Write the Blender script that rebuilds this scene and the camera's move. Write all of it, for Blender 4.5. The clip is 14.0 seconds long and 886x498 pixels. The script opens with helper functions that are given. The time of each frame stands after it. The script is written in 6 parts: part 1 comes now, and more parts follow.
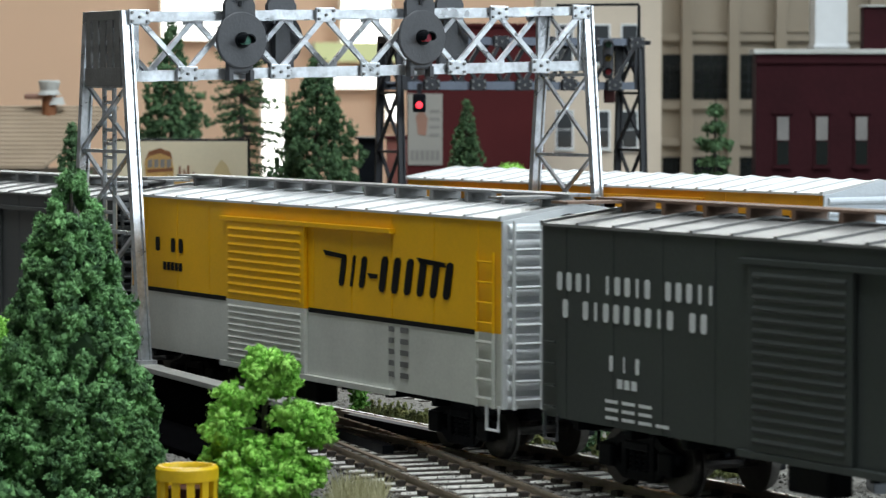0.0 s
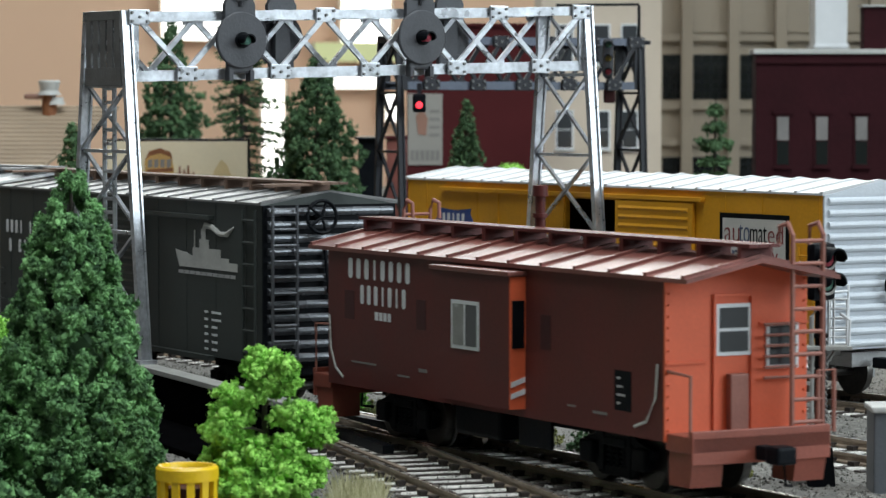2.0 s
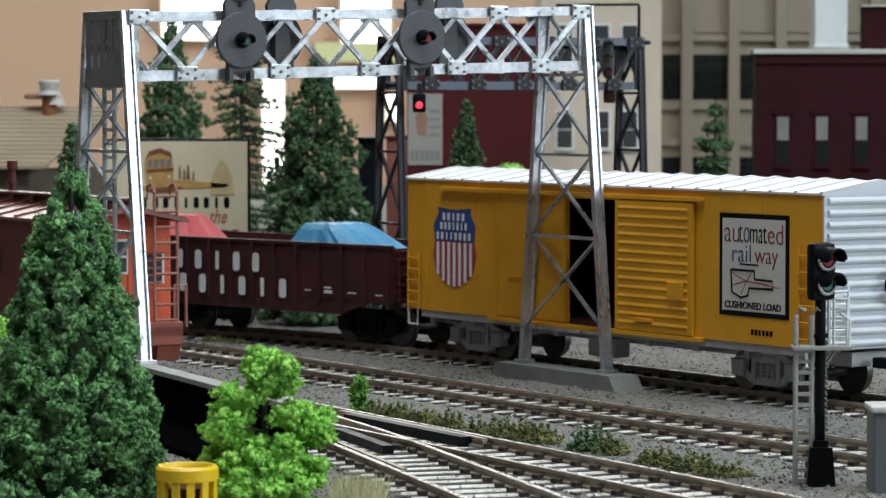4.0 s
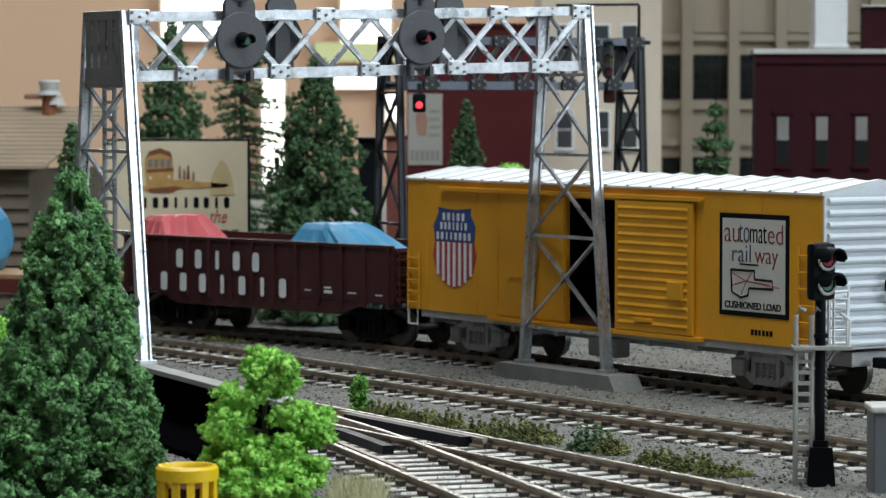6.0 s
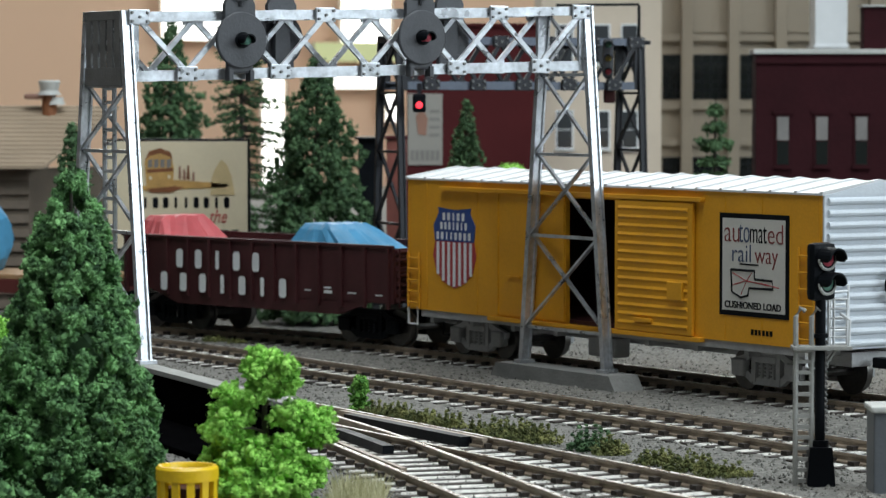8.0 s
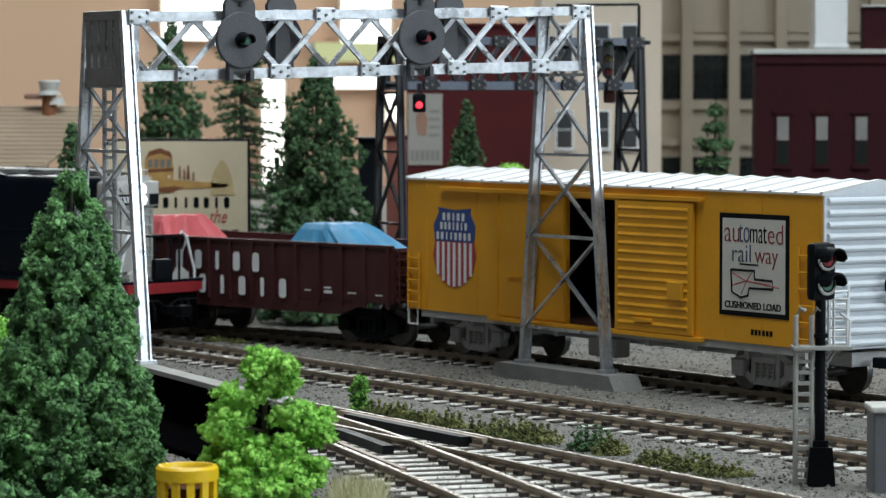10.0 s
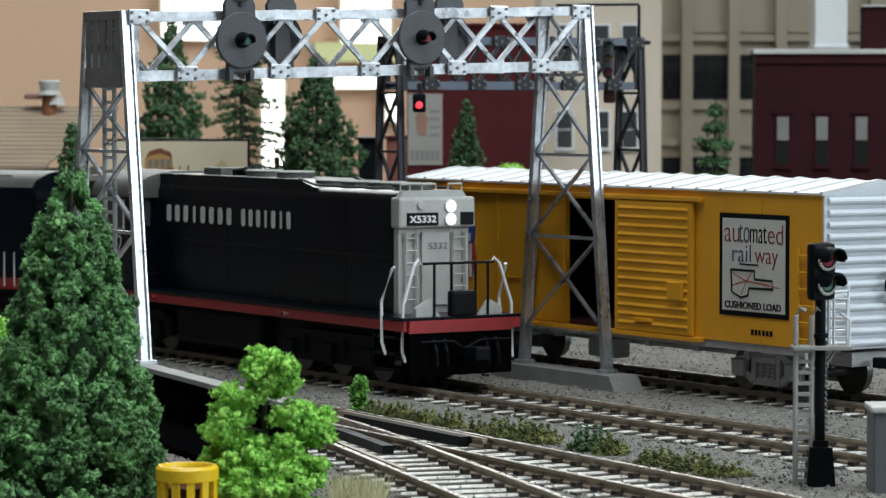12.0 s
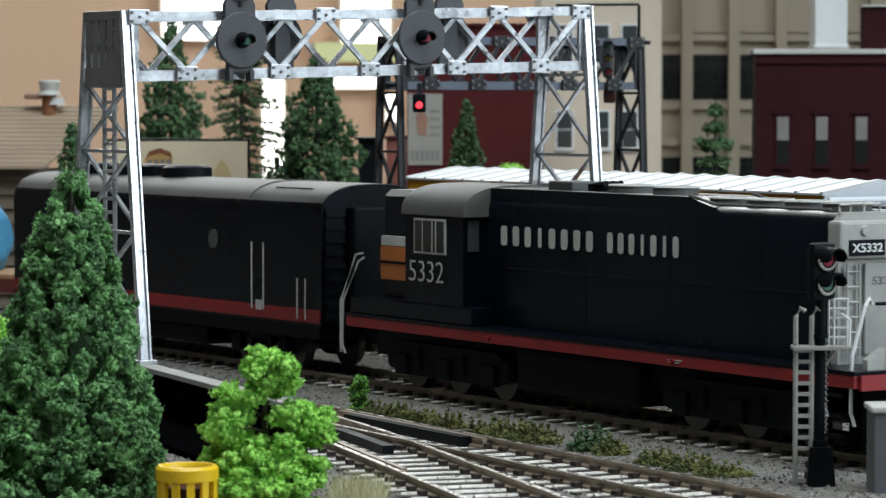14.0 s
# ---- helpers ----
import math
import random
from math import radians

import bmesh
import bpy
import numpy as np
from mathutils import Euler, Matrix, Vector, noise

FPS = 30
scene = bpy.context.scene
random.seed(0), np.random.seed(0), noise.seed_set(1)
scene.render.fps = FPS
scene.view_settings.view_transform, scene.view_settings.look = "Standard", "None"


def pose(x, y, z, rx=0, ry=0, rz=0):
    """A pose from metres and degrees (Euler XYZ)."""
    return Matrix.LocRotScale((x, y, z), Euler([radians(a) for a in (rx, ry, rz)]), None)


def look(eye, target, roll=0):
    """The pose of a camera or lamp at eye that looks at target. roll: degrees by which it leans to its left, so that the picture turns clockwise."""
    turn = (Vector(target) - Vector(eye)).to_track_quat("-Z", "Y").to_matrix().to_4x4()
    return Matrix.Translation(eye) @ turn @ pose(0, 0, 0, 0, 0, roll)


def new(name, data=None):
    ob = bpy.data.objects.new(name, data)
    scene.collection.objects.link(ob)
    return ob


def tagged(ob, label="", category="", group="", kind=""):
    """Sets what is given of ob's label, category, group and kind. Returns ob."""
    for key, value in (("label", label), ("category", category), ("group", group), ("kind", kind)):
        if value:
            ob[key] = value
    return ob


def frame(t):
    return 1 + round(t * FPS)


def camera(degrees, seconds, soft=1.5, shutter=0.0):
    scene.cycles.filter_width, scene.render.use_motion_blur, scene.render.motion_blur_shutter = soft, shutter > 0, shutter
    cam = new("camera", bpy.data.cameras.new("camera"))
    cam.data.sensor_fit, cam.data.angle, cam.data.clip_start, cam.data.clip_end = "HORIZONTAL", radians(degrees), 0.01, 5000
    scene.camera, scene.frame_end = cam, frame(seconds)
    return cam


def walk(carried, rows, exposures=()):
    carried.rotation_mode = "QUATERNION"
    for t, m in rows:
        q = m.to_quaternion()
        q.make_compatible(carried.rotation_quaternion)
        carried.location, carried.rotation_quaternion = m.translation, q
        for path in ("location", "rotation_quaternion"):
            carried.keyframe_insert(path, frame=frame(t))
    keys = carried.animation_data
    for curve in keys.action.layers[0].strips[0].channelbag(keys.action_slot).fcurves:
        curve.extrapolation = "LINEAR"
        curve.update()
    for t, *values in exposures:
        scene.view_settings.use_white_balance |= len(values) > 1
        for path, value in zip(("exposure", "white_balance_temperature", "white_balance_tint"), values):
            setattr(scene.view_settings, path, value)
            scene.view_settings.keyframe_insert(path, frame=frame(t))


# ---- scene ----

# model railway at true HO size; geometry is written in millimetres and linked in metres
S = 0.001
cam = camera(16.36, 14.0, soft=1.25, shutter=0.15)
EYE = pose(0, 0, 0.0702, 90 - 2.76, 0, 0)
walk(cam, [(0, EYE), (14.0, EYE)], [(0, 0.19), (1.5, 0.14), (3.0, 0.06), (14.0, 0.05)])
cam.data.dof.use_dof, cam.data.dof.focus_distance, cam.data.dof.aperture_fstop = True, 0.67, 78

# ---- light: a room with a large window on one side, ceiling light and bright panes at the back ----
world = bpy.data.worlds.new("world")
scene.world = world
world.use_nodes = True
world.node_tree.nodes["Background"].inputs[0].default_value = (0.75, 0.85, 1.0, 1)
world.node_tree.nodes["Background"].inputs[1].default_value = 0.05


def area_lamp(name, eye, target, w, h, watts, color):
    d = bpy.data.lights.new(name, "AREA")
    d.shape, d.size, d.size_y, d.energy, d.color = "RECTANGLE", w, h, watts, color
    ob = new(name, d)
    ob.matrix_world = look(eye, target)
    return ob


area_lamp("window_light", (1.95, -0.10, 0.85), (0, 0.7, 0.0), 1.3, 1.1, 32, (0.82, 0.94, 1.0))
area_lamp("ceiling_light", (0.10, 0.26, 1.35), (0.0, 0.55, 0), 1.2, 0.7, 19.5, (0.91, 0.985, 1.0))
area_lamp("back_window_light", (-0.2, 2.5, 0.75), (0, 0.8, 0.0), 1.2, 0.7, 18, (0.93, 1.0, 1.0))


# ---- materials ----
def mat(name, col, rough=0.5, metal=0.0, var=0.18, scale=120, bump=0.15, bscale=1500, col2=None, glow=0, spec=0.5):
    m = bpy.data.materials.new(name)
    m.use_nodes = True
    nt = m.node_tree
    p = nt.nodes["Principled BSDF"]
    tc = nt.nodes.new("ShaderNodeTexCoord")
    n1 = nt.nodes.new("ShaderNodeTexNoise")
    n1.inputs["Scale"].default_value, n1.inputs["Detail"].default_value = scale, 6
    n2 = nt.nodes.new("ShaderNodeTexNoise")
    n2.inputs["Scale"].default_value, n2.inputs["Detail"].default_value = bscale, 3
    for n in (n1, n2):
        nt.links.new(tc.outputs["Object"], n.inputs["Vector"])
    mixf = nt.nodes.new("ShaderNodeMath")
    mixf.operation = "MULTIPLY_ADD"
    nt.links.new(n2.outputs["Fac"], mixf.inputs[0])
    mixf.inputs[1].default_value = 0.45
    nt.links.new(n1.outputs["Fac"], mixf.inputs[2])
    r = nt.nodes.new("ShaderNodeValToRGB")
    nt.links.new(mixf.outputs[0], r.inputs[0])
    c2 = col2 or tuple(min(1, c * (1 + var)) for c in col)
    c1 = tuple(c * (1 - var) for c in col)
    r.color_ramp.elements[0].position, r.color_ramp.elements[0].color = 0.45, (*c1, 1)
    r.color_ramp.elements[1].position, r.color_ramp.elements[1].color = 0.95, (*c2, 1)
    nt.links.new(r.outputs[0], p.inputs["Base Color"])
    rr = nt.nodes.new("ShaderNodeMapRange")
    rr.inputs["To Min"].default_value, rr.inputs["To Max"].default_value = max(0, rough - 0.12), min(1, rough + 0.12)
    nt.links.new(n1.outputs["Fac"], rr.inputs["Value"])
    nt.links.new(rr.outputs[0], p.inputs["Roughness"])
    p.inputs["Metallic"].default_value = metal
    p.inputs["Specular IOR Level"].default_value = spec
    if bump:
        b = nt.nodes.new("ShaderNodeBump")
        b.inputs["Strength"].default_value, b.inputs["Distance"].default_value = bump, 0.0004
        nt.links.new(n2.outputs["Fac"], b.inputs["Height"])
        nt.links.new(b.outputs[0], p.inputs["Normal"])
    if glow:
        p.inputs["Emission Color"].default_value, p.inputs["Emission Strength"].default_value = (*col, 1), glow
    return m


def island_mat(name, c1, c2, rough=0.8, patch=0.0):
    """Each loose piece takes its own shade between two colours; patch is the share of a soft patchy tint, a clump wide."""
    m = bpy.data.materials.new(name)
    m.use_nodes = True
    nt = m.node_tree
    p = nt.nodes["Principled BSDF"]
    g = nt.nodes.new("ShaderNodeNewGeometry")
    r = nt.nodes.new("ShaderNodeValToRGB")
    r.color_ramp.elements[0].color, r.color_ramp.elements[1].color = (*c1, 1), (*c2, 1)
    if patch:
        tc = nt.nodes.new("ShaderNodeTexCoord")
        n = nt.nodes.new("ShaderNodeTexNoise")
        n.inputs["Scale"].default_value, n.inputs["Detail"].default_value = 300, 1
        nt.links.new(tc.outputs["Object"], n.inputs["Vector"])
        mr = nt.nodes.new("ShaderNodeMapRange")
        mr.inputs["From Min"].default_value, mr.inputs["From Max"].default_value = 0.36, 0.66
        nt.links.new(n.outputs["Fac"], mr.inputs["Value"])
        mx = nt.nodes.new("ShaderNodeMix")
        mx.inputs[0].default_value = patch
        nt.links.new(g.outputs["Random Per Island"], mx.inputs[2])
        nt.links.new(mr.outputs[0], mx.inputs[3])
        nt.links.new(mx.outputs[0], r.inputs[0])
    else:
        nt.links.new(g.outputs["Random Per Island"], r.inputs[0])
    nt.links.new(r.outputs[0], p.inputs["Base Color"])
    p.inputs["Roughness"].default_value = rough
    return m


def glass_mat(name, tint):
    m = bpy.data.materials.new(name)
    m.use_nodes = True
    p = m.node_tree.nodes["Principled BSDF"]
    p.inputs["Base Color"].default_value, p.inputs["Roughness"].default_value = (*tint, 1), 0.06
    p.inputs["Specular IOR Level"].default_value = 0.7
    return m


M_SILVER = mat("silver_paint", (0.50, 0.52, 0.555), 0.30, 0.72, 0.42, 170, 0.12, 900)
M_GREYSTEEL = mat("grey_steel", (0.17, 0.17, 0.17), 0.5, 0.3, 0.25, 200, 0.2)
# Both blacks lean to blue, with a bluish haze put into the colour.
M_BLACK = mat("black_paint", (0.0042, 0.0053, 0.0074), 0.5, 0, 0.3, 150, spec=0.1)
M_LOCO = mat("loco_black", (0.0016, 0.0034, 0.0074), 0.30, 0, 0.35, 60, 0.04, spec=0.17)
# Roof grey, raised so that light from above is in the colour.
M_LOCOROOF = mat("loco_roof", (0.094, 0.094, 0.092), 0.6, 0, 0.3, 60, 0.1, spec=0.3)
M_SCARLET = mat("scarlet", (0.25, 0.014, 0.018), 0.5, 0, 0.25, 200)
M_LOCOGREY = mat("loco_grey", (0.38, 0.38, 0.365), 0.5, 0, 0.12, 200)
M_YELLOW = mat("armour_yellow", (0.68, 0.315, 0.012), 0.55, 0, 0.12, 60, 0.06)
M_RGYELLOW = mat("grande_yellow", (0.92, 0.49, 0.006), 0.5, 0, 0.08, 60, 0.04, spec=0.25)
M_RGSILVER = mat("grande_silver", (0.64, 0.65, 0.61), 0.45, 0.15, 0.14, 60, 0.1)
M_WHITE = mat("white_paint", (0.70, 0.72, 0.74), 0.5, 0, 0.06, 100)
M_ROOFWHITE = mat("roof_aluminium", (0.60, 0.61, 0.62), 0.45, 0.1, 0.1, 60, 0.12)
M_WIF = mat("dark_green_grey", (0.046, 0.054, 0.052), 0.5, 0, 0.18, 50, 0.1, spec=0.3)
M_WIFROOF = mat("weathered_roof", (0.20, 0.20, 0.20), 0.5, 0.1, 0.35, 60, 0.2)
M_CABOOSE = mat("caboose_brown", (0.102, 0.022, 0.0195), 0.5, 0, 0.2, 80, 0.08, spec=0.4)
M_CABROOF = mat("caboose_roof", (0.185, 0.064, 0.052), 0.38, 0, 0.35, 80, 0.12)
M_CABLADDER = mat("pink_brown", (0.30, 0.12, 0.09), 0.55, 0, 0.2, 80, 0.1)
M_ORANGE = mat("daylight_orange", (0.72, 0.125, 0.048), 0.55, 0, 0.1, 80, 0.05)
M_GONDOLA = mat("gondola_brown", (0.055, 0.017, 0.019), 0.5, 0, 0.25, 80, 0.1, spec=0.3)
M_DARKCAR = mat("dark_grey_car", (0.075, 0.08, 0.082), 0.55, 0, 0.2, 60, 0.1)
M_TRUCKGREY = mat("truck_grey", (0.38, 0.38, 0.385), 0.6, 0, 0.2, 150, 0.2)
M_WHEEL = mat("wheel_steel", (0.10, 0.095, 0.09), 0.35, 0.8, 0.3, 300)
M_RAIL = mat("rail_weathered", (0.27, 0.215, 0.165), 0.5, 0.2, 0.35, 250, 0.2)
M_RAILTOP = mat("rail_head_bright", (0.52, 0.50, 0.47), 0.28, 0.9, 0.2, 300)
M_TIE = mat("tie_brown", (0.032, 0.024, 0.020), 0.75, 0, 0.4, 300, 0.4)
M_BALLAST = mat("ballast_bed", (0.145, 0.140, 0.128), 0.95, 0, 0.55, 520, 1.0, 1300)
# Light copy of the ballast; window light between the ties is in the colour.
M_LITBALLAST = mat("lit_ballast_bed", (0.60, 0.59, 0.56), 0.95, 0, 0.5, 520, 1.0, 1300)
M_STONE = island_mat("ballast_stones", (0.045, 0.043, 0.039), (0.29, 0.28, 0.255), 0.9)
M_CONCRETE = mat("concrete", (0.20, 0.20, 0.195), 0.85, 0, 0.2, 150, 0.4)
# Black of the pilot; on the retaining wall it stands for deep shade.
M_WALLBLACK = mat("black_and_shade", (0.0022, 0.0022, 0.0025), 0.9, 0, 0.3, 150, spec=0.0)
M_FADEDRED = mat("faded_print", (0.28, 0.15, 0.11), 0.7, 0, 0.2, 60, 0.05)
M_FADEDGREY = mat("faded_grey_print", (0.20, 0.19, 0.18), 0.7, 0, 0.2, 60, 0.05)
M_BLIND = mat("grey_blind", (0.20, 0.19, 0.185), 0.7, 0, 0.2, 60, 0.05)
# Glossy end colour, raised for window highlights on ribs and ladders.
M_WIFEND = mat("glossy_highlit_end", (0.115, 0.122, 0.135), 0.28, 0.45, 0.35, 90, 0.15, spec=0.8)
M_SIGN = mat("sign_white", (0.56, 0.55, 0.52), 0.55, 0, 0.06, 90)
M_CURTAIN = mat("pale_curtain_glass", (0.26, 0.26, 0.25), 0.25, 0, 0.2, 200, 0.02)
M_CAPDULL = mat("dull_concrete_cap", (0.30, 0.30, 0.285), 0.85, 0, 0.2, 150, 0.3)
M_UPEND = mat("boxcar_end_white", (0.54, 0.58, 0.63), 0.5, 0, 0.08, 100)
M_SPRIG = island_mat("sprig_foam", (0.04, 0.14, 0.015), (0.18, 0.40, 0.07), 0.85)
M_LAWN = mat("lawn_outside", (0.55, 0.58, 0.30), 0.5, 0, 0.0, 5, 0, glow=0.45)
M_AMBER = mat("amber_orange", (0.42, 0.13, 0.025), 0.55, 0, 0.1, 80, 0.05)
M_BLUESTEEL = mat("blue_grey_steel", (0.10, 0.115, 0.15), 0.45, 0.4, 0.2, 150)
M_CAP = mat("concrete_cap", (0.50, 0.50, 0.48), 0.8, 0, 0.15, 150, 0.3)
M_PINE = island_mat("spruce_foam", (0.007, 0.040, 0.012), (0.245, 0.50, 0.19), 0.85, 0.6)
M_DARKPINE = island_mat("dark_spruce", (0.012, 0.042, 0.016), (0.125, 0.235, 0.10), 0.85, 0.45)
M_LIME = island_mat("lime_foam", (0.10, 0.32, 0.02), (0.48, 0.86, 0.19), 0.85, 0.45)
M_BUSH = island_mat("olive_foam", (0.035, 0.055, 0.014), (0.22, 0.22, 0.075), 0.9, 0.6)
M_STRAW = island_mat("straw", (0.36, 0.34, 0.16), (0.72, 0.68, 0.46), 0.9)
M_BARK = mat("bark", (0.05, 0.04, 0.033), 0.85, 0, 0.3, 400, 0.6)
M_BRICK = mat("maroon_brick", (0.031, 0.0078, 0.0105), 0.8, 0, 0.18, 60, 0.3, 500, spec=0.1)
M_BRICK2 = mat("dark_red_wall", (0.070, 0.0145, 0.016), 0.8, 0, 0.16, 40, 0.2, spec=0.1)
M_PLASTER = mat("cream_plaster", (0.60, 0.51, 0.41), 0.8, 0, 0.1, 40, 0.2)
# Caboose brown brightened for the light on the end platforms and steps.
M_CABSTEP = mat("lit_brown_steps", (0.25, 0.065, 0.042), 0.5, 0, 0.2, 80, 0.1)
M_RUST = mat("rusty_walk_boards", (0.17, 0.105, 0.075), 0.7, 0, 0.35, 120, 0.2)
M_TAN = mat("tan_masonry", (0.265, 0.222, 0.17), 0.8, 0, 0.1, 30, 0.2)
M_TANTRIM = mat("tan_trim", (0.50, 0.42, 0.33), 0.8, 0, 0.1, 40, 0.2)
M_GREYBLD = mat("grey_wall", (0.30, 0.285, 0.26), 0.8, 0, 0.1, 30, 0.2)
M_WINDOW = glass_mat("dark_window_glass", (0.012, 0.015, 0.014))
M_PANE = glass_mat("grey_window_glass", (0.05, 0.055, 0.06))
M_SHED = mat("shed_siding", (0.135, 0.105, 0.08), 0.75, 0, 0.2, 80, 0.2)
M_SHEDROOF = mat("shed_roof", (0.34, 0.26, 0.185), 0.7, 0, 0.12, 60, 0.2)
M_PEACH = mat("peach_wall", (0.82, 0.54, 0.37), 0.9, 0, 0.06, 1.5, 0.05)
M_ROOMGREY = mat("plain_grey_wall", (0.13, 0.135, 0.135), 0.9, 0, 0.06, 1.5, 0.05)
M_GLOWPANE = mat("bright_pane", (1.0, 0.98, 0.93), 0.5, 0, 0.0, 5, 0, glow=2.2)
M_CREAM = mat("cream_board", (0.66, 0.58, 0.42), 0.6, 0, 0.06, 60, 0.05)
M_OCHRE = mat("ochre_print", (0.50, 0.30, 0.10), 0.6, 0, 0.25, 120, 0.05)
M_PALEOCHRE = mat("pale_ochre_print", (0.56, 0.44, 0.24), 0.6, 0, 0.15, 120, 0.05)
M_BROWN = mat("brown_print", (0.20, 0.075, 0.03), 0.6, 0, 0.3, 120, 0.05)
M_REDTARP = mat("red_tarp", (0.47, 0.085, 0.095), 0.5, 0, 0.18, 90, 0.3, 400)
M_BLUETARP = mat("blue_tarp", (0.060, 0.245, 0.43), 0.45, 0, 0.18, 90, 0.3, 400)
M_BLUE = mat("shield_blue", (0.025, 0.065, 0.24), 0.5, 0, 0.1, 90)
M_RED = mat("shield_red", (0.40, 0.045, 0.05), 0.5, 0, 0.1, 90)
M_SIGNRED = mat("sign_dark_red", (0.20, 0.040, 0.038), 0.5, 0, 0.1, 90)
M_SIGNBLUE = mat("sign_slate_blue", (0.045, 0.065, 0.13), 0.5, 0, 0.1, 90)
M_BRIGHTYELLOW = mat("safety_yellow", (0.78, 0.50, 0.012), 0.4, 0, 0.12, 90)
M_LENSRED = mat("red_lens", (0.40, 0.06, 0.09), 0.15, 0, 0.2, 90, 0)
M_REDLAMP = mat("red_lamp", (1.0, 0.04, 0.06), 0.3, 0, 0.0, 90, 0, glow=2.0)
M_GREENLENS = mat("green_lens", (0.10, 0.24, 0.19), 0.15, 0, 0.2, 90, 0)
M_HEADLAMP = mat("headlamp", (1.0, 0.97, 0.90), 0.3, 0, 0.0, 90, 0, glow=9.0)
M_WOODDECK = mat("deck_wood", (0.34, 0.20, 0.10), 0.7, 0, 0.2, 150, 0.3)
M_BOXGREY = mat("cabinet_grey", (0.115, 0.125, 0.14), 0.5, 0, 0.1, 90)


# ---- mesh helpers ----
def link(name, bm, material, parent=None, label="", smooth=False):
    bmesh.ops.recalc_face_normals(bm, faces=bm.faces)
    bmesh.ops.scale(bm, vec=(S, S, S), verts=bm.verts)
    me = bpy.data.meshes.new(name)
    bm.to_mesh(me)
    bm.free()
    if smooth:
        for p in me.polygons:
            p.use_smooth = True
        me.set_sharp_from_angle(angle=radians(38))
    me.materials.append(material)
    ob = new(name, me)
    ob.parent = parent
    if label:
        ob["label"] = label
    return ob


def part(name, bm, material, parent, label="", smooth=False):
    return link(name, bm, material, parent, label, smooth)


def thing(name, m, label, category, group=""):
    ob = new(name)
    ob.empty_display_size = 0.01
    ob.matrix_world = m
    return tagged(ob, label, category, group)


def mm(x, y, z, rx=0, ry=0, rz=0):
    return pose(x * S, y * S, z * S, rx, ry, rz)


def box(bm, x0, x1, y0, y1, z0, z1, bevel=0.0):
    vs = [bm.verts.new((x, y, z)) for x in (x0, x1) for y in (y0, y1) for z in (z0, z1)]
    fs = [bm.faces.new([vs[i] for i in q]) for q in
          ((0, 1, 3, 2), (4, 6, 7, 5), (0, 4, 5, 1), (2, 3, 7, 6), (0, 2, 6, 4), (1, 5, 7, 3))]
    if bevel:
        es = list({e for f in fs for e in f.edges})
        bmesh.ops.bevel(bm, geom=es, offset=bevel, segments=2, profile=0.6, affect="EDGES")
    return bm


def B(x0, x1, y0, y1, z0, z1, bevel=0.0):
    return box(bmesh.new(), x0, x1, y0, y1, z0, z1, bevel)


def bar(bm, a, b, w, d=None, up=(0, 0, 1)):
    """A square bar from a to b."""
    a, b = Vector(a), Vector(b)
    d = w if d is None else d
    k = (b - a).normalized()
    u = Vector(up)
    if abs(k.dot(u)) > 0.98:
        u = Vector((1, 0, 0))
    s = k.cross(u).normalized() * w / 2
    t = k.cross(s).normalized() * d / 2
    r = [[bm.verts.new(p + i * s + j * t) for i, j in ((-1, -1), (1, -1), (1, 1), (-1, 1))] for p in (a, b)]
    for i in range(4):
        bm.faces.new((r[0][i], r[0][(i + 1) % 4], r[1][(i + 1) % 4], r[1][i]))
    bm.faces.new(r[0])
    bm.faces.new(r[1])
    return bm


def rod(bm, pts, r, seg=6):
    """A round wire through points."""
    pts = [Vector(p) for p in pts]
    rings = []
    for i, p in enumerate(pts):
        k = (pts[min(i + 1, len(pts) - 1)] - pts[max(i - 1, 0)]).normalized()
        u = Vector((0, 0, 1)) if abs(k.z) < 0.9 else Vector((1, 0, 0))
        s = k.cross(u).normalized()
        t = k.cross(s)
        rr = r[i] if isinstance(r, (list, tuple)) else r
        rings.append([bm.verts.new(p + (s * math.cos(2 * math.pi * j / seg) + t * math.sin(2 * math.pi * j / seg)) * rr) for j in range(seg)])
    for a, b in zip(rings, rings[1:]):
        for j in range(seg):
            bm.faces.new((a[j], a[(j + 1) % seg], b[(j + 1) % seg], b[j]))
    bm.faces.new(rings[0])
    bm.faces.new(rings[-1])
    return bm


def prism(bm, poly, axis, a, b):
    """poly: pairs in the two other axes, in order; extruded along axis from a to b."""
    def at(p, t):
        return {"x": (t, p[0], p[1]), "y": (p[0], t, p[1]), "z": (p[0], p[1], t)}[axis]
    r0 = [bm.verts.new(at(p, a)) for p in poly]
    r1 = [bm.verts.new(at(p, b)) for p in poly]
    n = len(poly)
    for i in range(n):
        bm.faces.new((r0[i], r0[(i + 1) % n], r1[(i + 1) % n], r1[i]))
    bm.faces.new(r0)
    bm.faces.new(r1)
    return bm


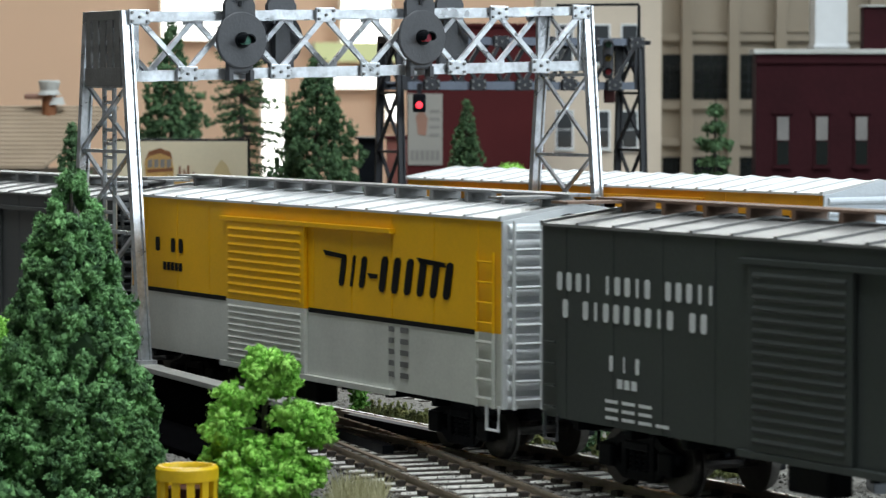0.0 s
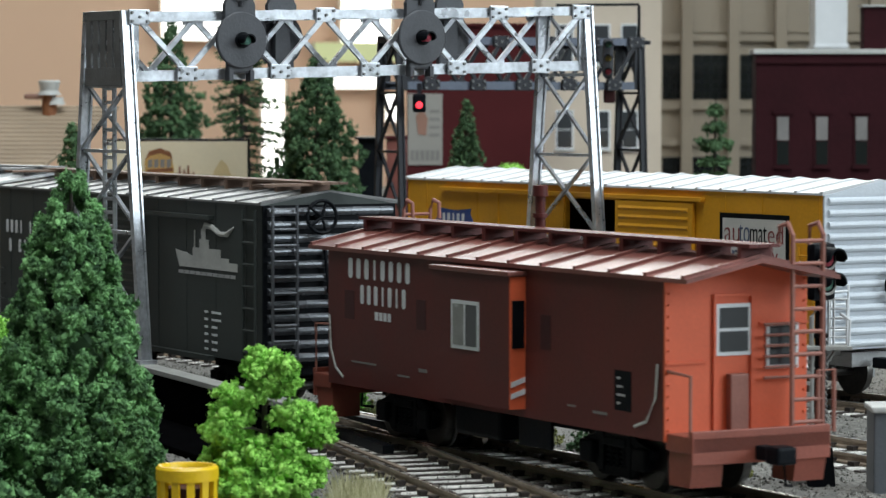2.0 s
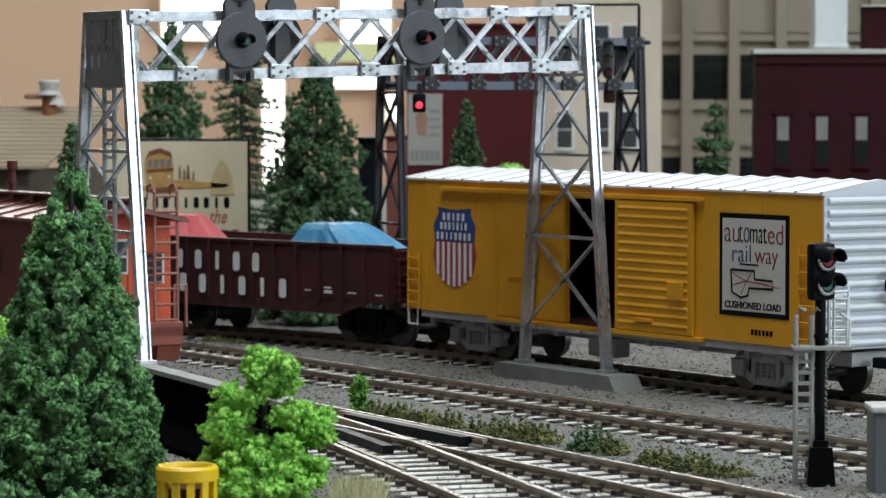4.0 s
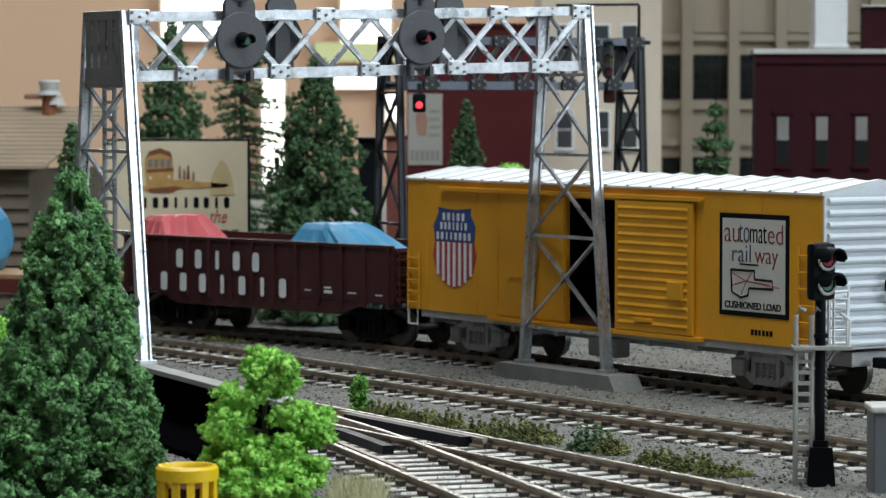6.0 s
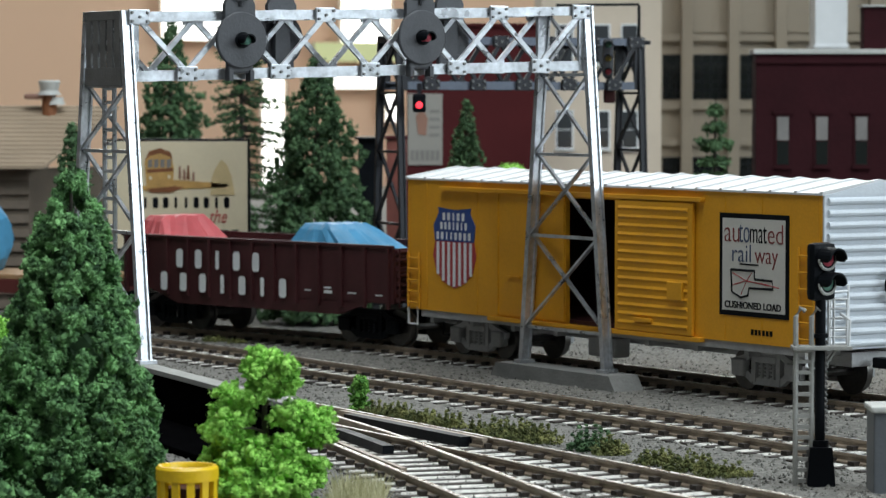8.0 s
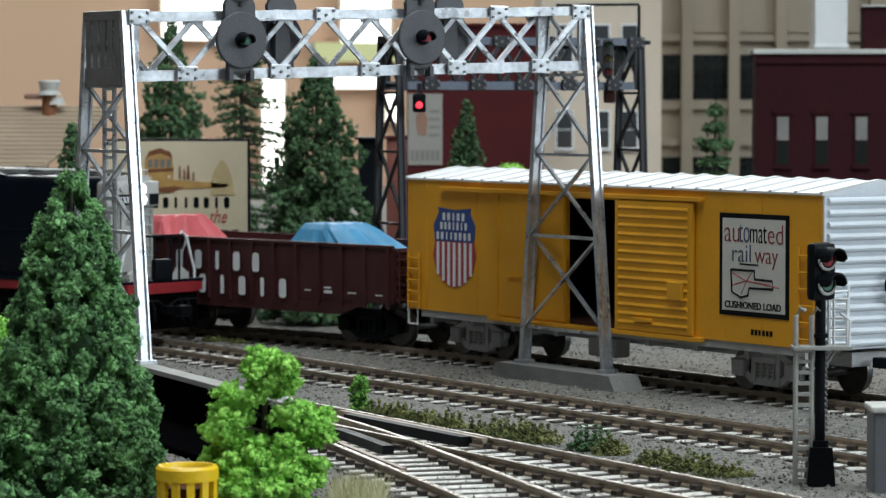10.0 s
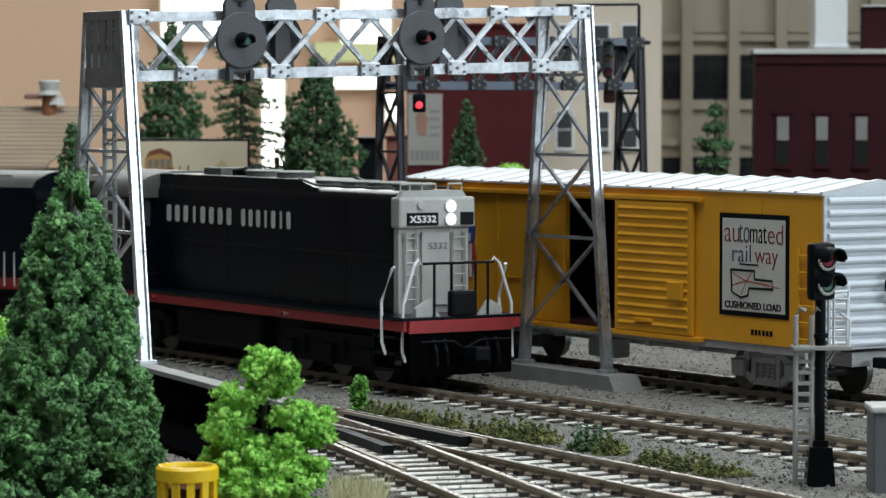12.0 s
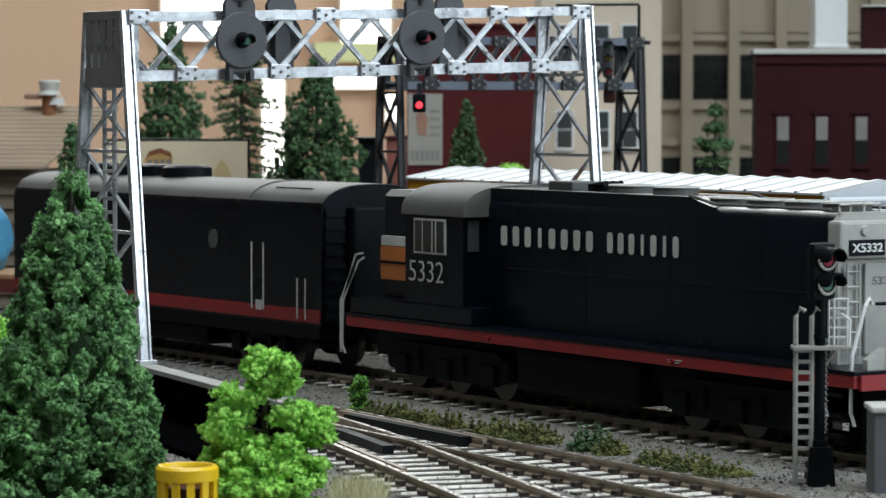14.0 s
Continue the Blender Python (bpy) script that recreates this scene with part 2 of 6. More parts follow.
def text(name, words, x, z, w, h, y, material, parent, label="", facing="near", slant=0.0, fat=0.0):
    """Letters on a wall: lower left corner at x, z, fitted to w by h, standing at depth y."""
    c = bpy.data.curves.new(name, "FONT")
    c.body, c.shear, c.offset, c.extrude, c.space_line = words, slant, fat, 0.01, 0.95
    c.align_x = "LEFT"
    tmp = bpy.data.objects.new("tmp", c)
    scene.collection.objects.link(tmp)
    bpy.context.view_layer.update()
    me = bpy.data.meshes.new_from_object(tmp.evaluated_get(bpy.context.evaluated_depsgraph_get()))
    bpy.data.objects.remove(tmp)
    bpy.data.curves.remove(c)
    v = np.array([p.co[:] for p in me.vertices])
    lo, hi = v.min(0), v.max(0)
    for p, q in zip(me.vertices, v):
        u = (q - lo) / np.maximum(hi - lo, 1e-9)
        if facing == "near":
            p.co = ((x + u[0] * w) * S, (y - 0.12 * u[2]) * S, (z + u[1] * h) * S)
        else:
            p.co = ((y + 0.12 * u[2]) * S, (x + u[0] * w) * S, (z + u[1] * h) * S)
    me.materials.clear()
    me.materials.append(material)
    ob = new(name, me)
    ob.parent = parent
    if label:
        ob["label"] = label
    return ob


def bars(name, rows, y, material, parent, label="unreadable small lettering as short bars"):
    """Small unreadable writing: rows of x, z, w, h."""
    bm = bmesh.new()
    for x, z, w, h in rows:
        box(bm, x, x + w, y - 0.1, y, z, z + h)
    return part(name, bm, material, parent, label)


def brand(shapes, x, z, w, h, y, material, parent, slant=0.0, wide=0.52):
    """A company's name as a row of plain solid blocks in its size and colour, one for each letter; i is a narrow one."""
    cell = w / len(shapes)
    for n, ch in enumerate(shapes):
        if ch == " ":
            continue
        q = cell * (wide * .5 if ch == "i" else wide)
        a = x + (n + .4) * cell - q / 2
        k = min(.25 * q, .12 * h)
        poly = [(a + k, z), (a + q - k, z), (a + q, z + k), (a + q, z + h - k), (a + q - k, z + h), (a + k, z + h), (a, z + h - k), (a, z + k)]
        part("brand_mark", prism(bmesh.new(), [(p + slant * (r - z), r) for p, r in poly], "y", y - .1, y), material, parent)


def visor(bm, c, r, length, th=0.25, a0=-0.25, a1=math.pi + 0.25, d=-1, n=12):
    """A half-tube hood over a lens, sticking out along d * y."""
    rings = []
    for q, y, dz in ((r, 0, 0), (r * .97, d * length, -.1), (r * .97 - th, d * length, -.1), (r - th, 0, 0)):
        rings.append([bm.verts.new((c[0] + q * math.cos(a0 + (a1 - a0) * i / n), c[1] + y * (1 if i not in (0, n) else .75), c[2] + dz + q * math.sin(a0 + (a1 - a0) * i / n))) for i in range(n + 1)])
    for k in range(4):
        A, C = rings[k], rings[(k + 1) % 4]
        for i in range(n):
            bm.faces.new((A[i], A[i + 1], C[i + 1], C[i]))
    bm.faces.new([g[0] for g in rings])
    bm.faces.new([g[-1] for g in rings])
    return bm


def arch(hw, ze, zt, n=18, z0=None):
    """A rounded roof profile from eave to eave, closed down to z0."""
    pts = []
    for i in range(n + 1):
        c, q = math.cos(math.pi * i / n), math.sin(math.pi * i / n)
        pts.append((-hw * math.copysign(abs(c) ** .72, c), ze + (zt - ze) * q ** .8))
    return ([(-hw, z0)] if z0 is not None else []) + pts + ([(hw, z0)] if z0 is not None else [])


# ---- the lines of the tracks ----
class Line:
    """A track's centre line from a point, a heading and bends (length, radius), followed backwards from s = 0."""
    def __init__(self, x, y, a, bends, ahead=260):
        self.pts = []
        e = (math.cos(radians(a)), math.sin(radians(a)))
        for i in range(ahead, 0, -2):
            self.pts.append((i, x + e[0] * i, y + e[1] * i, a))
        s, px, py, h = 0.0, x, y, a
        for length, radius in bends:
            for _ in range(int(length / 2)):
                self.pts.append((s, px, py, h))
                s -= 2
                if radius:
                    h += math.degrees(2 / radius)
                px -= 2 * math.cos(radians(h))
                py -= 2 * math.sin(radians(h))
        self.pts.reverse()
        self.s = np.array([p[0] for p in self.pts])
        self.xyh = np.array([p[1:] for p in self.pts])

    def at(self, s):
        return [float(np.interp(s, self.s, self.xyh[:, i])) for i in range(3)]

    def car_at(self, s, half=0.0):
        """The pose of a car whose middle is at s, on trucks half apart."""
        if half:
            a, b = self.at(s - half), self.at(s + half)
            return mm((a[0] + b[0]) / 2, (a[1] + b[1]) / 2, 0, 0, 0, math.degrees(math.atan2(b[1] - a[1], b[0] - a[0])))
        x, y, h = self.at(s)
        return mm(x, y, 0, 0, 0, h)


LINE_N = Line(52.8, 544.7, -61.36, [(330, 0), (420, 440), (1500, 0)])
LINE_L = Line(73.14, 641.86, -58.56, [(254, 0), (420, 430), (1600, 0)])
LINE_U = Line(101.9, 721.7, -56.67, [(172, 0), (300, 400), (700, 0)])
LINE_D = Line(20.5, 518.0, -73.0, [(116, 0), (140, 670)], ahead=60)


# ---- rolling stock: x runs along the track, -y is the side towards the camera, z = 0 on the rail ----
def truck(parent, x, material, span=20.0, r=5.2, w=9.5):
    """A two-axle truck with side frames; its wheels turn with no visible mark."""
    bm = bmesh.new()
    h = span / 2
    for sy in (-1, 1):
        y = sy * (w + 1.2)
        top = [(x - h - 3.4, 6.6), (x - h + 2, 8.0), (x - 5.4, 9.4), (x + 5.4, 9.4), (x + h - 2, 8.0), (x + h + 3.4, 6.6)]
        low = [(x - h - 2.6, 4.8), (x - h + 2.4, 4.2), (x - 5.0, 2.6), (x + 5.0, 2.6), (x + h - 2.4, 4.2), (x + h + 2.6, 4.8)]
        for line in (top, low):
            for p, q in zip(line, line[1:]):
                bar(bm, (p[0], y, p[1]), (q[0], y, q[1]), 1.7, 1.5, (0, 1, 0))
        for k in (-4.6, 4.6):
            bar(bm, (x + k, y, 2.4), (x + k, y, 9.6), 1.5, 1.9, (0, 1, 0))
        for k in (-1, 1):
            box(bm, x + k * h - 2.3, x + k * h + 2.3, y + sy * .5 - 1.2, y + sy * .5 + 1.2, 3.5, 7.7, 0.5)
        for k in (-2.2, 0, 2.2):
            for i in range(5):
                rod(bm, [(x + k, y, 3.4 + i * .9), (x + k, y, 3.9 + i * .9)], 1.0, 8)
            rod(bm, [(x + k, y, 3.2), (x + k, y, 7.8)], .6, 6)
        box(bm, x - 4, x + 4, y - 1.2, y + 1.2, 7.2, 8.8, .3)
    box(bm, x - 3, x + 3, -w, w, 6.0, 9.4, 0.4)
    part("truck_frame", bm, material, parent)
    for k in (-1, 1):
        bm = bmesh.new()
        for sy in (-1, 1):
            rod(bm, [(x + k * span / 2, sy * 6.9, r), (x + k * span / 2, sy * 7.6, r)], [r + 0.55, r + 0.55], 24)
            rod(bm, [(x + k * span / 2, sy * 7.6, r), (x + k * span / 2, sy * 9.2, r)], [r, r - 0.1], 24)
        rod(bm, [(x + k * span / 2, -9.2, r), (x + k * span / 2, 9.2, r)], 1.0, 8)
        part("wheelset", bm, M_WHEEL, parent, "dark steel wheelset", True)


def coupler(parent, x, d):
    bm = bmesh.new()
    box(bm, min(x, x + 7 * d), max(x, x + 7 * d), -1.5, 1.5, 7.5, 10.0, 0.4)
    box(bm, min(x + 6 * d, x + 10 * d), max(x + 6 * d, x + 10 * d), -2.4, 2.0, 7.2, 10.4, 0.6)
    rod(bm, [(x + 8 * d, 0.5, 7.4), (x + 8.5 * d, 0.5, 3.5), (x + 7 * d, 3, 3.2)], 0.35, 6)
    part("coupler", bm, M_BLACK, parent)


def ladder(parent, x0, x1, y, z0, z1, n, material, r=0.32, axis="x", name="ladder"):
    """Rungs and stiles; axis x lies on a side, axis y on an end."""
    bm = bmesh.new()
    def p(u, z):
        return (u, y, z) if axis == "x" else (y, u, z)
    for u in (x0, x1):
        rod(bm, [p(u, z0), p(u, z1)], r)
    for i in range(n):
        z = z0 + (z1 - z0) * (i + 0.5) / n
        rod(bm, [p(x0, z), p(x1, z)], r * 0.9)
    return part(name, bm, material, parent)


def rib_end(parent, x, d, hw, z0, z1, n, material, name="end_wall", sheet=None):
    """A pressed steel end with horizontal ribs; a darker sheet paints the shade between them."""
    wall = part(name, B(min(x, x + d * 0.6), max(x, x + d * 0.6), -hw, hw, z0, z1), sheet or material, parent)
    step = (z1 - z0) / n
    for i in range(n):
        zc = z0 + (i + 0.5) * step
        poly = []
        for j in range(7):
            a = math.pi * j / 6
            poly.append((x + d * (0.5 + 1.0 * math.sin(a)), zc - math.cos(a) * step * 0.33))
        part("end_rib", prism(bmesh.new(), poly, "y", -hw + 1.0, hw - 1.0), material, wall)
    return wall


def peaked_roof(parent, x0, x1, hw, ze, zp, material, ribs, over=0.7, walk_mat=None, walk_z=2.2):
    bm = bmesh.new()
    prism(bm, [(-hw - over, ze), (-hw - over, ze + 0.5), (0, zp), (hw + over, ze + 0.5), (hw + over, ze)], "x", x0 - 0.4, x1 + 0.4)
    roof = part("roof", bm, material, parent)
    n = ribs
    for i in range(n + 1):
        x = x0 + (x1 - x0) * i / n
        rb = bmesh.new()
        for sy in (-1, 1):
            prism(rb, [(sy * (hw + over), ze + 0.4), (sy * (hw + over), ze + 0.9), (0, zp + 0.42), (0, zp - 0.1)], "x", x - 0.55, x + 0.55)
        part("roof_rib", rb, material, roof)
    if walk_mat:
        bm = bmesh.new()
        for k in (-1, 0, 1):
            box(bm, x0 - 3, x1 + 3, k * 2.3 - 1.05, k * 2.3 + 1.05, zp + walk_z - 0.5, zp + walk_z)
        m = 12
        for i in range(m):
            x = x0 + (x1 - x0) * (i + 0.5) / m
            box(bm, x - 0.6, x + 0.6, -3.4, 3.4, zp - 0.6, zp + walk_z - 0.5)
        for x in (x0 + 4, x1 - 4):
            box(bm, x - 3, x + 3, -hw + 1, -3.4, zp + walk_z - 0.9, zp + walk_z - 0.4)
        part("running_board", bm, walk_mat, parent, "long narrow roof walk")
    return roof


def slab_door(parent, x0, x1, y, z0, z1, n, material, label="", hatch=False):
    door = part("door", B(x0, x1, y - 0.7, y + 0.3, z0, z1, 0.2), material, parent, label)
    step = (z1 - z0 - 1.6) / n
    for i in range(n):
        zc = z0 + 0.8 + (i + 0.5) * step
        part("door_rib", prism(bmesh.new(), [(y - 0.6, zc - step * 0.36), (y - 1.1, zc), (y - 0.6, zc + step * 0.36)], "x", x0 + 1.6, x1 - 1.6), material, door)
    if hatch:
        part("hatch", B(x1 - 9, x1 - 3, y - 1.6, y - 0.6, z0 + 8.5, z0 + 13, 0.2), material, door)
        part("door_handle", B(x0 + 9, x0 + 16, y - 1.5, y - 0.6, z0 + 2.4, z0 + 3.4, 0.2), material, door)
    return door


def frame_under(parent, x0, x1, hw, zs, material):
    bm = B(x0 + 2, x1 - 2, -6, 6, zs - 3.0, zs + 0.5, 0.3)
    for i in range(9):
        x = x0 + (x1 - x0) * (i + 0.5) / 9
        box(bm, x - 0.8, x + 0.8, -hw + 1.5, hw - 1.5, zs - 2.0, zs + 0.4)
    box(bm, -9, 3, -hw + 4, -hw + 9, zs - 6.5, zs - 1.5, 0.8)
    part("underframe", bm, material, parent)


def stirrups(parent, x0, x1, hw, zs, material):
    for x in (x0 + 3, x1 - 3):
        bm = bmesh.new()
        rod(bm, [(x - 2.4, -hw - 0.2, zs + 0.5), (x - 2.2, -hw - 0.2, zs - 4.2), (x + 2.2, -hw - 0.2, zs - 4.2), (x + 2.4, -hw - 0.2, zs + 0.5)], 0.4)
        part("stirrup_step", bm, material, parent)


def brake_wheel(parent, x, d, y, z, r=4.2):
    bm = bmesh.new()
    n = 20
    rod(bm, [(x + d * 2.2, y + r * math.cos(2 * math.pi * i / n), z + r * math.sin(2 * math.pi * i / n)) for i in range(n + 1)], 0.45)
    for i in range(5):
        a = 2 * math.pi * i / 5
        rod(bm, [(x + d * 2.2, y, z), (x + d * 2.2, y + r * math.cos(a), z + r * math.sin(a))], 0.35)
    rod(bm, [(x, y, z), (x + d * 2.4, y, z)], 0.8)
    part("brake_wheel", bm, M_BLACK, parent)


# -- yellow fifty-foot boxcar with a shield and a sign --
def yellow_boxcar():
    car = thing("boxcar", LINE_U.car_at(-88.85, 60), "armour yellow boxcar with white roof and open doorway, standing still", "boxcar", "freight cars")
    L, hw, zs, ze, zp = 88.85, 16.8, 12.2, 48.2, 51.4
    def X(s):
        return s + 88.85
    # shell with an open doorway on the near side
    d0, d1 = X(-101.6), X(-78.0)
    for q in ((-L, d0, -hw, -hw + 1, zs, ze), (d1, L, -hw, -hw + 1, zs, ze), (d0, d1, -hw, -hw + 1, 45.0, ze), (-L, L, hw - 1, hw, zs, ze), (-L, -L + 1, -hw + 1, hw - 1, zs, ze)):
        part("body_panel", B(*q), M_YELLOW, car)
    # Floor and added lining hold the doorway's shade in their dark brown.
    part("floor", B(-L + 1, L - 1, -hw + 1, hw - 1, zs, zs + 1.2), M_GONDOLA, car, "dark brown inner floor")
    part("inner_wall", B(-L + 1.2, L - 1.2, hw - 1.8, hw - 1.1, zs + 1.2, ze - 0.2), M_GONDOLA, car, "dark brown lining that puts shade in the open doorway")
    part("side_sill", B(-L + 6, L - 6, -hw + 0.5, hw - 0.5, zs - 2.0, zs - 0.02, 0.2), M_TRUCKGREY, car, "grey sill under the body")
    slab_door(car, d1 - 1, X(-47.4), -hw - 0.6, 12.6, 45.2, 14, M_YELLOW, hatch=True)
    pd = part("plain_door", B(X(-133.5), d0, -hw - 0.35, -hw + 0.2, 12.8, 45.4, 0.15), M_YELLOW, car)
    for x in (X(-133.5) + 0.4, X(-118), d0 - 1.2):
        part("door_batten", B(x, x + 0.9, -hw - 0.75, -hw, 12.8, 45.4), M_YELLOW, pd)
    part("door_handle", B(X(-128), X(-122), -hw - 0.9, -hw, 23, 23.6), M_YELLOW, pd)
    part("door_track", B(X(-160), X(-44), -hw - 1.5, -hw + 0.2, 45.5, 46.6, 0.15), M_YELLOW, car)
    part("door_track", B(X(-136), X(-44), -hw - 1.6, -hw + 0.2, 11.3, 12.4, 0.1), M_YELLOW, car)
    for s in (-177, -168, -143, -36, -22, -1.2):
        part("panel_seam", B(X(s) - 0.15, X(s) + 0.15, -hw - 0.15, -hw + 0.1, zs + 0.5, ze - 0.4), M_YELLOW, car)
    rib_end(car, L, 1, hw, zs, ze, 13, M_UPEND, "end_wall")["label"] = "white ribbed end wall"
    part("end_gable", prism(bmesh.new(), [(-hw, ze), (hw, ze), (0, zp)], "x", L - 0.5, L + 0.7), M_UPEND, car, "white gable over the end")
    peaked_roof(car, -L, L, hw, ze, zp, M_ROOFWHITE, 19, 0.5)
    ladder(car, -16.2, -10.8, L + 2.2, 12.5, 27.5, 5, M_WHITE, axis="y")
    ladder(car, -L + 1.5, -L + 7.0, -hw - 0.9, 12.5, 28.0, 5, M_YELLOW)
    ladder(car, L - 7.5, L - 2.0, -hw - 0.9, 12.5, 36.0, 6, M_YELLOW)
    brake_wheel(car, L + 0.8, 1, 3.5, 27, 3.4)
    # sign
    x0, x1 = X(-37.9), X(-11.9)
    part("sign_border", B(x0, x1, -hw - 0.22, -hw, 18.6, 43.2), M_BLACK, car, "black border of the white sign")
    part("sign_panel", B(x0 + 1.2, x1 - 1.2, -hw - 0.3, -hw - 0.1, 19.8, 42.0), M_SIGN, car, "white sign panel")
    y = -hw - 0.3
    for word, col, fx, z, w, h in (("au", M_SIGNRED, .03, 36.3, 5.6, 3.4), ("to", M_SIGNBLUE, .27, 36.3, 3.9, 4.2), ("mat", M_BLACK, .45, 36.3, 6.3, 3.9), ("ed", M_SIGNRED, .74, 36.3, 5.6, 4.6),
                                   ("rail", M_SIGNBLUE, .16, 31.6, 7.0, 4.2), ("way", M_SIGNRED, .53, 30.2, 8.6, 4.0)):
        text("lettering", word, x0 + 1.4 + fx * 23, z, w, h, y, col, car, fat=-.012)
    bars("map_lines", [(x0 + 8, 30.9, 7, 0.35)], y, M_BLACK, car, "thin underline on the sign")
    bm = bmesh.new()
    o = [(.12, .95), (.55, .95), (.55, .68), (.86, .66), (.88, .40), (.45, .38), (.43, .14), (.30, .06), (.14, .22), (.12, .95)]
    rod(bm, [(x0 + 2 + a * 21, y, 22.6 + b * 7.4) for a, b in o], 0.28, 4)
    part("map_outline", bm, M_BLACK, car, "black outline map on the sign")
    bm = bmesh.new()
    for l in ([(.15, .85), (.4, .6), (.7, .55), (.98, .45)], [(.15, .45), (.4, .62), (.8, .5)], [(.3, .15), (.4, .6), (.5, .9)]):
        rod(bm, [(x0 + 2 + a * 21, y, 22.6 + b * 7.4) for a, b in l], 0.13, 4)
    part("map_routes", bm, M_RED, car, "thin red route lines on the sign")
    text("lettering", "CUSHIONED LOAD", x0 + 2.2, 20.4, 21.2, 1.7, y, M_BLACK, car, fat=0.02)
    # shield
    sx, w = X(-164.6), 21.2
    poly = [(0.02, .78), (0.14, .93), (.12, 1.0), (.5, .97), (.88, 1.0), (.86, .93), (.98, .78), (.95, .58)]
    low = [(.95, .58), (1, .40), (.92, .20), (.74, .07), (.5, 0), (.26, .07), (.08, .20), (0, .40), (.05, .58)]
    H, z0 = 22.0, 18.9
    part("shield_top", prism(bmesh.new(), [(sx + a * w, z0 + b * H) for a, b in poly + [(.05, .58)]], "y", -hw - 0.25, -hw), M_BLUE, car, "blue top of the shield emblem")
    part("shield_field", prism(bmesh.new(), [(sx + a * w, z0 + b * H) for a, b in low], "y", -hw - 0.22, -hw), M_RED, car, "red field of the shield emblem")
    bm = bmesh.new()
    for i in range(7):
        c = .12 + .76 * i / 6
        z = z0 + H * (0.02 + .62 * (c - .5) ** 2 * 1.6)
        box(bm, sx + (c - .03) * w, sx + (c + .03) * w, -hw - 0.3, -hw - 0.1, z, z0 + .57 * H)
    part("shield_stripe", bm, M_WHITE, car, "white stripes of the shield emblem")
    for word, z, w2 in (("ooioo", .84, .56), ("oooioio", .725, .66), ("ooiioooo", .60, .84)):
        brand(word, sx + w * (.5 - w2 / 2), z0 + z * H, w * w2, 2.1, -hw - 0.3, M_WHITE, car)
    bars("reporting_marks", [(X(-26) + i * 1.4, 14.3, 1.0, 1.3) for i in range(6)], -hw, M_BLACK, car)
    for x in (-62, 62):
        truck(car, x, M_TRUCKGREY)
    frame_under(car, -L, L, hw, zs - 1.5, M_TRUCKGREY)
    stirrups(car, -L, L, hw, zs, M_WHITE)
    coupler(car, L, 1)
    coupler(car, -L, -1)
    return car


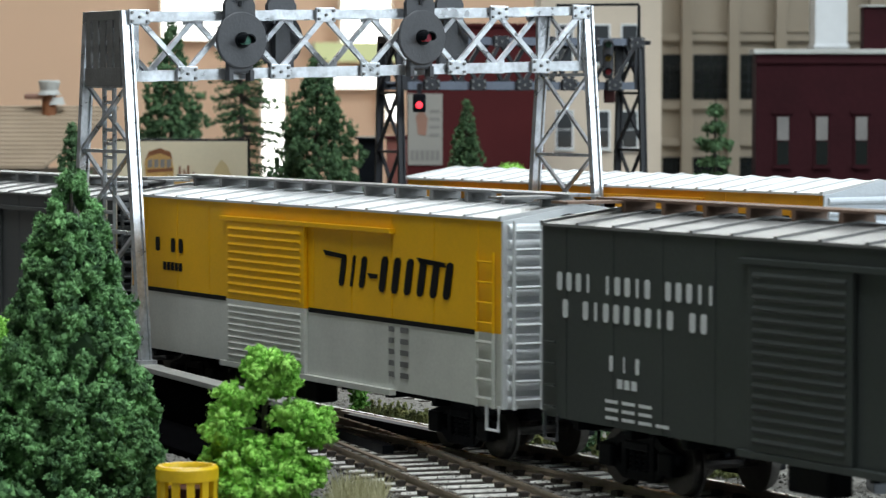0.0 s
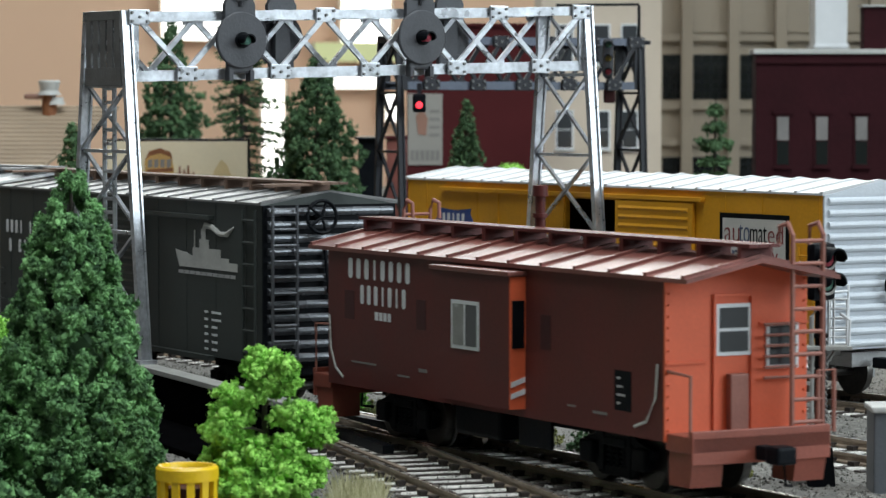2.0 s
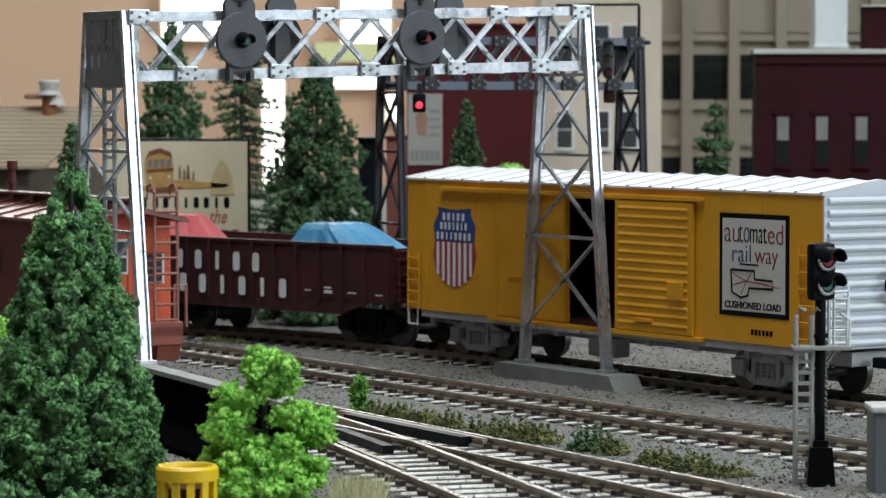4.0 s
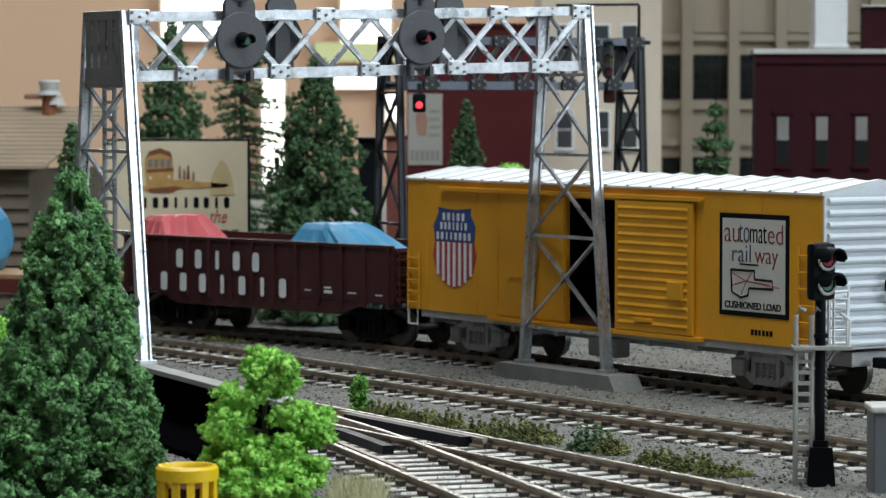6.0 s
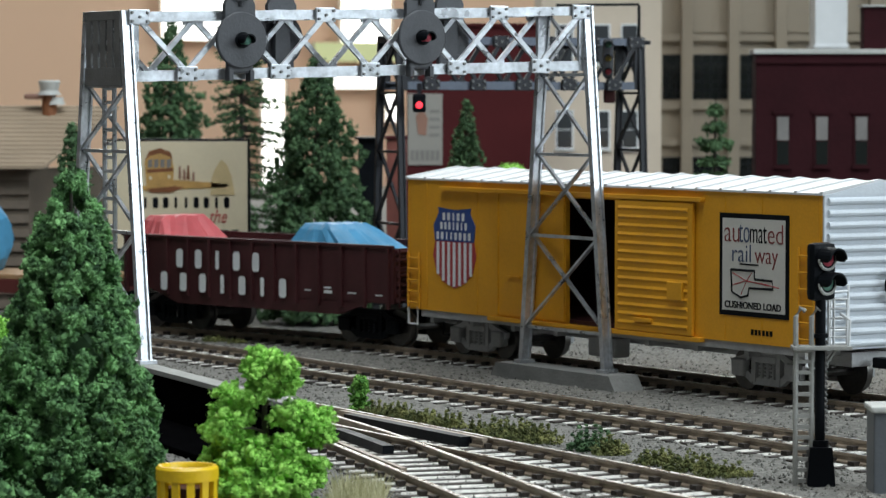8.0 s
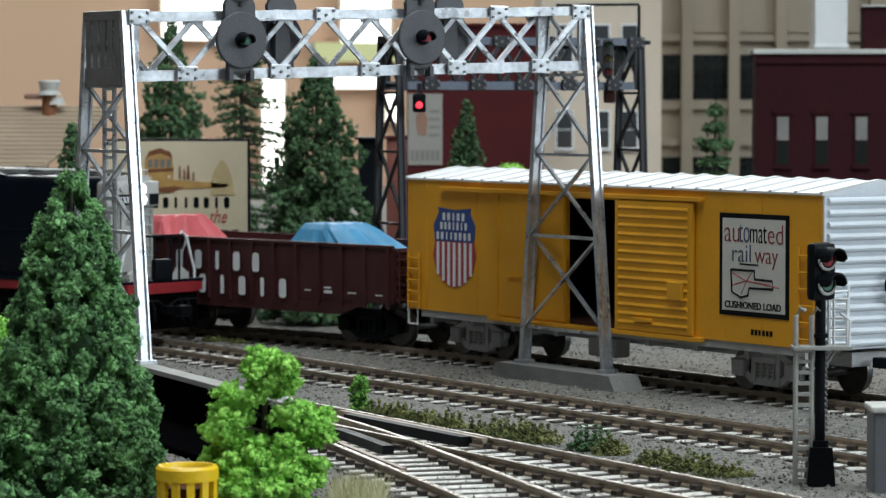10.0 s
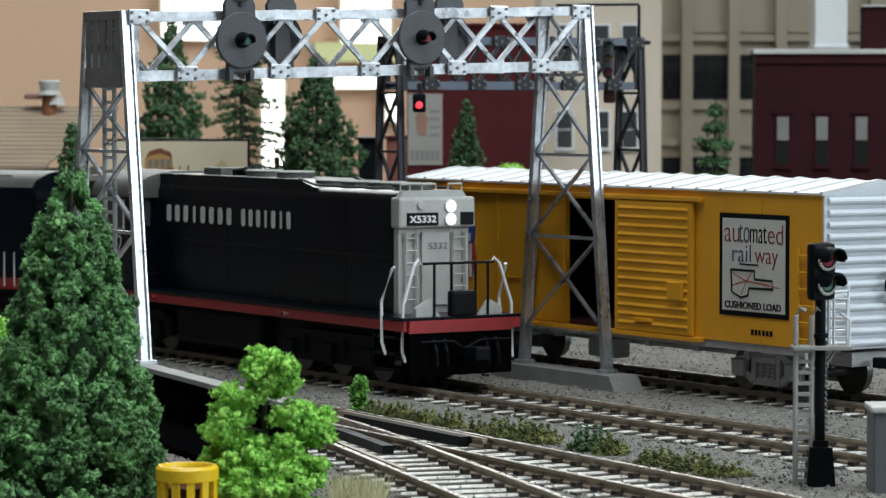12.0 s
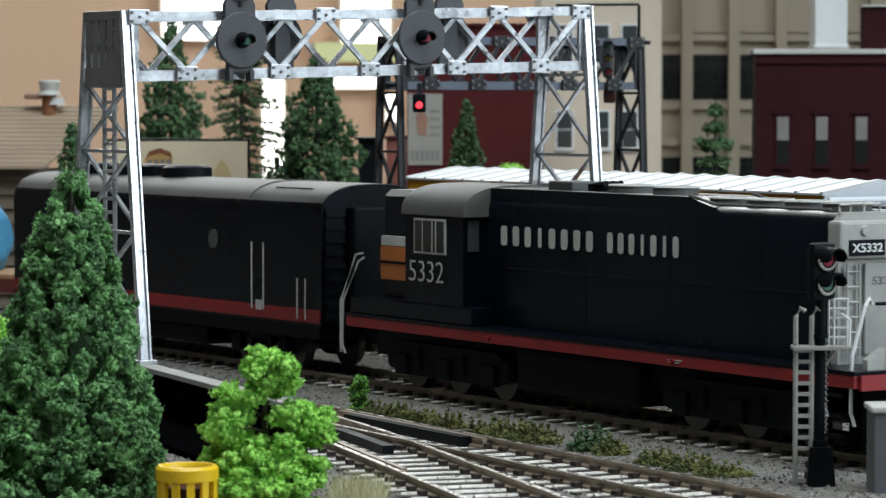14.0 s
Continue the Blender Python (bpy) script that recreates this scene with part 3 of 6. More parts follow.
# -- gondola with two covered loads --
def gondola():
    L, hw, zs, zt = 62, 16.2, 11.5, 28.2
    E = 58.3
    m = LINE_U.car_at(-251, 44)
    car = thing("gondola", m, "dark brown low-sided gondola with white lettering on the far track", "gondola", "freight cars")
    for q in ((-L, E, -hw, -hw + 1, zs + 1, zt), (-L, E, hw - 1, hw, zs + 1, zt), (-L, -L + 1, -hw + 1, hw - 1, zs + 1, zt),
              (E - 1, E, -hw + 1, hw - 1, zs + 1, zt), (-L + 1, E - 1, -hw + 1, hw - 1, zs + 1, zs + 2.2)):
        part("body_panel", B(*q), M_GONDOLA, car)
    bm = bmesh.new()
    prism(bm, [(-L + 12, zs + 1.2), (-L + 26, zs - 3), (L - 26, zs - 3), (L - 12, zs + 1.2)], "y", -hw + .1, -hw + 1)
    part("side_sill", bm, M_GONDOLA, car)
    bm = B(-L - 0.3, E + 0.3, -hw - 0.7, -hw + 0.9, zt, zt + 0.9, 0.2)
    box(bm, -L - 0.3, E + 0.3, hw - 0.9, hw + 0.7, zt, zt + 0.9, 0.2)
    part("top_rail", bm, M_GONDOLA, car)
    for i in range(13):
        x = -L + 2 + i * (L + E - 3) / 12
        part("side_post", B(x - 0.5, x + 0.5, -hw - 0.9, -hw, zs - 0.6, zt, 0.1), M_GONDOLA, car)
    rib_end(car, E, 1, hw, zs + 1, zt, 7, M_GONDOLA)
    ladder(car, -hw + 1, -hw + 6, E + 2.2, zs, zt, 4, M_GONDOLA, .3, 'y')
    brake_wheel(car, E + .8, 1, 3, zt - 5, 3.4)
    y = -hw - 0.95
    for i, mark in enumerate("ooioo"):
        brand(mark, -36.2 + i * 8.75, 19.5, 5.8, 5.6, y, M_WHITE, car)
    for i, mark in enumerate("oooioio"):
        brand(mark, -43.6 + i * 9.05, 12.3, 5.8, 5.6, y, M_WHITE, car)
    bars("reporting_marks", [(31, 15.9, 3, .5), (31, 14.5, 3.4, .9), (22.5, 15, 3, .25), (41, 14.8, 3.5, .4), (52.5, 14.6, 3, .4)], y, M_WHITE, car)
    for x in (-44, 44):
        truck(car, x, M_BLACK)
    coupler(car, E, 1)
    coupler(car, -L, -1)
    # covered loads: a crate under a sheet, folded over its edges
    for base, top, zb, zc, mt, label in (((-61, -45.5), (-60, -52), 26, 34.4, M_REDTARP, "faded red tarpaulin over a load in the gondola"),
                                         ((10, 37), (12.5, 22.5), 26, 33.9, M_BLUETARP, "blue tarpaulin over a load in the gondola")):
        rng = np.random.default_rng(int(abs(base[0])))
        bm = bmesh.new()
        rings = []
        n = 8
        for lv, (x0, x1, hy, z) in enumerate(((base[0], base[1], 13.6, zs + 2.2), (base[0], base[1], 13.4, zb), (top[0] * .8 + base[0] * .2, top[1] * .8 + base[1] * .2, 9.4, zc - 1.6), (top[0], top[1], 7.6, zc))):
            ring = []
            for side in range(4):
                a, b = [((x0, -hy), (x1, -hy)), ((x1, -hy), (x1, hy)), ((x1, hy), (x0, hy)), ((x0, hy), (x0, -hy))][side]
                for q in range(n):
                    u = q / n
                    e = .45 * (lv == 1) + .28 * (lv == 2)
                    ring.append(bm.verts.new((a[0] + (b[0] - a[0]) * u + rng.normal() * e, a[1] + (b[1] - a[1]) * u + rng.normal() * e, z + rng.normal() * (.5 if lv == 1 else .16 if lv > 1 else 0))))
            rings.append(ring)
        for p, q in zip(rings, rings[1:]):
            for r in range(4 * n):
                bm.faces.new((p[r], p[(r + 1) % (4 * n)], q[(r + 1) % (4 * n)]))
                bm.faces.new((p[r], q[(r + 1) % (4 * n)], q[r]))
        c = bm.verts.new(((top[0] + top[1]) / 2, 0, zc + .25))
        for r in range(4 * n):
            bm.faces.new((rings[-1][r], rings[-1][(r + 1) % (4 * n)], c))
        bm.faces.new(rings[0])
        ob = link("tarpaulin", bm, mt)
        ob.matrix_world = m
        tagged(ob, label, "tarpaulin", "covered loads")
    return car


def flatcar():
    m = LINE_U.car_at(-381, 40)
    car = thing("flatcar", m, "rust-red flatcar with a wooden deck carrying a covered load", "flatcar", "freight cars")
    part("deck", B(-50, 50, -16, 16, 13.5, 15, 0.2), M_WOODDECK, car, "light wooden deck boards")
    part("body", B(-50, 50, -16.4, 16.4, 9, 13.4, 0.3), M_CABOOSE, car)
    for x in (-34, 34):
        truck(car, x, M_BLACK)
    coupler(car, 50, 1)
    coupler(car, -50, -1)
    bm = bmesh.new()
    bmesh.ops.create_icosphere(bm, subdivisions=3, radius=1)
    for v in bm.verts:
        q = v.co.copy()
        v.co = (-7 + 15 * max(-.85, min(.85, q.x)), 13 * max(-.8, min(.8, q.y)), 15 + 13.5 * (max(-.8, min(.8, q.z)) + .8) + noise.noise(q * 3) * 0.8 * (q.z > -.5))
        if q.z < -.6:
            v.co.z = 15.02
    ob = link("tarpaulin", bm, M_BLUETARP)
    ob.matrix_world = m
    tagged(ob, "blue tarpaulin over a load on the flatcar deck", "tarpaulin", "covered loads")


# -- boxcars of the moving train --
def plain_boxcar(name, label, L, hw, zs, ze, body, roof, doorspan, low=None, zl=25.3, endm=None, walkm=None):
    car = thing(name, mm(0, 0, 0), label, "boxcar", "freight cars")
    zp = ze + 2.8
    if low:
        part("body", B(-L, L, -hw, hw, zl, ze), body, car)
        part("lower_body", B(-L, L, -hw, hw, zs, zl), low, car, "silver-grey lower half of the body")
    else:
        part("body", B(-L, L, -hw, hw, zs, ze), body, car)
    # Without a lower colour, a black sheet stands for shade between the ribs.
    rib_end(car, L, 1, hw, zs, ze, 12, endm or body, sheet=None if low else M_BLACK)
    rib_end(car, -L, -1, hw, zs, ze, 12, endm or body)
    part("end_gable", prism(bmesh.new(), [(-hw, ze), (hw, ze), (0, zp)], "x", L - .3, L + 0.7), endm if low else body, car)
    peaked_roof(car, -L, L, hw, ze, zp, roof, 13, 0.5, walkm or roof)
    d0, d1 = doorspan
    part("door_track", B(d0 - 3, d1 + 40, -hw - 1.4, -hw + .2, ze - 4.0, ze - 3.0, 0.1), body, car)
    part("door_track", B(d0 - 3, d1 + 40, -hw - 1.4, -hw + .2, zs - 0.9, zs + 0.3, 0.1), low or body, car)
    if low:
        slab_door(car, d0, d1, -hw - 0.4, zs + 0.4, zl, 9, low, "silver lower half of the ribbed door")
        slab_door(car, d0, d1, -hw - 0.4, zl, ze - 4, 9, body)
    else:
        slab_door(car, d0, d1, -hw - 0.4, zs + 0.4, ze - 4, 16, body)
    sm = endm or body
    ladder(car, L - 8, L - 1.6, -hw - 0.9, zs, zl if low else ze - 1, 4 if low else 7, low or body, 0.4)
    if low:
        ladder(car, L - 8, L - 1.6, -hw - 0.9, zl, ze - 6, 4, body, 0.25)
    for i in range(4):
        part("grab_iron", rod(bmesh.new(), [(-L + 1.2, -hw - .7, zs + 2 + i * 4), (-L + 5.2, -hw - .7, zs + 2 + i * 4)], .25), low or body, car)
    ladder(car, -hw + 1.5, -hw + 7.5, L + 2.4, zs, ze, 10, sm, 0.42, "y")
    ladder(car, hw - 6, hw - 1, L + 2.4, zs, zs + 20, 5, sm, 0.35, "y")
    brake_wheel(car, L + 1.4, 1, -3.5, ze - 2.6, 3.6)
    bm = bmesh.new()
    rod(bm, [(L + 1.8, -2, ze - 8), (L + 2.0, -1, zs + 16), (L + 1.8, 3, zs + 6), (L + 1.8, 3, zs - 1)], 0.45)
    part("brake_rod", bm, M_BLACK, car)
    for i in range(10):
        x = -L + (2 * L) * (i + .5) / 10
        if not d0 - 2 < x < d1 + 2:
            part("panel_seam", B(x - 0.12, x + 0.12, -hw - 0.12, -hw + .1, (zl if low else zs) + 0.3, ze - 0.3), body, car)
    for x in (-L + 25, L - 25):
        truck(car, x, M_BLACK)
    frame_under(car, -L, L, hw, zs, M_BLACK)
    stirrups(car, -L, L, hw, zs, sm)
    coupler(car, L, 1)
    coupler(car, -L, -1)
    return car


def grande_car():
    L, hw = 90.0, 16.5
    car = plain_boxcar("boxcar", "yellow and silver boxcar with flowing black lettering and ribbed door", L, hw, 11.2, 47.2, M_RGYELLOW, M_ROOFWHITE,
                       (-33.5, 6.5), M_RGSILVER, 25.6, M_WHITE, M_WIFROOF)
    y = -hw - 0.12
    part("stripe", B(7, L - 10, y - 0.1, y, 24.9, 25.9), M_BLACK, car, "thin black dividing stripe")
    part("stripe", B(-L + 1, -34, y - 0.1, y, 24.9, 25.9), M_BLACK, car, "thin black dividing stripe")
    brand("oio", 20.5, 31.4, 14, 6.6, y, M_BLACK, car, slant=0.25)
    brand("oooooo", 38.5, 31.0, 33, 7.4, y, M_BLACK, car, slant=0.25)
    bm = bmesh.new()
    for a, b in (((14, 38.6), (24, 38.0)), ((34.5, 34.6), (39, 34.6)), ((56, 38.8), (68, 38.2))):
        prism(bm, [(a[0], a[1]), (a[0] + 1.2, a[1] - 1.1), (b[0], b[1] - 0.9), (b[0], b[1])], "y", y - .1, y)
    part("lettering_flourish", bm, M_BLACK, car, "black swashes joined to the lettering")
    brand("o o oo", -85, 34.6, 27, 3.3, y, M_BLACK, car)
    bars("car_number", [(-71 + i * 2.3, 30.3, 1.7, 1.9) for i in range(5)], y, M_BLACK, car, "car number as plain dark bars")
    bars("data_block", [(44 + j * 5, 23.2 - i * 2.3, 3.4 if j else 2.2, 1.1) for i in range(5) for j in range(2)], y, M_GREYSTEEL, car)
    return car


def dark_green_car():
    L, hw = 81.9, 16.5
    o = 1.8
    car = plain_boxcar("boxcar", "very dark green-grey boxcar with white lettering and a steamship emblem", L, hw, 11.6, 47.0, M_WIF, M_WIFROOF, (-13.2, 16.0), endm=M_WIFEND, walkm=M_RUST)
    y = -hw - 0.12
    brand("oooi iooio oooii", o - 79.0, 35.3, 53.5, 3.4, y, M_WHITE, car)
    brand("o oioooooio oo", o - 77.0, 30.3, 49.5, 3.4, y, M_WHITE, car)
    brand("o i o", o - 60.5, 21.6, 11.0, 2.9, y, M_WHITE, car)
    bars("car_number", [(o - 57.5 + i * 2.4, 18.7, 1.7, 1.7) for i in range(3)], y, M_WHITE, car, "car number as plain white bars")
    bars("data_block", [(o - 61.5 + j * 5.6, 15.9 - i * 1.5, 4.2, 0.6) for i in range(3) for j in range(3 + (i > 1))], y, M_WHITE, car)
    bars("data_block", [(o + 49.5 + j * 4, 21.5 - i * 1.7, 1.9 if j == 0 else 5.0 - (i > 1) * 2, 0.55) for i in range(6) for j in range(2)], y, M_WHITE, car)
    # steamship emblem
    bm = bmesh.new()
    x0, z0 = o + 33.0, 31.6
    K = .78
    for poly in ([(0, 5.0), (2.5, 0), (34.5, 0), (34.5, 2.4), (30, 2.4), (30, 3.6), (9, 3.6), (7, 4.2)], [(10, 3.5), (10, 6.0), (25.5, 6.0), (25.5, 3.5)],
                 [(13.8, 6), (13.8, 8.6), (19, 8.6), (19, 6)], [(14.8, 8.6), (14.8, 11.6), (17.2, 11.6), (17.2, 8.6)], [(10.8, 6), (10.8, 11.2), (11.3, 11.2), (11.3, 6)]):
        prism(bm, [(x0 + a, z0 + b * K) for a, b in poly], "y", y - .1, y)
    part("ship_emblem", bm, M_CAP, car, "pale grey steamship emblem")
    bm = bmesh.new()
    rod(bm, [(x0 + 16, y, z0 + 8.9), (x0 + 17.5, y, z0 + 10.0), (x0 + 21, y, z0 + 9.7), (x0 + 25, y, z0 + 8.3), (x0 + 29, y, z0 + 8.3), (x0 + 32.4, y, z0 + 10.0)], [.5, .8, .7, .6, .7, .2], 6)
    part("ship_smoke", bm, M_CAP, car, "pale grey smoke of the steamship emblem")
    bars("ship_caption", [(o + 35.0 + i * 3.2, 30.0, 2.7, .8) for i in range(10)], y, M_TRUCKGREY, car)
    return car


def grey_car():
    return plain_boxcar("boxcar", "plain dark grey boxcar with a grey roof and roof walk", 83.0, 16.5, 11.4, 45.6, M_DARKCAR, M_WIFROOF, (-14.0, 14.0))


# -- bay-window caboose --
def caboose():
    hw, zs, ze = 16.2, 10.5, 38.6
    xl, xr = -65.5, 65.5
    car = thing("caboose", mm(0, 0, 0), "oxide-brown bay-window caboose with a bright orange end and roof walk", "caboose", "freight cars")
    part("body", B(xl, xr, -hw, hw, zs, ze), M_CABOOSE, car)
    # roof
    bm = prism(bmesh.new(), [(-hw - 1.6, ze), (-hw - 1.6, ze + 0.8), (0, ze + 4.2), (hw + 1.6, ze + 0.8), (hw + 1.6, ze), (0, ze + 3.3)], "x", xl - 8, xr + 8.5)
    roof = part("roof", bm, M_CABROOF, car, "lighter brown ribbed roof")
    for i in range(13):
        x = xl - 7 + i * (xr - xl + 14) / 12
        rb = bmesh.new()
        for sy in (-1, 1):
            prism(rb, [(sy * (hw + 1.4), ze + 0.7), (sy * (hw + 1.4), ze + 1.4), (0, ze + 4.8), (0, ze + 4.0)], "x", x - .5, x + .5)
        part("roof_rib", rb, M_CABROOF, roof)
    bm = bmesh.new()
    for k in (-1, 0, 1):
        box(bm, xl - 9, xr + 9, k * 2.4 - 1.1, k * 2.4 + 1.1, ze + 6.0, ze + 6.6)
    for i in range(12):
        x = xl - 6 + i * (xr - xl + 12) / 11
        box(bm, x - .6, x + .6, -3.6, 3.6, ze + 3.6, ze + 6.0)
    part("running_board", bm, M_CABOOSE, car)
    bm = bmesh.new()
    rod(bm, [(-9, 4, ze + 2), (-9, 4, ze + 14.4)], 1.1, 12)
    rod(bm, [(-9, 4, ze + 12.6), (-9, 4, ze + 14.8)], 1.6, 12)
    rod(bm, [(-9, 4, ze + 8.4), (-9, 4, ze + 9.2)], 1.6, 12)
    part("stovepipe", bm, M_CABOOSE, car, smooth=True)
    # bay window
    b0, b1 = -12.5, 17.5
    part("bay", prism(bmesh.new(), [(b0, -hw + .1), (b0, -hw - 3.6), (b1, -hw - 3.6), (b1, -hw + .1)], "z", zs + 1.6, ze - 1.4), M_CABOOSE, car)
    part("bay_roof", B(b0 - .6, b1 + .6, -hw - 4.2, -hw + .1, ze - 1.4, ze - .5, .2), M_CABROOF, car)
    part("bay_end", B(b1, b1 + 0.25, -hw - 3.5, -hw - .1, zs + 1.6, ze - 1.5), M_ORANGE, car, "orange end of the bay")
    bm = bmesh.new()
    for z in (14.0, 16.2):
        prism(bm, [(-hw - 3.3, z), (-hw - 3.3, z + 1), (-hw - .5, z + 2), (-hw - .5, z + 1)], "x", b1 + .2, b1 + .4)
    part("chevron", bm, M_WHITE, car, "white slanted marks on the orange bay end")
    def window(x0, x1, y, z0, z1, axis="near"):
        w = part("window", B(x0, x1, y - .25, y + .2, z0, z1) if axis == "near" else B(y - .2, y + .25, x0, x1, z0, z1), M_WHITE, car, "white-framed window")
        mid = (x0 + x1) / 2
        if axis == "near":
            for a, b in ((x0 + .7, mid - .35), (mid + .35, x1 - .7)):
                part("pane", B(a, b, y - .32, y - .1, z0 + .7, z1 - .7), M_CURTAIN if a < mid - 2 else M_PANE, w)
        else:
            zm = (z0 + z1) / 2
            for a, b in ((z0 + .7, zm - .3), (zm + .3, z1 - .7)):
                part("pane", B(y + .1, y + .34, x0 + .7, x1 - .7, a, b), M_PANE, w)
    window(-4.6, 6.2, -hw - 3.6, 22.3, 31.7)
    part("bay_side_window", B(b1 + .1, b1 + .5, -hw - 3.1, -hw - .5, 23.6, 32.6), M_BLACK, car, "dark side window of the bay")
    part("narrow_window", B(23.2, 26.8, -hw - .15, -hw + .3, 23.8, 30.3), M_GONDOLA, car, "small dark side window")
    part("narrow_window", B(-57.8, -53.4, -hw - .15, -hw + .3, 24.6, 30.6), M_GONDOLA, car, "small dark side window")
    part("narrow_window", B(-26, -22, -hw - .15, -hw + .3, 24.3, 30.3), M_GONDOLA, car, "small dark side window")
    part("notice_panel", B(49.4, 55.0, -hw - .15, -hw + .2, 14.8, 22.0), M_BLACK, car, "black notice panel with grey border")
    bars("notice_marks", [(50.2, 20.4 - i * 1.5, 1.2 + (i % 3) * .8, .4) for i in range(4)], -hw - .16, M_TRUCKGREY, car)
    y = -hw - .12
    brand("oooioooo", -56.5, 33.2, 29.0, 4.2, y, M_WHITE, car)
    brand("oooioio", -51.0, 28.0, 21.5, 4.0, y, M_WHITE, car)
    bars("car_number", [(-44 + i * 1.9, 25.0, 1.4, 1.7) for i in range(4)], y, M_WHITE, car, "car number as plain white bars")
    for mark in ((-54.5, 15.6, 11, .4), (-34, 14.2, 5, .4), (-25, 15.8, 3.6, .7), (33, 14, 3, .4), (42, 13.5, 5, .5)):
        bars("data_block", [mark], y, M_FADEDGREY, car)
    # rivet lines up the corners of the end wall
    for yy in (-hw + .7, hw - .7):
        rv = bmesh.new()
        for i in range(14):
            rod(rv, [(xr + .5, yy, zs + 2 + i * 2), (xr + .85, yy, zs + 2 + i * 2)], [.3, .2], 5)
        tagged(part("rivet_row", rv, M_ORANGE, car), kind="stuff")
    # grab irons
    bm = bmesh.new()
    rod(bm, [(xl + 1.2, y - .6, 25), (xl + 1.8, y - .6, 18), (xl + 4, y - .6, 14), (xl + 7.5, y - .6, 12.2)], 0.32)
    part("grab_iron", bm, M_CAP, car, "pale curved grab iron")
    bm = bmesh.new()
    rod(bm, [(xr - 1.4, y - .6, 24), (xr - 2, y - .6, 18), (xr - 5, y - .6, 13.6), (xr - 9, y - .6, 12.4)], 0.32)
    part("grab_iron", bm, M_CAP, car, "pale curved grab iron")
    # orange end with door and window
    part("end_wall", B(xr, xr + .5, -hw, hw, zs, ze + .2), M_ORANGE, car, "bright orange end wall")
    part("end_gable", prism(bmesh.new(), [(-hw, ze + .1), (hw, ze + .1), (0, ze + 3.4)], "x", xr, xr + .55), M_ORANGE, car)
    bm = bmesh.new()
    for yy in (-5.6, 2.9):
        box(bm, xr + .4, xr + 1.0, yy, yy + .6, zs, ze - 3)
    box(bm, xr + .4, xr + 1.0, -5.6, 3.5, ze - 3, ze - 2.4)
    box(bm, xr + .4, xr + .9, -hw, -7, 24.0, 24.4)
    box(bm, xr + .4, xr + .9, 5, hw, 30.5, 30.9)
    part("door_frame", bm, M_ORANGE, car)
    window(-4.9, 3.0, xr + .6, 25.2, 34.4, "end")
    window(6.6, 14.0, xr + .6, 22.5, 30.8, "end")
    part("door_step", B(xr + .3, xr + 2.0, -2.4, 1.8, zs, 22, .3), M_CABLADDER, car)
    # platform, steps, ladder, railing
    for d, xe in ((1, xr), (-1, xl)):
        x0, x1 = (xe, xe + 8.5) if d > 0 else (xe - 8.5, xe)
        bm = B(x0, x1, -hw + .5, hw - .5, zs - 1.5, zs + 1.5, .3)
        box(bm, x1 - .8 if d > 0 else x0, x1 if d > 0 else x0 + .8, -hw + .5, hw - .5, zs - 3.5, zs + 2.5, .2)
        part("platform", bm, M_CABSTEP, car)
        for sy in (-1, 1):
            bm = prism(bmesh.new(), [(x0 + .5, zs), (x1, zs), (x1 - 1.5 * (d > 0), 3.0), (x0 + 1.5 * (d < 0) + .5, 3.0)], "y", sy * (hw - 4.5) - 3.5, sy * (hw - 4.5) + 3.5)
            part("step_well", bm, M_CABSTEP, car)
        xo = x1 - 1 if d > 0 else x0 + 1
        bm = bmesh.new()
        for a in (7.5, 14.5):
            rod(bm, [(xo, a, zs + 1), (xo, a, ze + 8), (xo - 1.5 * d, a, ze + 10.0), (xo - 4 * d, a, ze + 9.4), (xo - 4.2 * d, a, ze + 6)], .5)
        for i in range(9):
            z = zs + 3 + i * 4.0
            rod(bm, [(xo, 7.5, z), (xo, 14.5, z)], .4)
        part("end_ladder", bm, M_CABLADDER, car, "light pink-brown end ladder")
        part("railing", rod(bmesh.new(), [(xo, 13.5, zs + 1), (xo, 13.5, zs + 12), (xo, hw + 1.0, zs + 12), (xo, hw + 1.0, zs + 1)], .45), M_CABLADDER, car)
        part("railing", rod(bmesh.new(), [(xo, -hw + .8, zs + 1), (xo, -hw + .8, zs + 12.0), (xe, -hw + .6, zs + 12.4)], .35), M_CABLADDER, car)
        bm = bmesh.new()
        for i in range(6):
            z = 21 + i * 1.9
            rod(bm, [(xe + d * 1.6, 5.5, z), (xe + d * 1.6, 13, z)], .3)
        part("window_guard", bm, M_CABLADDER, car)
        coupler(car, xe + d * 6.5, d)
    # the body is narrower than the freight cars and stands towards the near rail
    for ob in car.children_recursive:
        if ob.data.users > 1:
            ob.data = ob.data.copy()
        for v in ob.data.vertices:
            q = v.co.y / S + hw
            v.co.y = (q * (.93 if q > 0 else 1.0 if q < -1.8 or ob.name.startswith("bay") else .5) - hw) * S
    for x in (-40, 42):
        truck(car, x, M_BLACK, 18)
    bm = B(xl + 3, xr - 3, -5, 5, zs - 3, zs)
    box(bm, -14, 4, -14, -8, 4.5, zs - .2, .8)
    box(bm, 14, 26, -hw + .6, -hw + 1.4, 5.0, zs, .1)
    part("underframe", bm, M_BLACK, car)
    return car


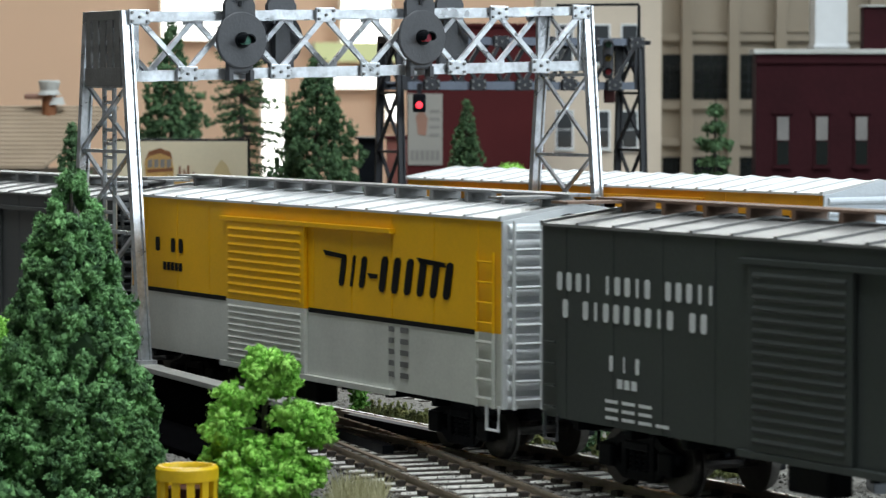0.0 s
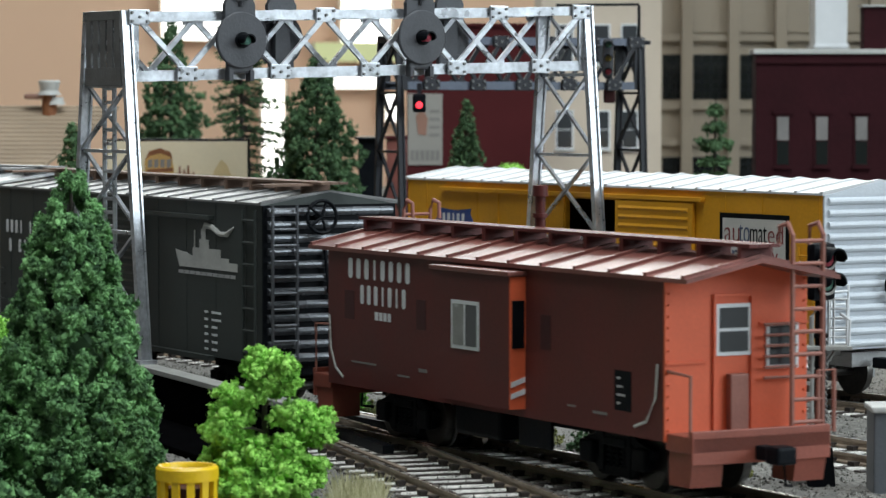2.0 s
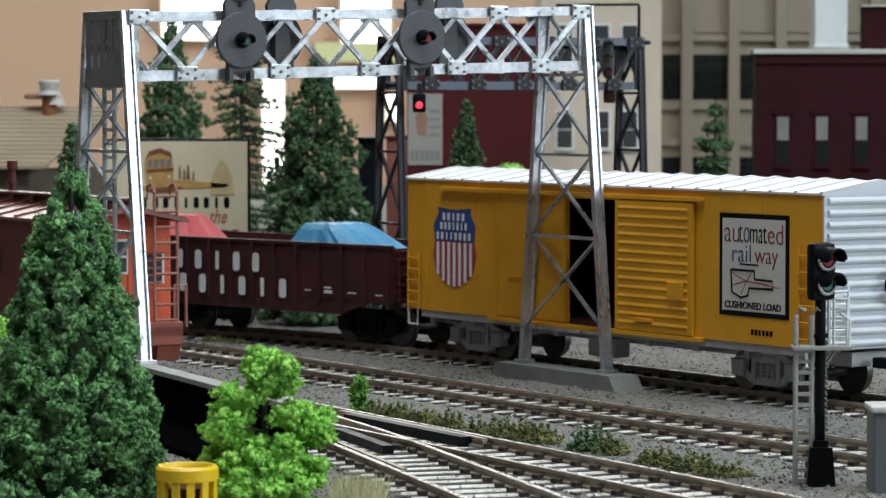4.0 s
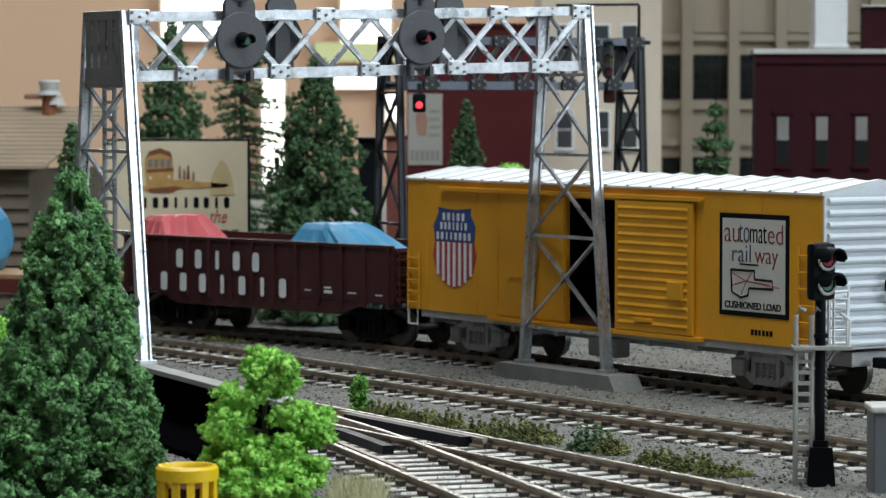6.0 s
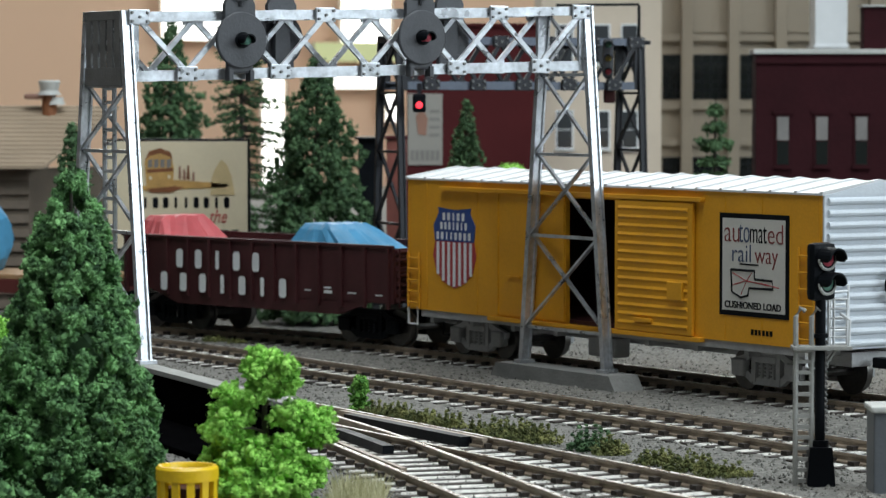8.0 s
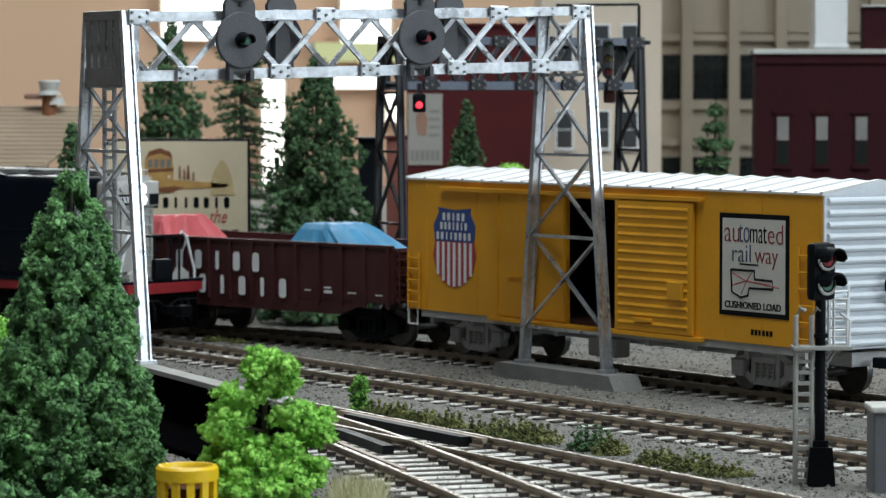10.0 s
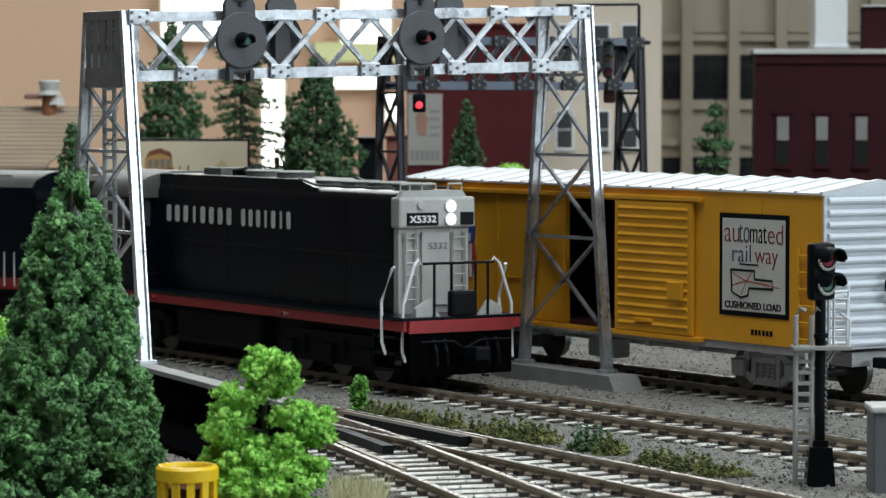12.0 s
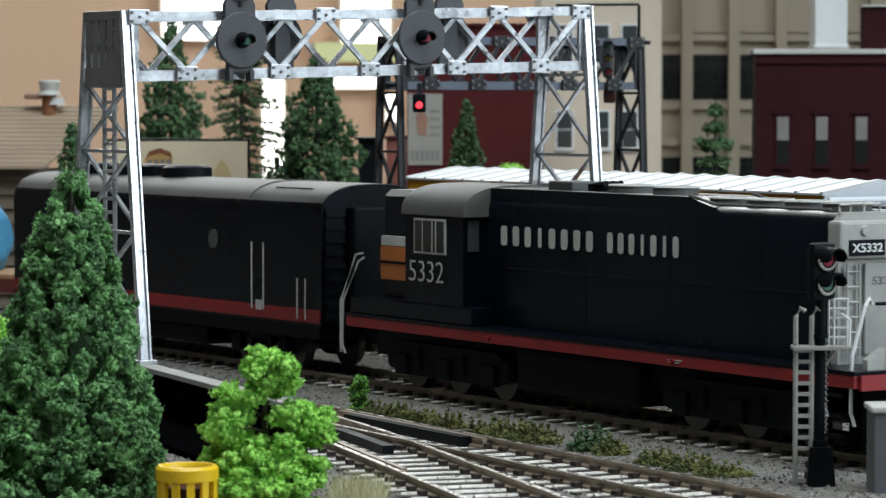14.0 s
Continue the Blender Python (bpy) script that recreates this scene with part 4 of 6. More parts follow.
# -- road switcher and booster --
def locomotive():
    car = thing("diesel_locomotive", mm(0, 0, 0), "black diesel with scarlet stripe, pale grey nose and lit headlamps", "locomotive", "locomotives")
    # x = 0 at the front sill, body runs to x = -200
    dz, hw = 17.2, 17.0
    part("deck", B(-200, 0, -hw, hw, dz - 3.2, dz - .6, .2), M_SCARLET, car, "scarlet sill stripe")
    part("walkway", B(-200, 0.2, -hw - .2, hw + .2, dz - .6, dz + .2, .1), M_LOCO, car)
    part("frame", B(-196, -4, -10, 10, 7, dz - 3.0), M_BLACK, car)
    part("fuel_tank", B(-128, -78, -13, 13, 3.4, 13.6, 1.6), M_BLACK, car)
    for sy in (-1, 1):
        for a in (-132, -76):
            part("air_reservoir", rod(bmesh.new(), [(a, sy * 12.5, 15), (a + 18, sy * 12.5, 15)], 1.2, 10), M_BLACK, car, smooth=True)
    # long hood with a raised middle
    h = 10.9
    bm = bmesh.new()
    prof = [(-h, dz), (-h, 44.9), (-h + .5, 46.4), (-h + 1.5, 47.4), (-h + 3.2, 47.8), (h - 3.2, 47.8), (h - 1.5, 47.4), (h - .5, 46.4), (h, 44.9), (h, dz)]
    prism(bm, prof, "x", -146, -16.6)
    hood = part("long_hood", bm, M_LOCO, car, smooth=True)
    bm = bmesh.new()
    prism(bm, [(-146, 46.6), (-146, 49.6), (-66, 49.6), (-57, 47.6), (-57, 46.6)], "y", -h + .6, h - .6)
    part("hood_top", bm, M_LOCO, hood)
    part("hood_seam", B(-144, -17, -h - .25, -h + .1, 31.0, 31.5), M_LOCO, hood)
    for x in (-136, -104, -72, -40):
        part("door_seam", B(x, x + .2, -h - .06, -h + .1, dz + 1, 44.5), M_LOCO, hood)
    for x, z in ((-62, 47.8), (-49, 47.8), (-36, 47.8), (-23.5, 47.8), (-100, 49.6), (-83, 49.6)):
        fan = part("roof_fan", rod(bmesh.new(), [(x, 0, z - .2), (x, 0, z + 1.1), (x, 0, z + 1.6)], [5.2, 5.0, 4.4], 24), M_LOCOROOF, car, "round dark roof fan")
        n = 20
        # Pale rim carries the glint along the fan's edge in its colour.
        part("fan_rim", rod(bmesh.new(), [(x + 4.9 * math.cos(2 * math.pi * i / n), 4.9 * math.sin(2 * math.pi * i / n), z + 1.5) for i in range(n + 1)], .36), M_CAP, fan, "bright fan rim, its glossy glint in the colour", True)
    part("exhaust_box", B(-128, -118, -4, 4, 49.2, 51.6, .4), M_LOCOROOF, car)
    # Added pale rods draw the highlight along the hood's top edges.
    for sy in (-1, 1):
        part("hood_edge_rail", rod(bmesh.new(), [(-66, sy * 8.6, 49.9), (-57, sy * 8.6, 48.3), (-18, sy * 8.6, 48.3)], .35), M_LOCOROOF, car)
    bm = bmesh.new()
    for k in (-1, 0, 1):
        rod(bm, [(-112, k * 2, 51), (-107, k * 2, 51.2)], [.5, .9], 8)
    box(bm, -113, -111, -3, 3, 49.4, 51.2)
    part("horn", bm, M_BLACK, car)
    # pale nose
    nose = part("nose", prism(bmesh.new(), [(-h, dz), (-h, 45.6), (-h + 1.8, 47.8), (h - 1.8, 47.8), (h, 45.6), (h, dz)], "x", -16.6, -14.4), M_LOCOGREY, car, "pale grey nose of the long hood")
    bm = B(-16.8, -12.6, -h - .9, h + .9, 38.6, 46.2, .7)
    part("number_housing", bm, M_LOCOGREY, nose, "pale grey number and lamp housing")
    part("nose_door", B(-14.4, -13.7, -3.2, 5.0, dz + 2, 37.5, .2), M_LOCOGREY, nose)
    ladder(nose, -9.2, -4.8, -13.6, dz + 2, 37.5, 6, M_LOCOGREY, .3, "y")
    ladder(nose, 6.0, 9.6, -13.6, dz + 2, 37.5, 6, M_LOCOGREY, .3, "y")
    for yy, zz in ((4.4, 43.9), (4.4, 40.7)):
        bm = bmesh.new()
        rod(bm, [(-12.8, yy, zz), (-12.1, yy, zz)], [1.7, 1.7], 20)
        part("headlamp_ring", bm, M_WHITE, nose)
        bm = bmesh.new()
        rod(bm, [(-12.3, yy, zz), (-11.8, yy, zz)], [1.35, 1.0], 20)
        part("headlamp", bm, M_HEADLAMP, nose, "lit round headlamp")
    bm = bmesh.new()
    rod(bm, [(-12.8, -4.2, 44.2), (-12.0, -4.2, 44.2)], [1.2, 1.0], 16)
    part("class_lamp", bm, M_TRUCKGREY, nose)
    for y0, y1 in ((-9.6, .8), (7.4, 11.2)):
        nb = part("number_board", B(-12.7, -12.3, y0, y1, 39.2, 42.4, .1), M_BLACK, nose, "black number board")
        if y1 - y0 > 5:
            text("lettering", "X5332", y0 + 1.9, 39.9, y1 - y0 - 2.6, 1.8, -12.3, M_WHITE, nb, "white number", facing="end", fat=.02)
    text("lettering", "5332", -1.4, 33.2, 5.6, 1.7, -13.7, M_GREYSTEEL, nose, "dark number on the nose door", facing="end", fat=.02)
    for a, b in ((-9.6, -5.6), (-2.0, 2.0), (5.6, 9.6)):
        part("roof_grab", rod(bmesh.new(), [(-15.6, a, 47.6), (-15.6, a, 49.4), (-15.6, b, 49.4), (-15.6, b, 47.6)], .3), M_CAP, nose, "pale grab iron on the nose top")
    # cab
    cab = part("cab", prism(bmesh.new(), arch(16.0, 43.4, 49.6, 18, dz), "x", -172.5, -146), M_LOCO, car, smooth=True)
    part("cab_roof", prism(bmesh.new(), arch(16.6, 43.2, 50.2, 18, 42.8), "x", -173.5, -144.8), M_LOCOROOF, cab, "dark grey cab roof, lightened for light from above", True)
    w = part("cab_window", B(-168, -153.5, -16.35, -15.8, 33.5, 42.0, .1), M_CAP, cab, "pale-framed cab side window")
    for a, b in ((-167.4, -164.2), (-163.6, -159.8), (-159.0, -158.2), (-157.4, -154.1)):
        part("pane", B(a, b, -16.5, -16.2, 34.0, 41.5), M_WINDOW, w)
    part("front_window", B(-146.2, -145.6, -14.8, -11.8, 34.6, 42.0, .1), M_PANE, cab, "dull front cab window")
    short = part("short_hood", prism(bmesh.new(), [(-h, dz), (-h, 46.6), (-h + 1.8, 48.2), (h - 1.8, 48.2), (h, 46.6), (h, dz)], "x", -191, -172), M_LOCO, car)
    part("cab_side_stripe", B(-190.8, -173, -h - 1.2, -h + .1, 34.4, 36.8, .1), M_CAP, short, "pale grey panel on the short hood")
    part("cab_side_stripe", B(-190.8, -173, -h - 1.4, -h + .1, 26.0, 34.2, .1), M_AMBER, short, "orange panel on the short hood")
    part("stripe_divider", B(-191, -173, -h - 1.6, -h + .1, 30.0, 30.7), M_BLACK, short)
    text("lettering", "5332", -170.0, 26.8, 15.8, 5.0, -16.4, M_CAP, cab, fat=-0.012)
    brand("oooioooo", -139.6, 36.4, 40.5, 4.6, -h - .3, M_CAP, hood)
    brand("oooioio", -95.7, 36.4, 29.0, 4.6, -h - .3, M_CAP, hood)
    # handrails
    for x, sy in ((-2, -1), (-2, 1)):
        bm = bmesh.new()
        rod(bm, [(x + .6, sy * 15.6, 6.5), (x - .2, sy * 16.0, 9), (x - .2, sy * 15.8, 20), (x - .4, sy * 12.4, 30.0), (x - .8, sy * 11.0, 31.4), (x - .8, sy * 10.4, 30.2)], .4, 8)
        part("handrail", bm, M_WHITE, car, "white bent handrail")
        bm = bmesh.new()
        rod(bm, [(x - 6, sy * 17.2, 8), (x - 7.5, sy * 17.4, 11), (x - 8, sy * 17.2, 21.0), (x - 4, sy * 16.6, 29.0), (x - 3.5, sy * 16.2, 29.6)], .4, 8)
        part("handrail", bm, M_WHITE, car, "white bent handrail")
    for sy in (-1, 1):
        bm = bmesh.new()
        rod(bm, [(-201.4, sy * 16.4, 7), (-202.5, sy * 16.6, 9), (-202.5, sy * 16.4, 20), (-199.8, sy * 13.4, 30), (-198.5, sy * 12.5, 31)], .32, 8)
        rod(bm, [(-205, sy * 15.6, 7), (-205, sy * 15.6, 20), (-202.6, sy * 12.6, 31.5), (-200.5, sy * 11.8, 32)], .32, 8)
        part("handrail", bm, M_CAP, car, "pale bent handrail")
    bm = bmesh.new()
    for yy in (-7.4, -2.4, 4.6, 8.2):
        rod(bm, [(-1.2, yy, dz), (-1.2, yy, 30.4)], .38)
    rod(bm, [(-1.2, -10.6, 30.4), (-1.2, 9.8, 30.4)], .38)
    part("front_railing", bm, M_BLACK, car, "black front railing")
    part("battery_box", B(-198, -141, -16.8, -10.5, dz + .2, 21.6, .4), M_LOCO, car)
    part("battery_box", B(-198, -141, 10.5, 16.8, dz + .2, 21.6, .4), M_LOCO, car)
    for x in (-133, -60):
        part("filler_cap", rod(bmesh.new(), [(x, -hw - .1, 15.2), (x, -hw - .8, 15.2)], .6, 8), M_SCARLET, car)
    bars("builder_plate", [(-62, 15.3, 5, .25), (-62, 14.8, 4, .25)], -hw - .02, M_CAP, car)
    # pilot, steps
    bm = B(-3.5, 0.6, -15.5, 14.2, 3.0, dz - 3.2, .4)
    part("pilot", bm, M_WALLBLACK, car)
    for yy in (-9, -6, 6, 9):
        part("air_hose", rod(bmesh.new(), [(.8, yy, 12), (2.4, yy, 9), (2.2, yy + .4, 5.5)], .45), M_BLACK, car)
    part("uncoupling_lever", rod(bmesh.new(), [(1.6, -13, 11.5), (2.0, -4, 11.5), (2.4, -1, 9.6), (2.0, 4, 11.5), (1.6, 13, 11.5)], .3), M_BLACK, car)
    part("pilot_stripe", B(0.1, .9, -15.8, 14.4, dz - 3.6, dz - .6), M_SCARLET, car, "scarlet band across the pilot")
    bm = prism(bmesh.new(), [(-12.5, dz), (-12.5, dz + 2.2), (-8.5, dz + 4.5), (-5.5, dz + .2)], "x", -3.0, -1.4)
    prism(bm, [(6, dz), (9, dz + 4), (12.5, dz + 2), (12.5, dz)], "x", -3.0, -1.4)
    part("anticlimber_wing", bm, M_LOCOGREY, car, "pale grey corner plates")
    part("drop_step", B(-1.6, .8, -3.6, 3.6, dz, dz + 6.5, .8), M_BLACK, car)
    for sy in (-1, 1):
        bm = bmesh.new()
        for z in (4.0, 8.0, 12.0):
            box(bm, -14, -4, sy * 14 - 3, sy * 14 + 3, z, z + .7)
        box(bm, -14.6, -14, sy * 14 - 3, sy * 14 + 3, 3.6, dz - 3)
        part("step_well", bm, M_BLACK, car)
    for x in (-42, -158):
        bm = bmesh.new()
        for sy in (-1, 1):
            y = sy * 12.2
            prism(bm, [(x - 27, 5), (x - 27, 9), (x - 22, 11.4), (x + 22, 11.4), (x + 27, 9), (x + 27, 5), (x + 20, 3.4), (x - 20, 3.4)], "y", y - 1.1, y + 1.1)
            for k in (-20, 0, 20):
                box(bm, x + k - 2.6, x + k + 2.6, y + sy * 1.0 - 1.1, y + sy * 1.0 + 1.1, 3.4, 8.4, .5)
                rod(bm, [(x + k + 8, y + sy * .8, 5), (x + k + 8, y + sy * .8, 10)], 1.1, 8)
        part("truck_frame", bm, M_BLACK, car)
        for k in (-20, 0, 20):
            bm = bmesh.new()
            for sy in (-1, 1):
                rod(bm, [(x + k, sy * 6.9, 5.6), (x + k, sy * 9.4, 5.6)], [6.1, 5.6], 24)
            rod(bm, [(x + k, -9.2, 5.6), (x + k, 9.2, 5.6)], 1.0, 8)
            part("wheelset", bm, M_WHEEL, car, "dark steel wheelset", True)
    coupler(car, 0, 1)
    coupler(car, -200, -1)
    # the hood stands a little towards the far side of the deck
    for top in (hood, nose):
        for ob in [top] + list(top.children_recursive):
            for v in ob.data.vertices:
                if v.co.y < -6 * S and not ob.name.startswith("lettering"):
                    v.co.y += 1.3 * S
    return car


def booster():
    car = thing("booster_locomotive", mm(0, 0, 0), "black streamlined booster unit with arched roof and scarlet lower stripe", "locomotive", "locomotives")
    hw = 16.0
    L = 88.0
    part("body", prism(bmesh.new(), arch(hw, 40.5, 48.6, 18, 12.5), "x", -L, L), M_LOCO, car, smooth=True)
    roof = part("roof", prism(bmesh.new(), arch(hw, 40.5, 48.75, 18)[2:17] + [(12, 44), (-12, 44)], "x", -L + .5, L - .5), M_LOCOROOF, car, "arched dark grey roof, lightened for top light", True)
    for x in (-L + 20, L - 38):
        part("roof_seam", prism(bmesh.new(), arch(hw + .1, 40.5, 49.05, 18)[2:17] + [(12, 44), (-12, 44)], "x", x, x + .6), M_LOCOROOF, roof)
    bm = bmesh.new()
    for x in (-58, -42, -26, -10):
        rod(bm, [(x, 0, 48.6), (x, 0, 51.2), (x, 0, 51.8)], [7.2, 7.0, 6.0], 24)
    part("roof_fan", bm, M_BLACK, car, "row of black roof fans", True)
    box_bm = B(L - 30, L - 12, -11.5, -3, 46.6, 47.6, .2)
    part("roof_hatch", box_bm, M_LOCOROOF, car)
    part("stripe", B(-L + .5, L - .5, -hw - .2, -hw + .2, 13.2, 16.6), M_SCARLET, car, "scarlet lower stripe")
    part("skirt", B(-L + 2, L - 2, -hw + .6, hw - .6, 9.0, 12.6, .2), M_BLACK, car)
    part("fuel_tank", B(-22, 24, -13, 13, 3.6, 9.2, 1.4), M_BLACK, car)
    for x0, z0, z1 in ((L - 33.5, 15.5, 33.0), (L - 27.5, 15.5, 33.0), (L - 10.5, 14.0, 24.5), (L - 6.5, 14.0, 24.5)):
        bm = bmesh.new()
        rod(bm, [(x0, -hw - .9, z0), (x0, -hw - .9, z1)], .23)
        part("grab_iron", bm, M_CAP, car, "pale vertical grab iron")
    part("door_plate", B(L - 32.5, L - 29.5, -hw - .3, -hw, 15.2, 17.8), M_CAP, car)
    bm = bmesh.new()
    rod(bm, [(L - 55, -hw - .25, 33), (L - 55, -hw + .1, 33)], 2.6, 20)
    part("porthole", bm, M_PANE, car, "round porthole window")
    bm = B(L, L + 3.0, -8, 8, 13, 43, .8)
    for i in range(9):
        box(bm, L, L + .9, -hw + 1, -9, 14 + i * 3.3, 15.2 + i * 3.3)
    part("diaphragm", bm, M_BLACK, car)
    part("end_ladder_panel", B(L + .1, L + .4, -hw + 1, -9, 13, 43), M_BLACK, car)
    for x in (-52, 52):
        truck(car, x, M_BLACK, 24, 5.6, 10.5)
    coupler(car, L, 1)
    coupler(car, -L, -1)
    return car


# ---- room and layout board ----
def room():
    def wall(name, m, x0, x1, y0, y1, z0, z1, label):
        ob = link(name, B(x0, x1, y0, y1, z0, z1), m)
        return tagged(ob, label, "wall", kind="structure")
    wall("wall_north", M_PEACH, -2700, 2700, 2600, 2700, -900, 1700, "warm peach painted room wall")
    # Walls out of view, kept dark grey to cut light bounced onto near sides.
    wall("wall_west", M_ROOMGREY, -2800, -2700, -1800, 2600, -900, 1700, "unseen room wall, dark grey to hold down bounced light")
    wall("wall_east", M_ROOMGREY, 2700, 2800, -1800, 2600, -900, 1700, "unseen room wall, dark grey to hold down bounced light")
    wall("wall_south", M_ROOMGREY, -2700, 2700, -1900, -1800, -900, 1700, "unseen room wall, dark grey to hold down bounced light")
    tagged(link("ceiling", B(-2800, 2800, -1900, 2700, 1700, 1760), M_WHITE), "plain white room ceiling", "ceiling", kind="structure")
    tagged(link("floor", B(-2800, 2800, -1900, 2700, -960, -900), M_SHED), "plain brown room floor", "floor", kind="structure")
    # bright panes in the far wall
    k = 2590 / 5454.0
    for i, (a, b, c, d, lawn) in enumerate(((290, 444, -170, 72, None), (606, 690, -170, 76, None), (558, 702, 76, 110, 1), (578, 684, 134, 157, None), (466, 503, 140, 338, None), (684, 706, 165, 216, None))):
        x0, x1, z1, z0 = (a - 784) * k, (b - 784) * k, 70.2 + (178 - c) * k, 70.2 + (178 - d) * k
        w = link("window_%d" % (i + 1), B(x0 - 3, x1 + 3, 2585, 2598, z0, z1), M_TANTRIM)
        tagged(w, "low window with a sunlit lawn outside" if lawn else "bright daylight window in the far wall", "window", kind="structure")
        part("pane", B(x0, x1, 2580 + i * .5, 2584, z0 + .1, z1 - .1), M_LAWN if lawn else M_GLOWPANE, w)


GZ = -2.5


def ground():
    xs = np.concatenate([np.linspace(-2690, -200, 26)[:-1], np.arange(-200, 200, 3.0), np.linspace(200, 2690, 26)])
    ys = np.concatenate([np.linspace(150, 500, 8)[:-1], np.arange(500, 1000, 3.0), np.linspace(1000, 2595, 24)])
    vs, fs = [], []
    for y in ys:
        for x in xs:
            near = abs(x) < 200 and 500 < y < 1000
            z = GZ + (0.18 * noise.noise(Vector((x * .05, y * .05, 0))) + 0.3 * noise.noise(Vector((x * .35, y * .35, 4))) if near else 0)
            vs.append((x * S, y * S, z * S))
    w = len(xs)
    for j in range(len(ys) - 1):
        for i in range(w - 1):
            fs.append((j * w + i, j * w + i + 1, (j + 1) * w + i + 1, (j + 1) * w + i))
    me = bpy.data.meshes.new("ground")
    me.from_pydata(vs, [], fs)
    me.materials.append(M_BALLAST)
    tagged(new("ground", me), "pale grey gravel ballast spread over the layout board", "ground", kind="structure")
    # loose stones
    rng = np.random.default_rng(7)
    n = 26000
    y = 520 + 420 * rng.random(n) ** 1.25
    x = (rng.random(n) * 2 - 1) * (0.155 * y)
    r = 0.22 + 0.34 * rng.random(n) ** 2
    base = np.array([(1, 0, 0), (-1, 0, 0), (0, 1, 0), (0, -1, 0), (0, 0, 1), (0, 0, -1)], float)
    tri = [(0, 2, 4), (2, 1, 4), (1, 3, 4), (3, 0, 4), (2, 0, 5), (1, 2, 5), (3, 1, 5), (0, 3, 5)]
    pts = base[None] * (0.6 + 0.7 * rng.random((n, 6, 1))) * r[:, None, None] + np.stack([x, y, np.full(n, GZ + 0.05)], 1)[:, None]
    me = bpy.data.meshes.new("ballast_stones")
    me.from_pydata((pts.reshape(-1, 3) * S).tolist(), [], [tuple(6 * i + q for q in t) for i in range(n) for t in tri])
    me.materials.append(M_STONE)
    tagged(new("ballast_stones", me), "loose grey ballast stones between the tracks", "gravel", kind="stuff")


# ---- tracks ----
def sweep(line, s0, s1, off, prof, step=6.0):
    bm = bmesh.new()
    prev = None
    for s in np.arange(s0, s1 + 0.1, step):
        x, y, h = line.at(s)
        nx, ny = -math.sin(radians(h)), math.cos(radians(h))
        ring = [bm.verts.new((x + nx * (off + a), y + ny * (off + a), b)) for a, b in prof]
        if prev:
            for i in range(len(prof)):
                j = (i + 1) % len(prof)
                bm.faces.new((prev[i], prev[j], ring[j], ring[i]))
        else:
            bm.faces.new(ring)
        prev = ring
    bm.faces.new(prev)
    return bm


RAIL = [(-1.0, -2.1), (1.0, -2.1), (1.0, -1.75), (.38, -1.5), (.38, -.75), (.62, -.6), (.62, -.06), (-.62, -.06), (-.62, -.6), (-.38, -.75), (-.38, -1.5), (-1.0, -1.75)]
HEAD = [(-.5, -.06), (.5, -.06), (.44, 0.0), (-.44, 0.0)]


def tie_mesh():
    bm = B(-1.15, 1.15, -15.2, 15.2, -4.2, -2.1, .15)
    for sy in (-1, 1):
        for k in (-1, 1):
            box(bm, -1.05, 1.05, sy * 8.6 + k * 1.5 - .75, sy * 8.6 + k * 1.5 + .75, -2.1, -1.25)
    bmesh.ops.scale(bm, vec=(S, S, S), verts=bm.verts)
    me = bpy.data.meshes.new("tie")
    bm.to_mesh(me)
    bm.free()
    me.materials.append(M_TIE)
    return me


def track(line, s0, s1, label, tie, skip=None, far=None):
    t = thing("railway_track", mm(0, 0, 0), label, "track", "tracks")
    t["kind"] = "structure"
    for off in (-8.6, 8.6):
        r = part("rail", sweep(line, s0, s1, off, RAIL), M_RAIL, t, "weathered brown rail")
        part("rail_head", sweep(line, s0, s1, off, HEAD), M_RAILTOP, r, "bright worn rail head")
    s = s0 + 3
    while s < s1 - 2:
        if not (skip and skip[0] < s < skip[1]):
            ob = new("tie", tie)
            x, y, h = line.at(s)
            ob.matrix_local = mm(x, y, random.uniform(-.1, .1), 0, 0, h + random.uniform(-.8, .8))
            ob.parent = t
        s += 7.2
    if far:
        rest = bmesh.new()
        s = far
        while s < s0:
            x, y, h = line.at(s)
            c, q = math.cos(radians(h)), math.sin(radians(h))
            vs = [rest.verts.new((x + a * c - b * q, y + a * q + b * c, -2.1)) for a, b in ((-1.1, -15), (1.1, -15), (1.1, 15), (-1.1, 15))]
            lo = [rest.verts.new((v.co.x, v.co.y, -4)) for v in vs]
            rest.faces.new(vs)
            for i in range(4):
                rest.faces.new((vs[i], lo[i], lo[(i + 1) % 4], vs[(i + 1) % 4]))
            s += 7.2
        tagged(part("far_ties", rest, M_TIE, t), kind="stuff")
        for off in (-8.6, 8.6):
            part("rail", sweep(line, far, s0, off, RAIL, 12), M_RAIL, t, "weathered brown rail")
    return t


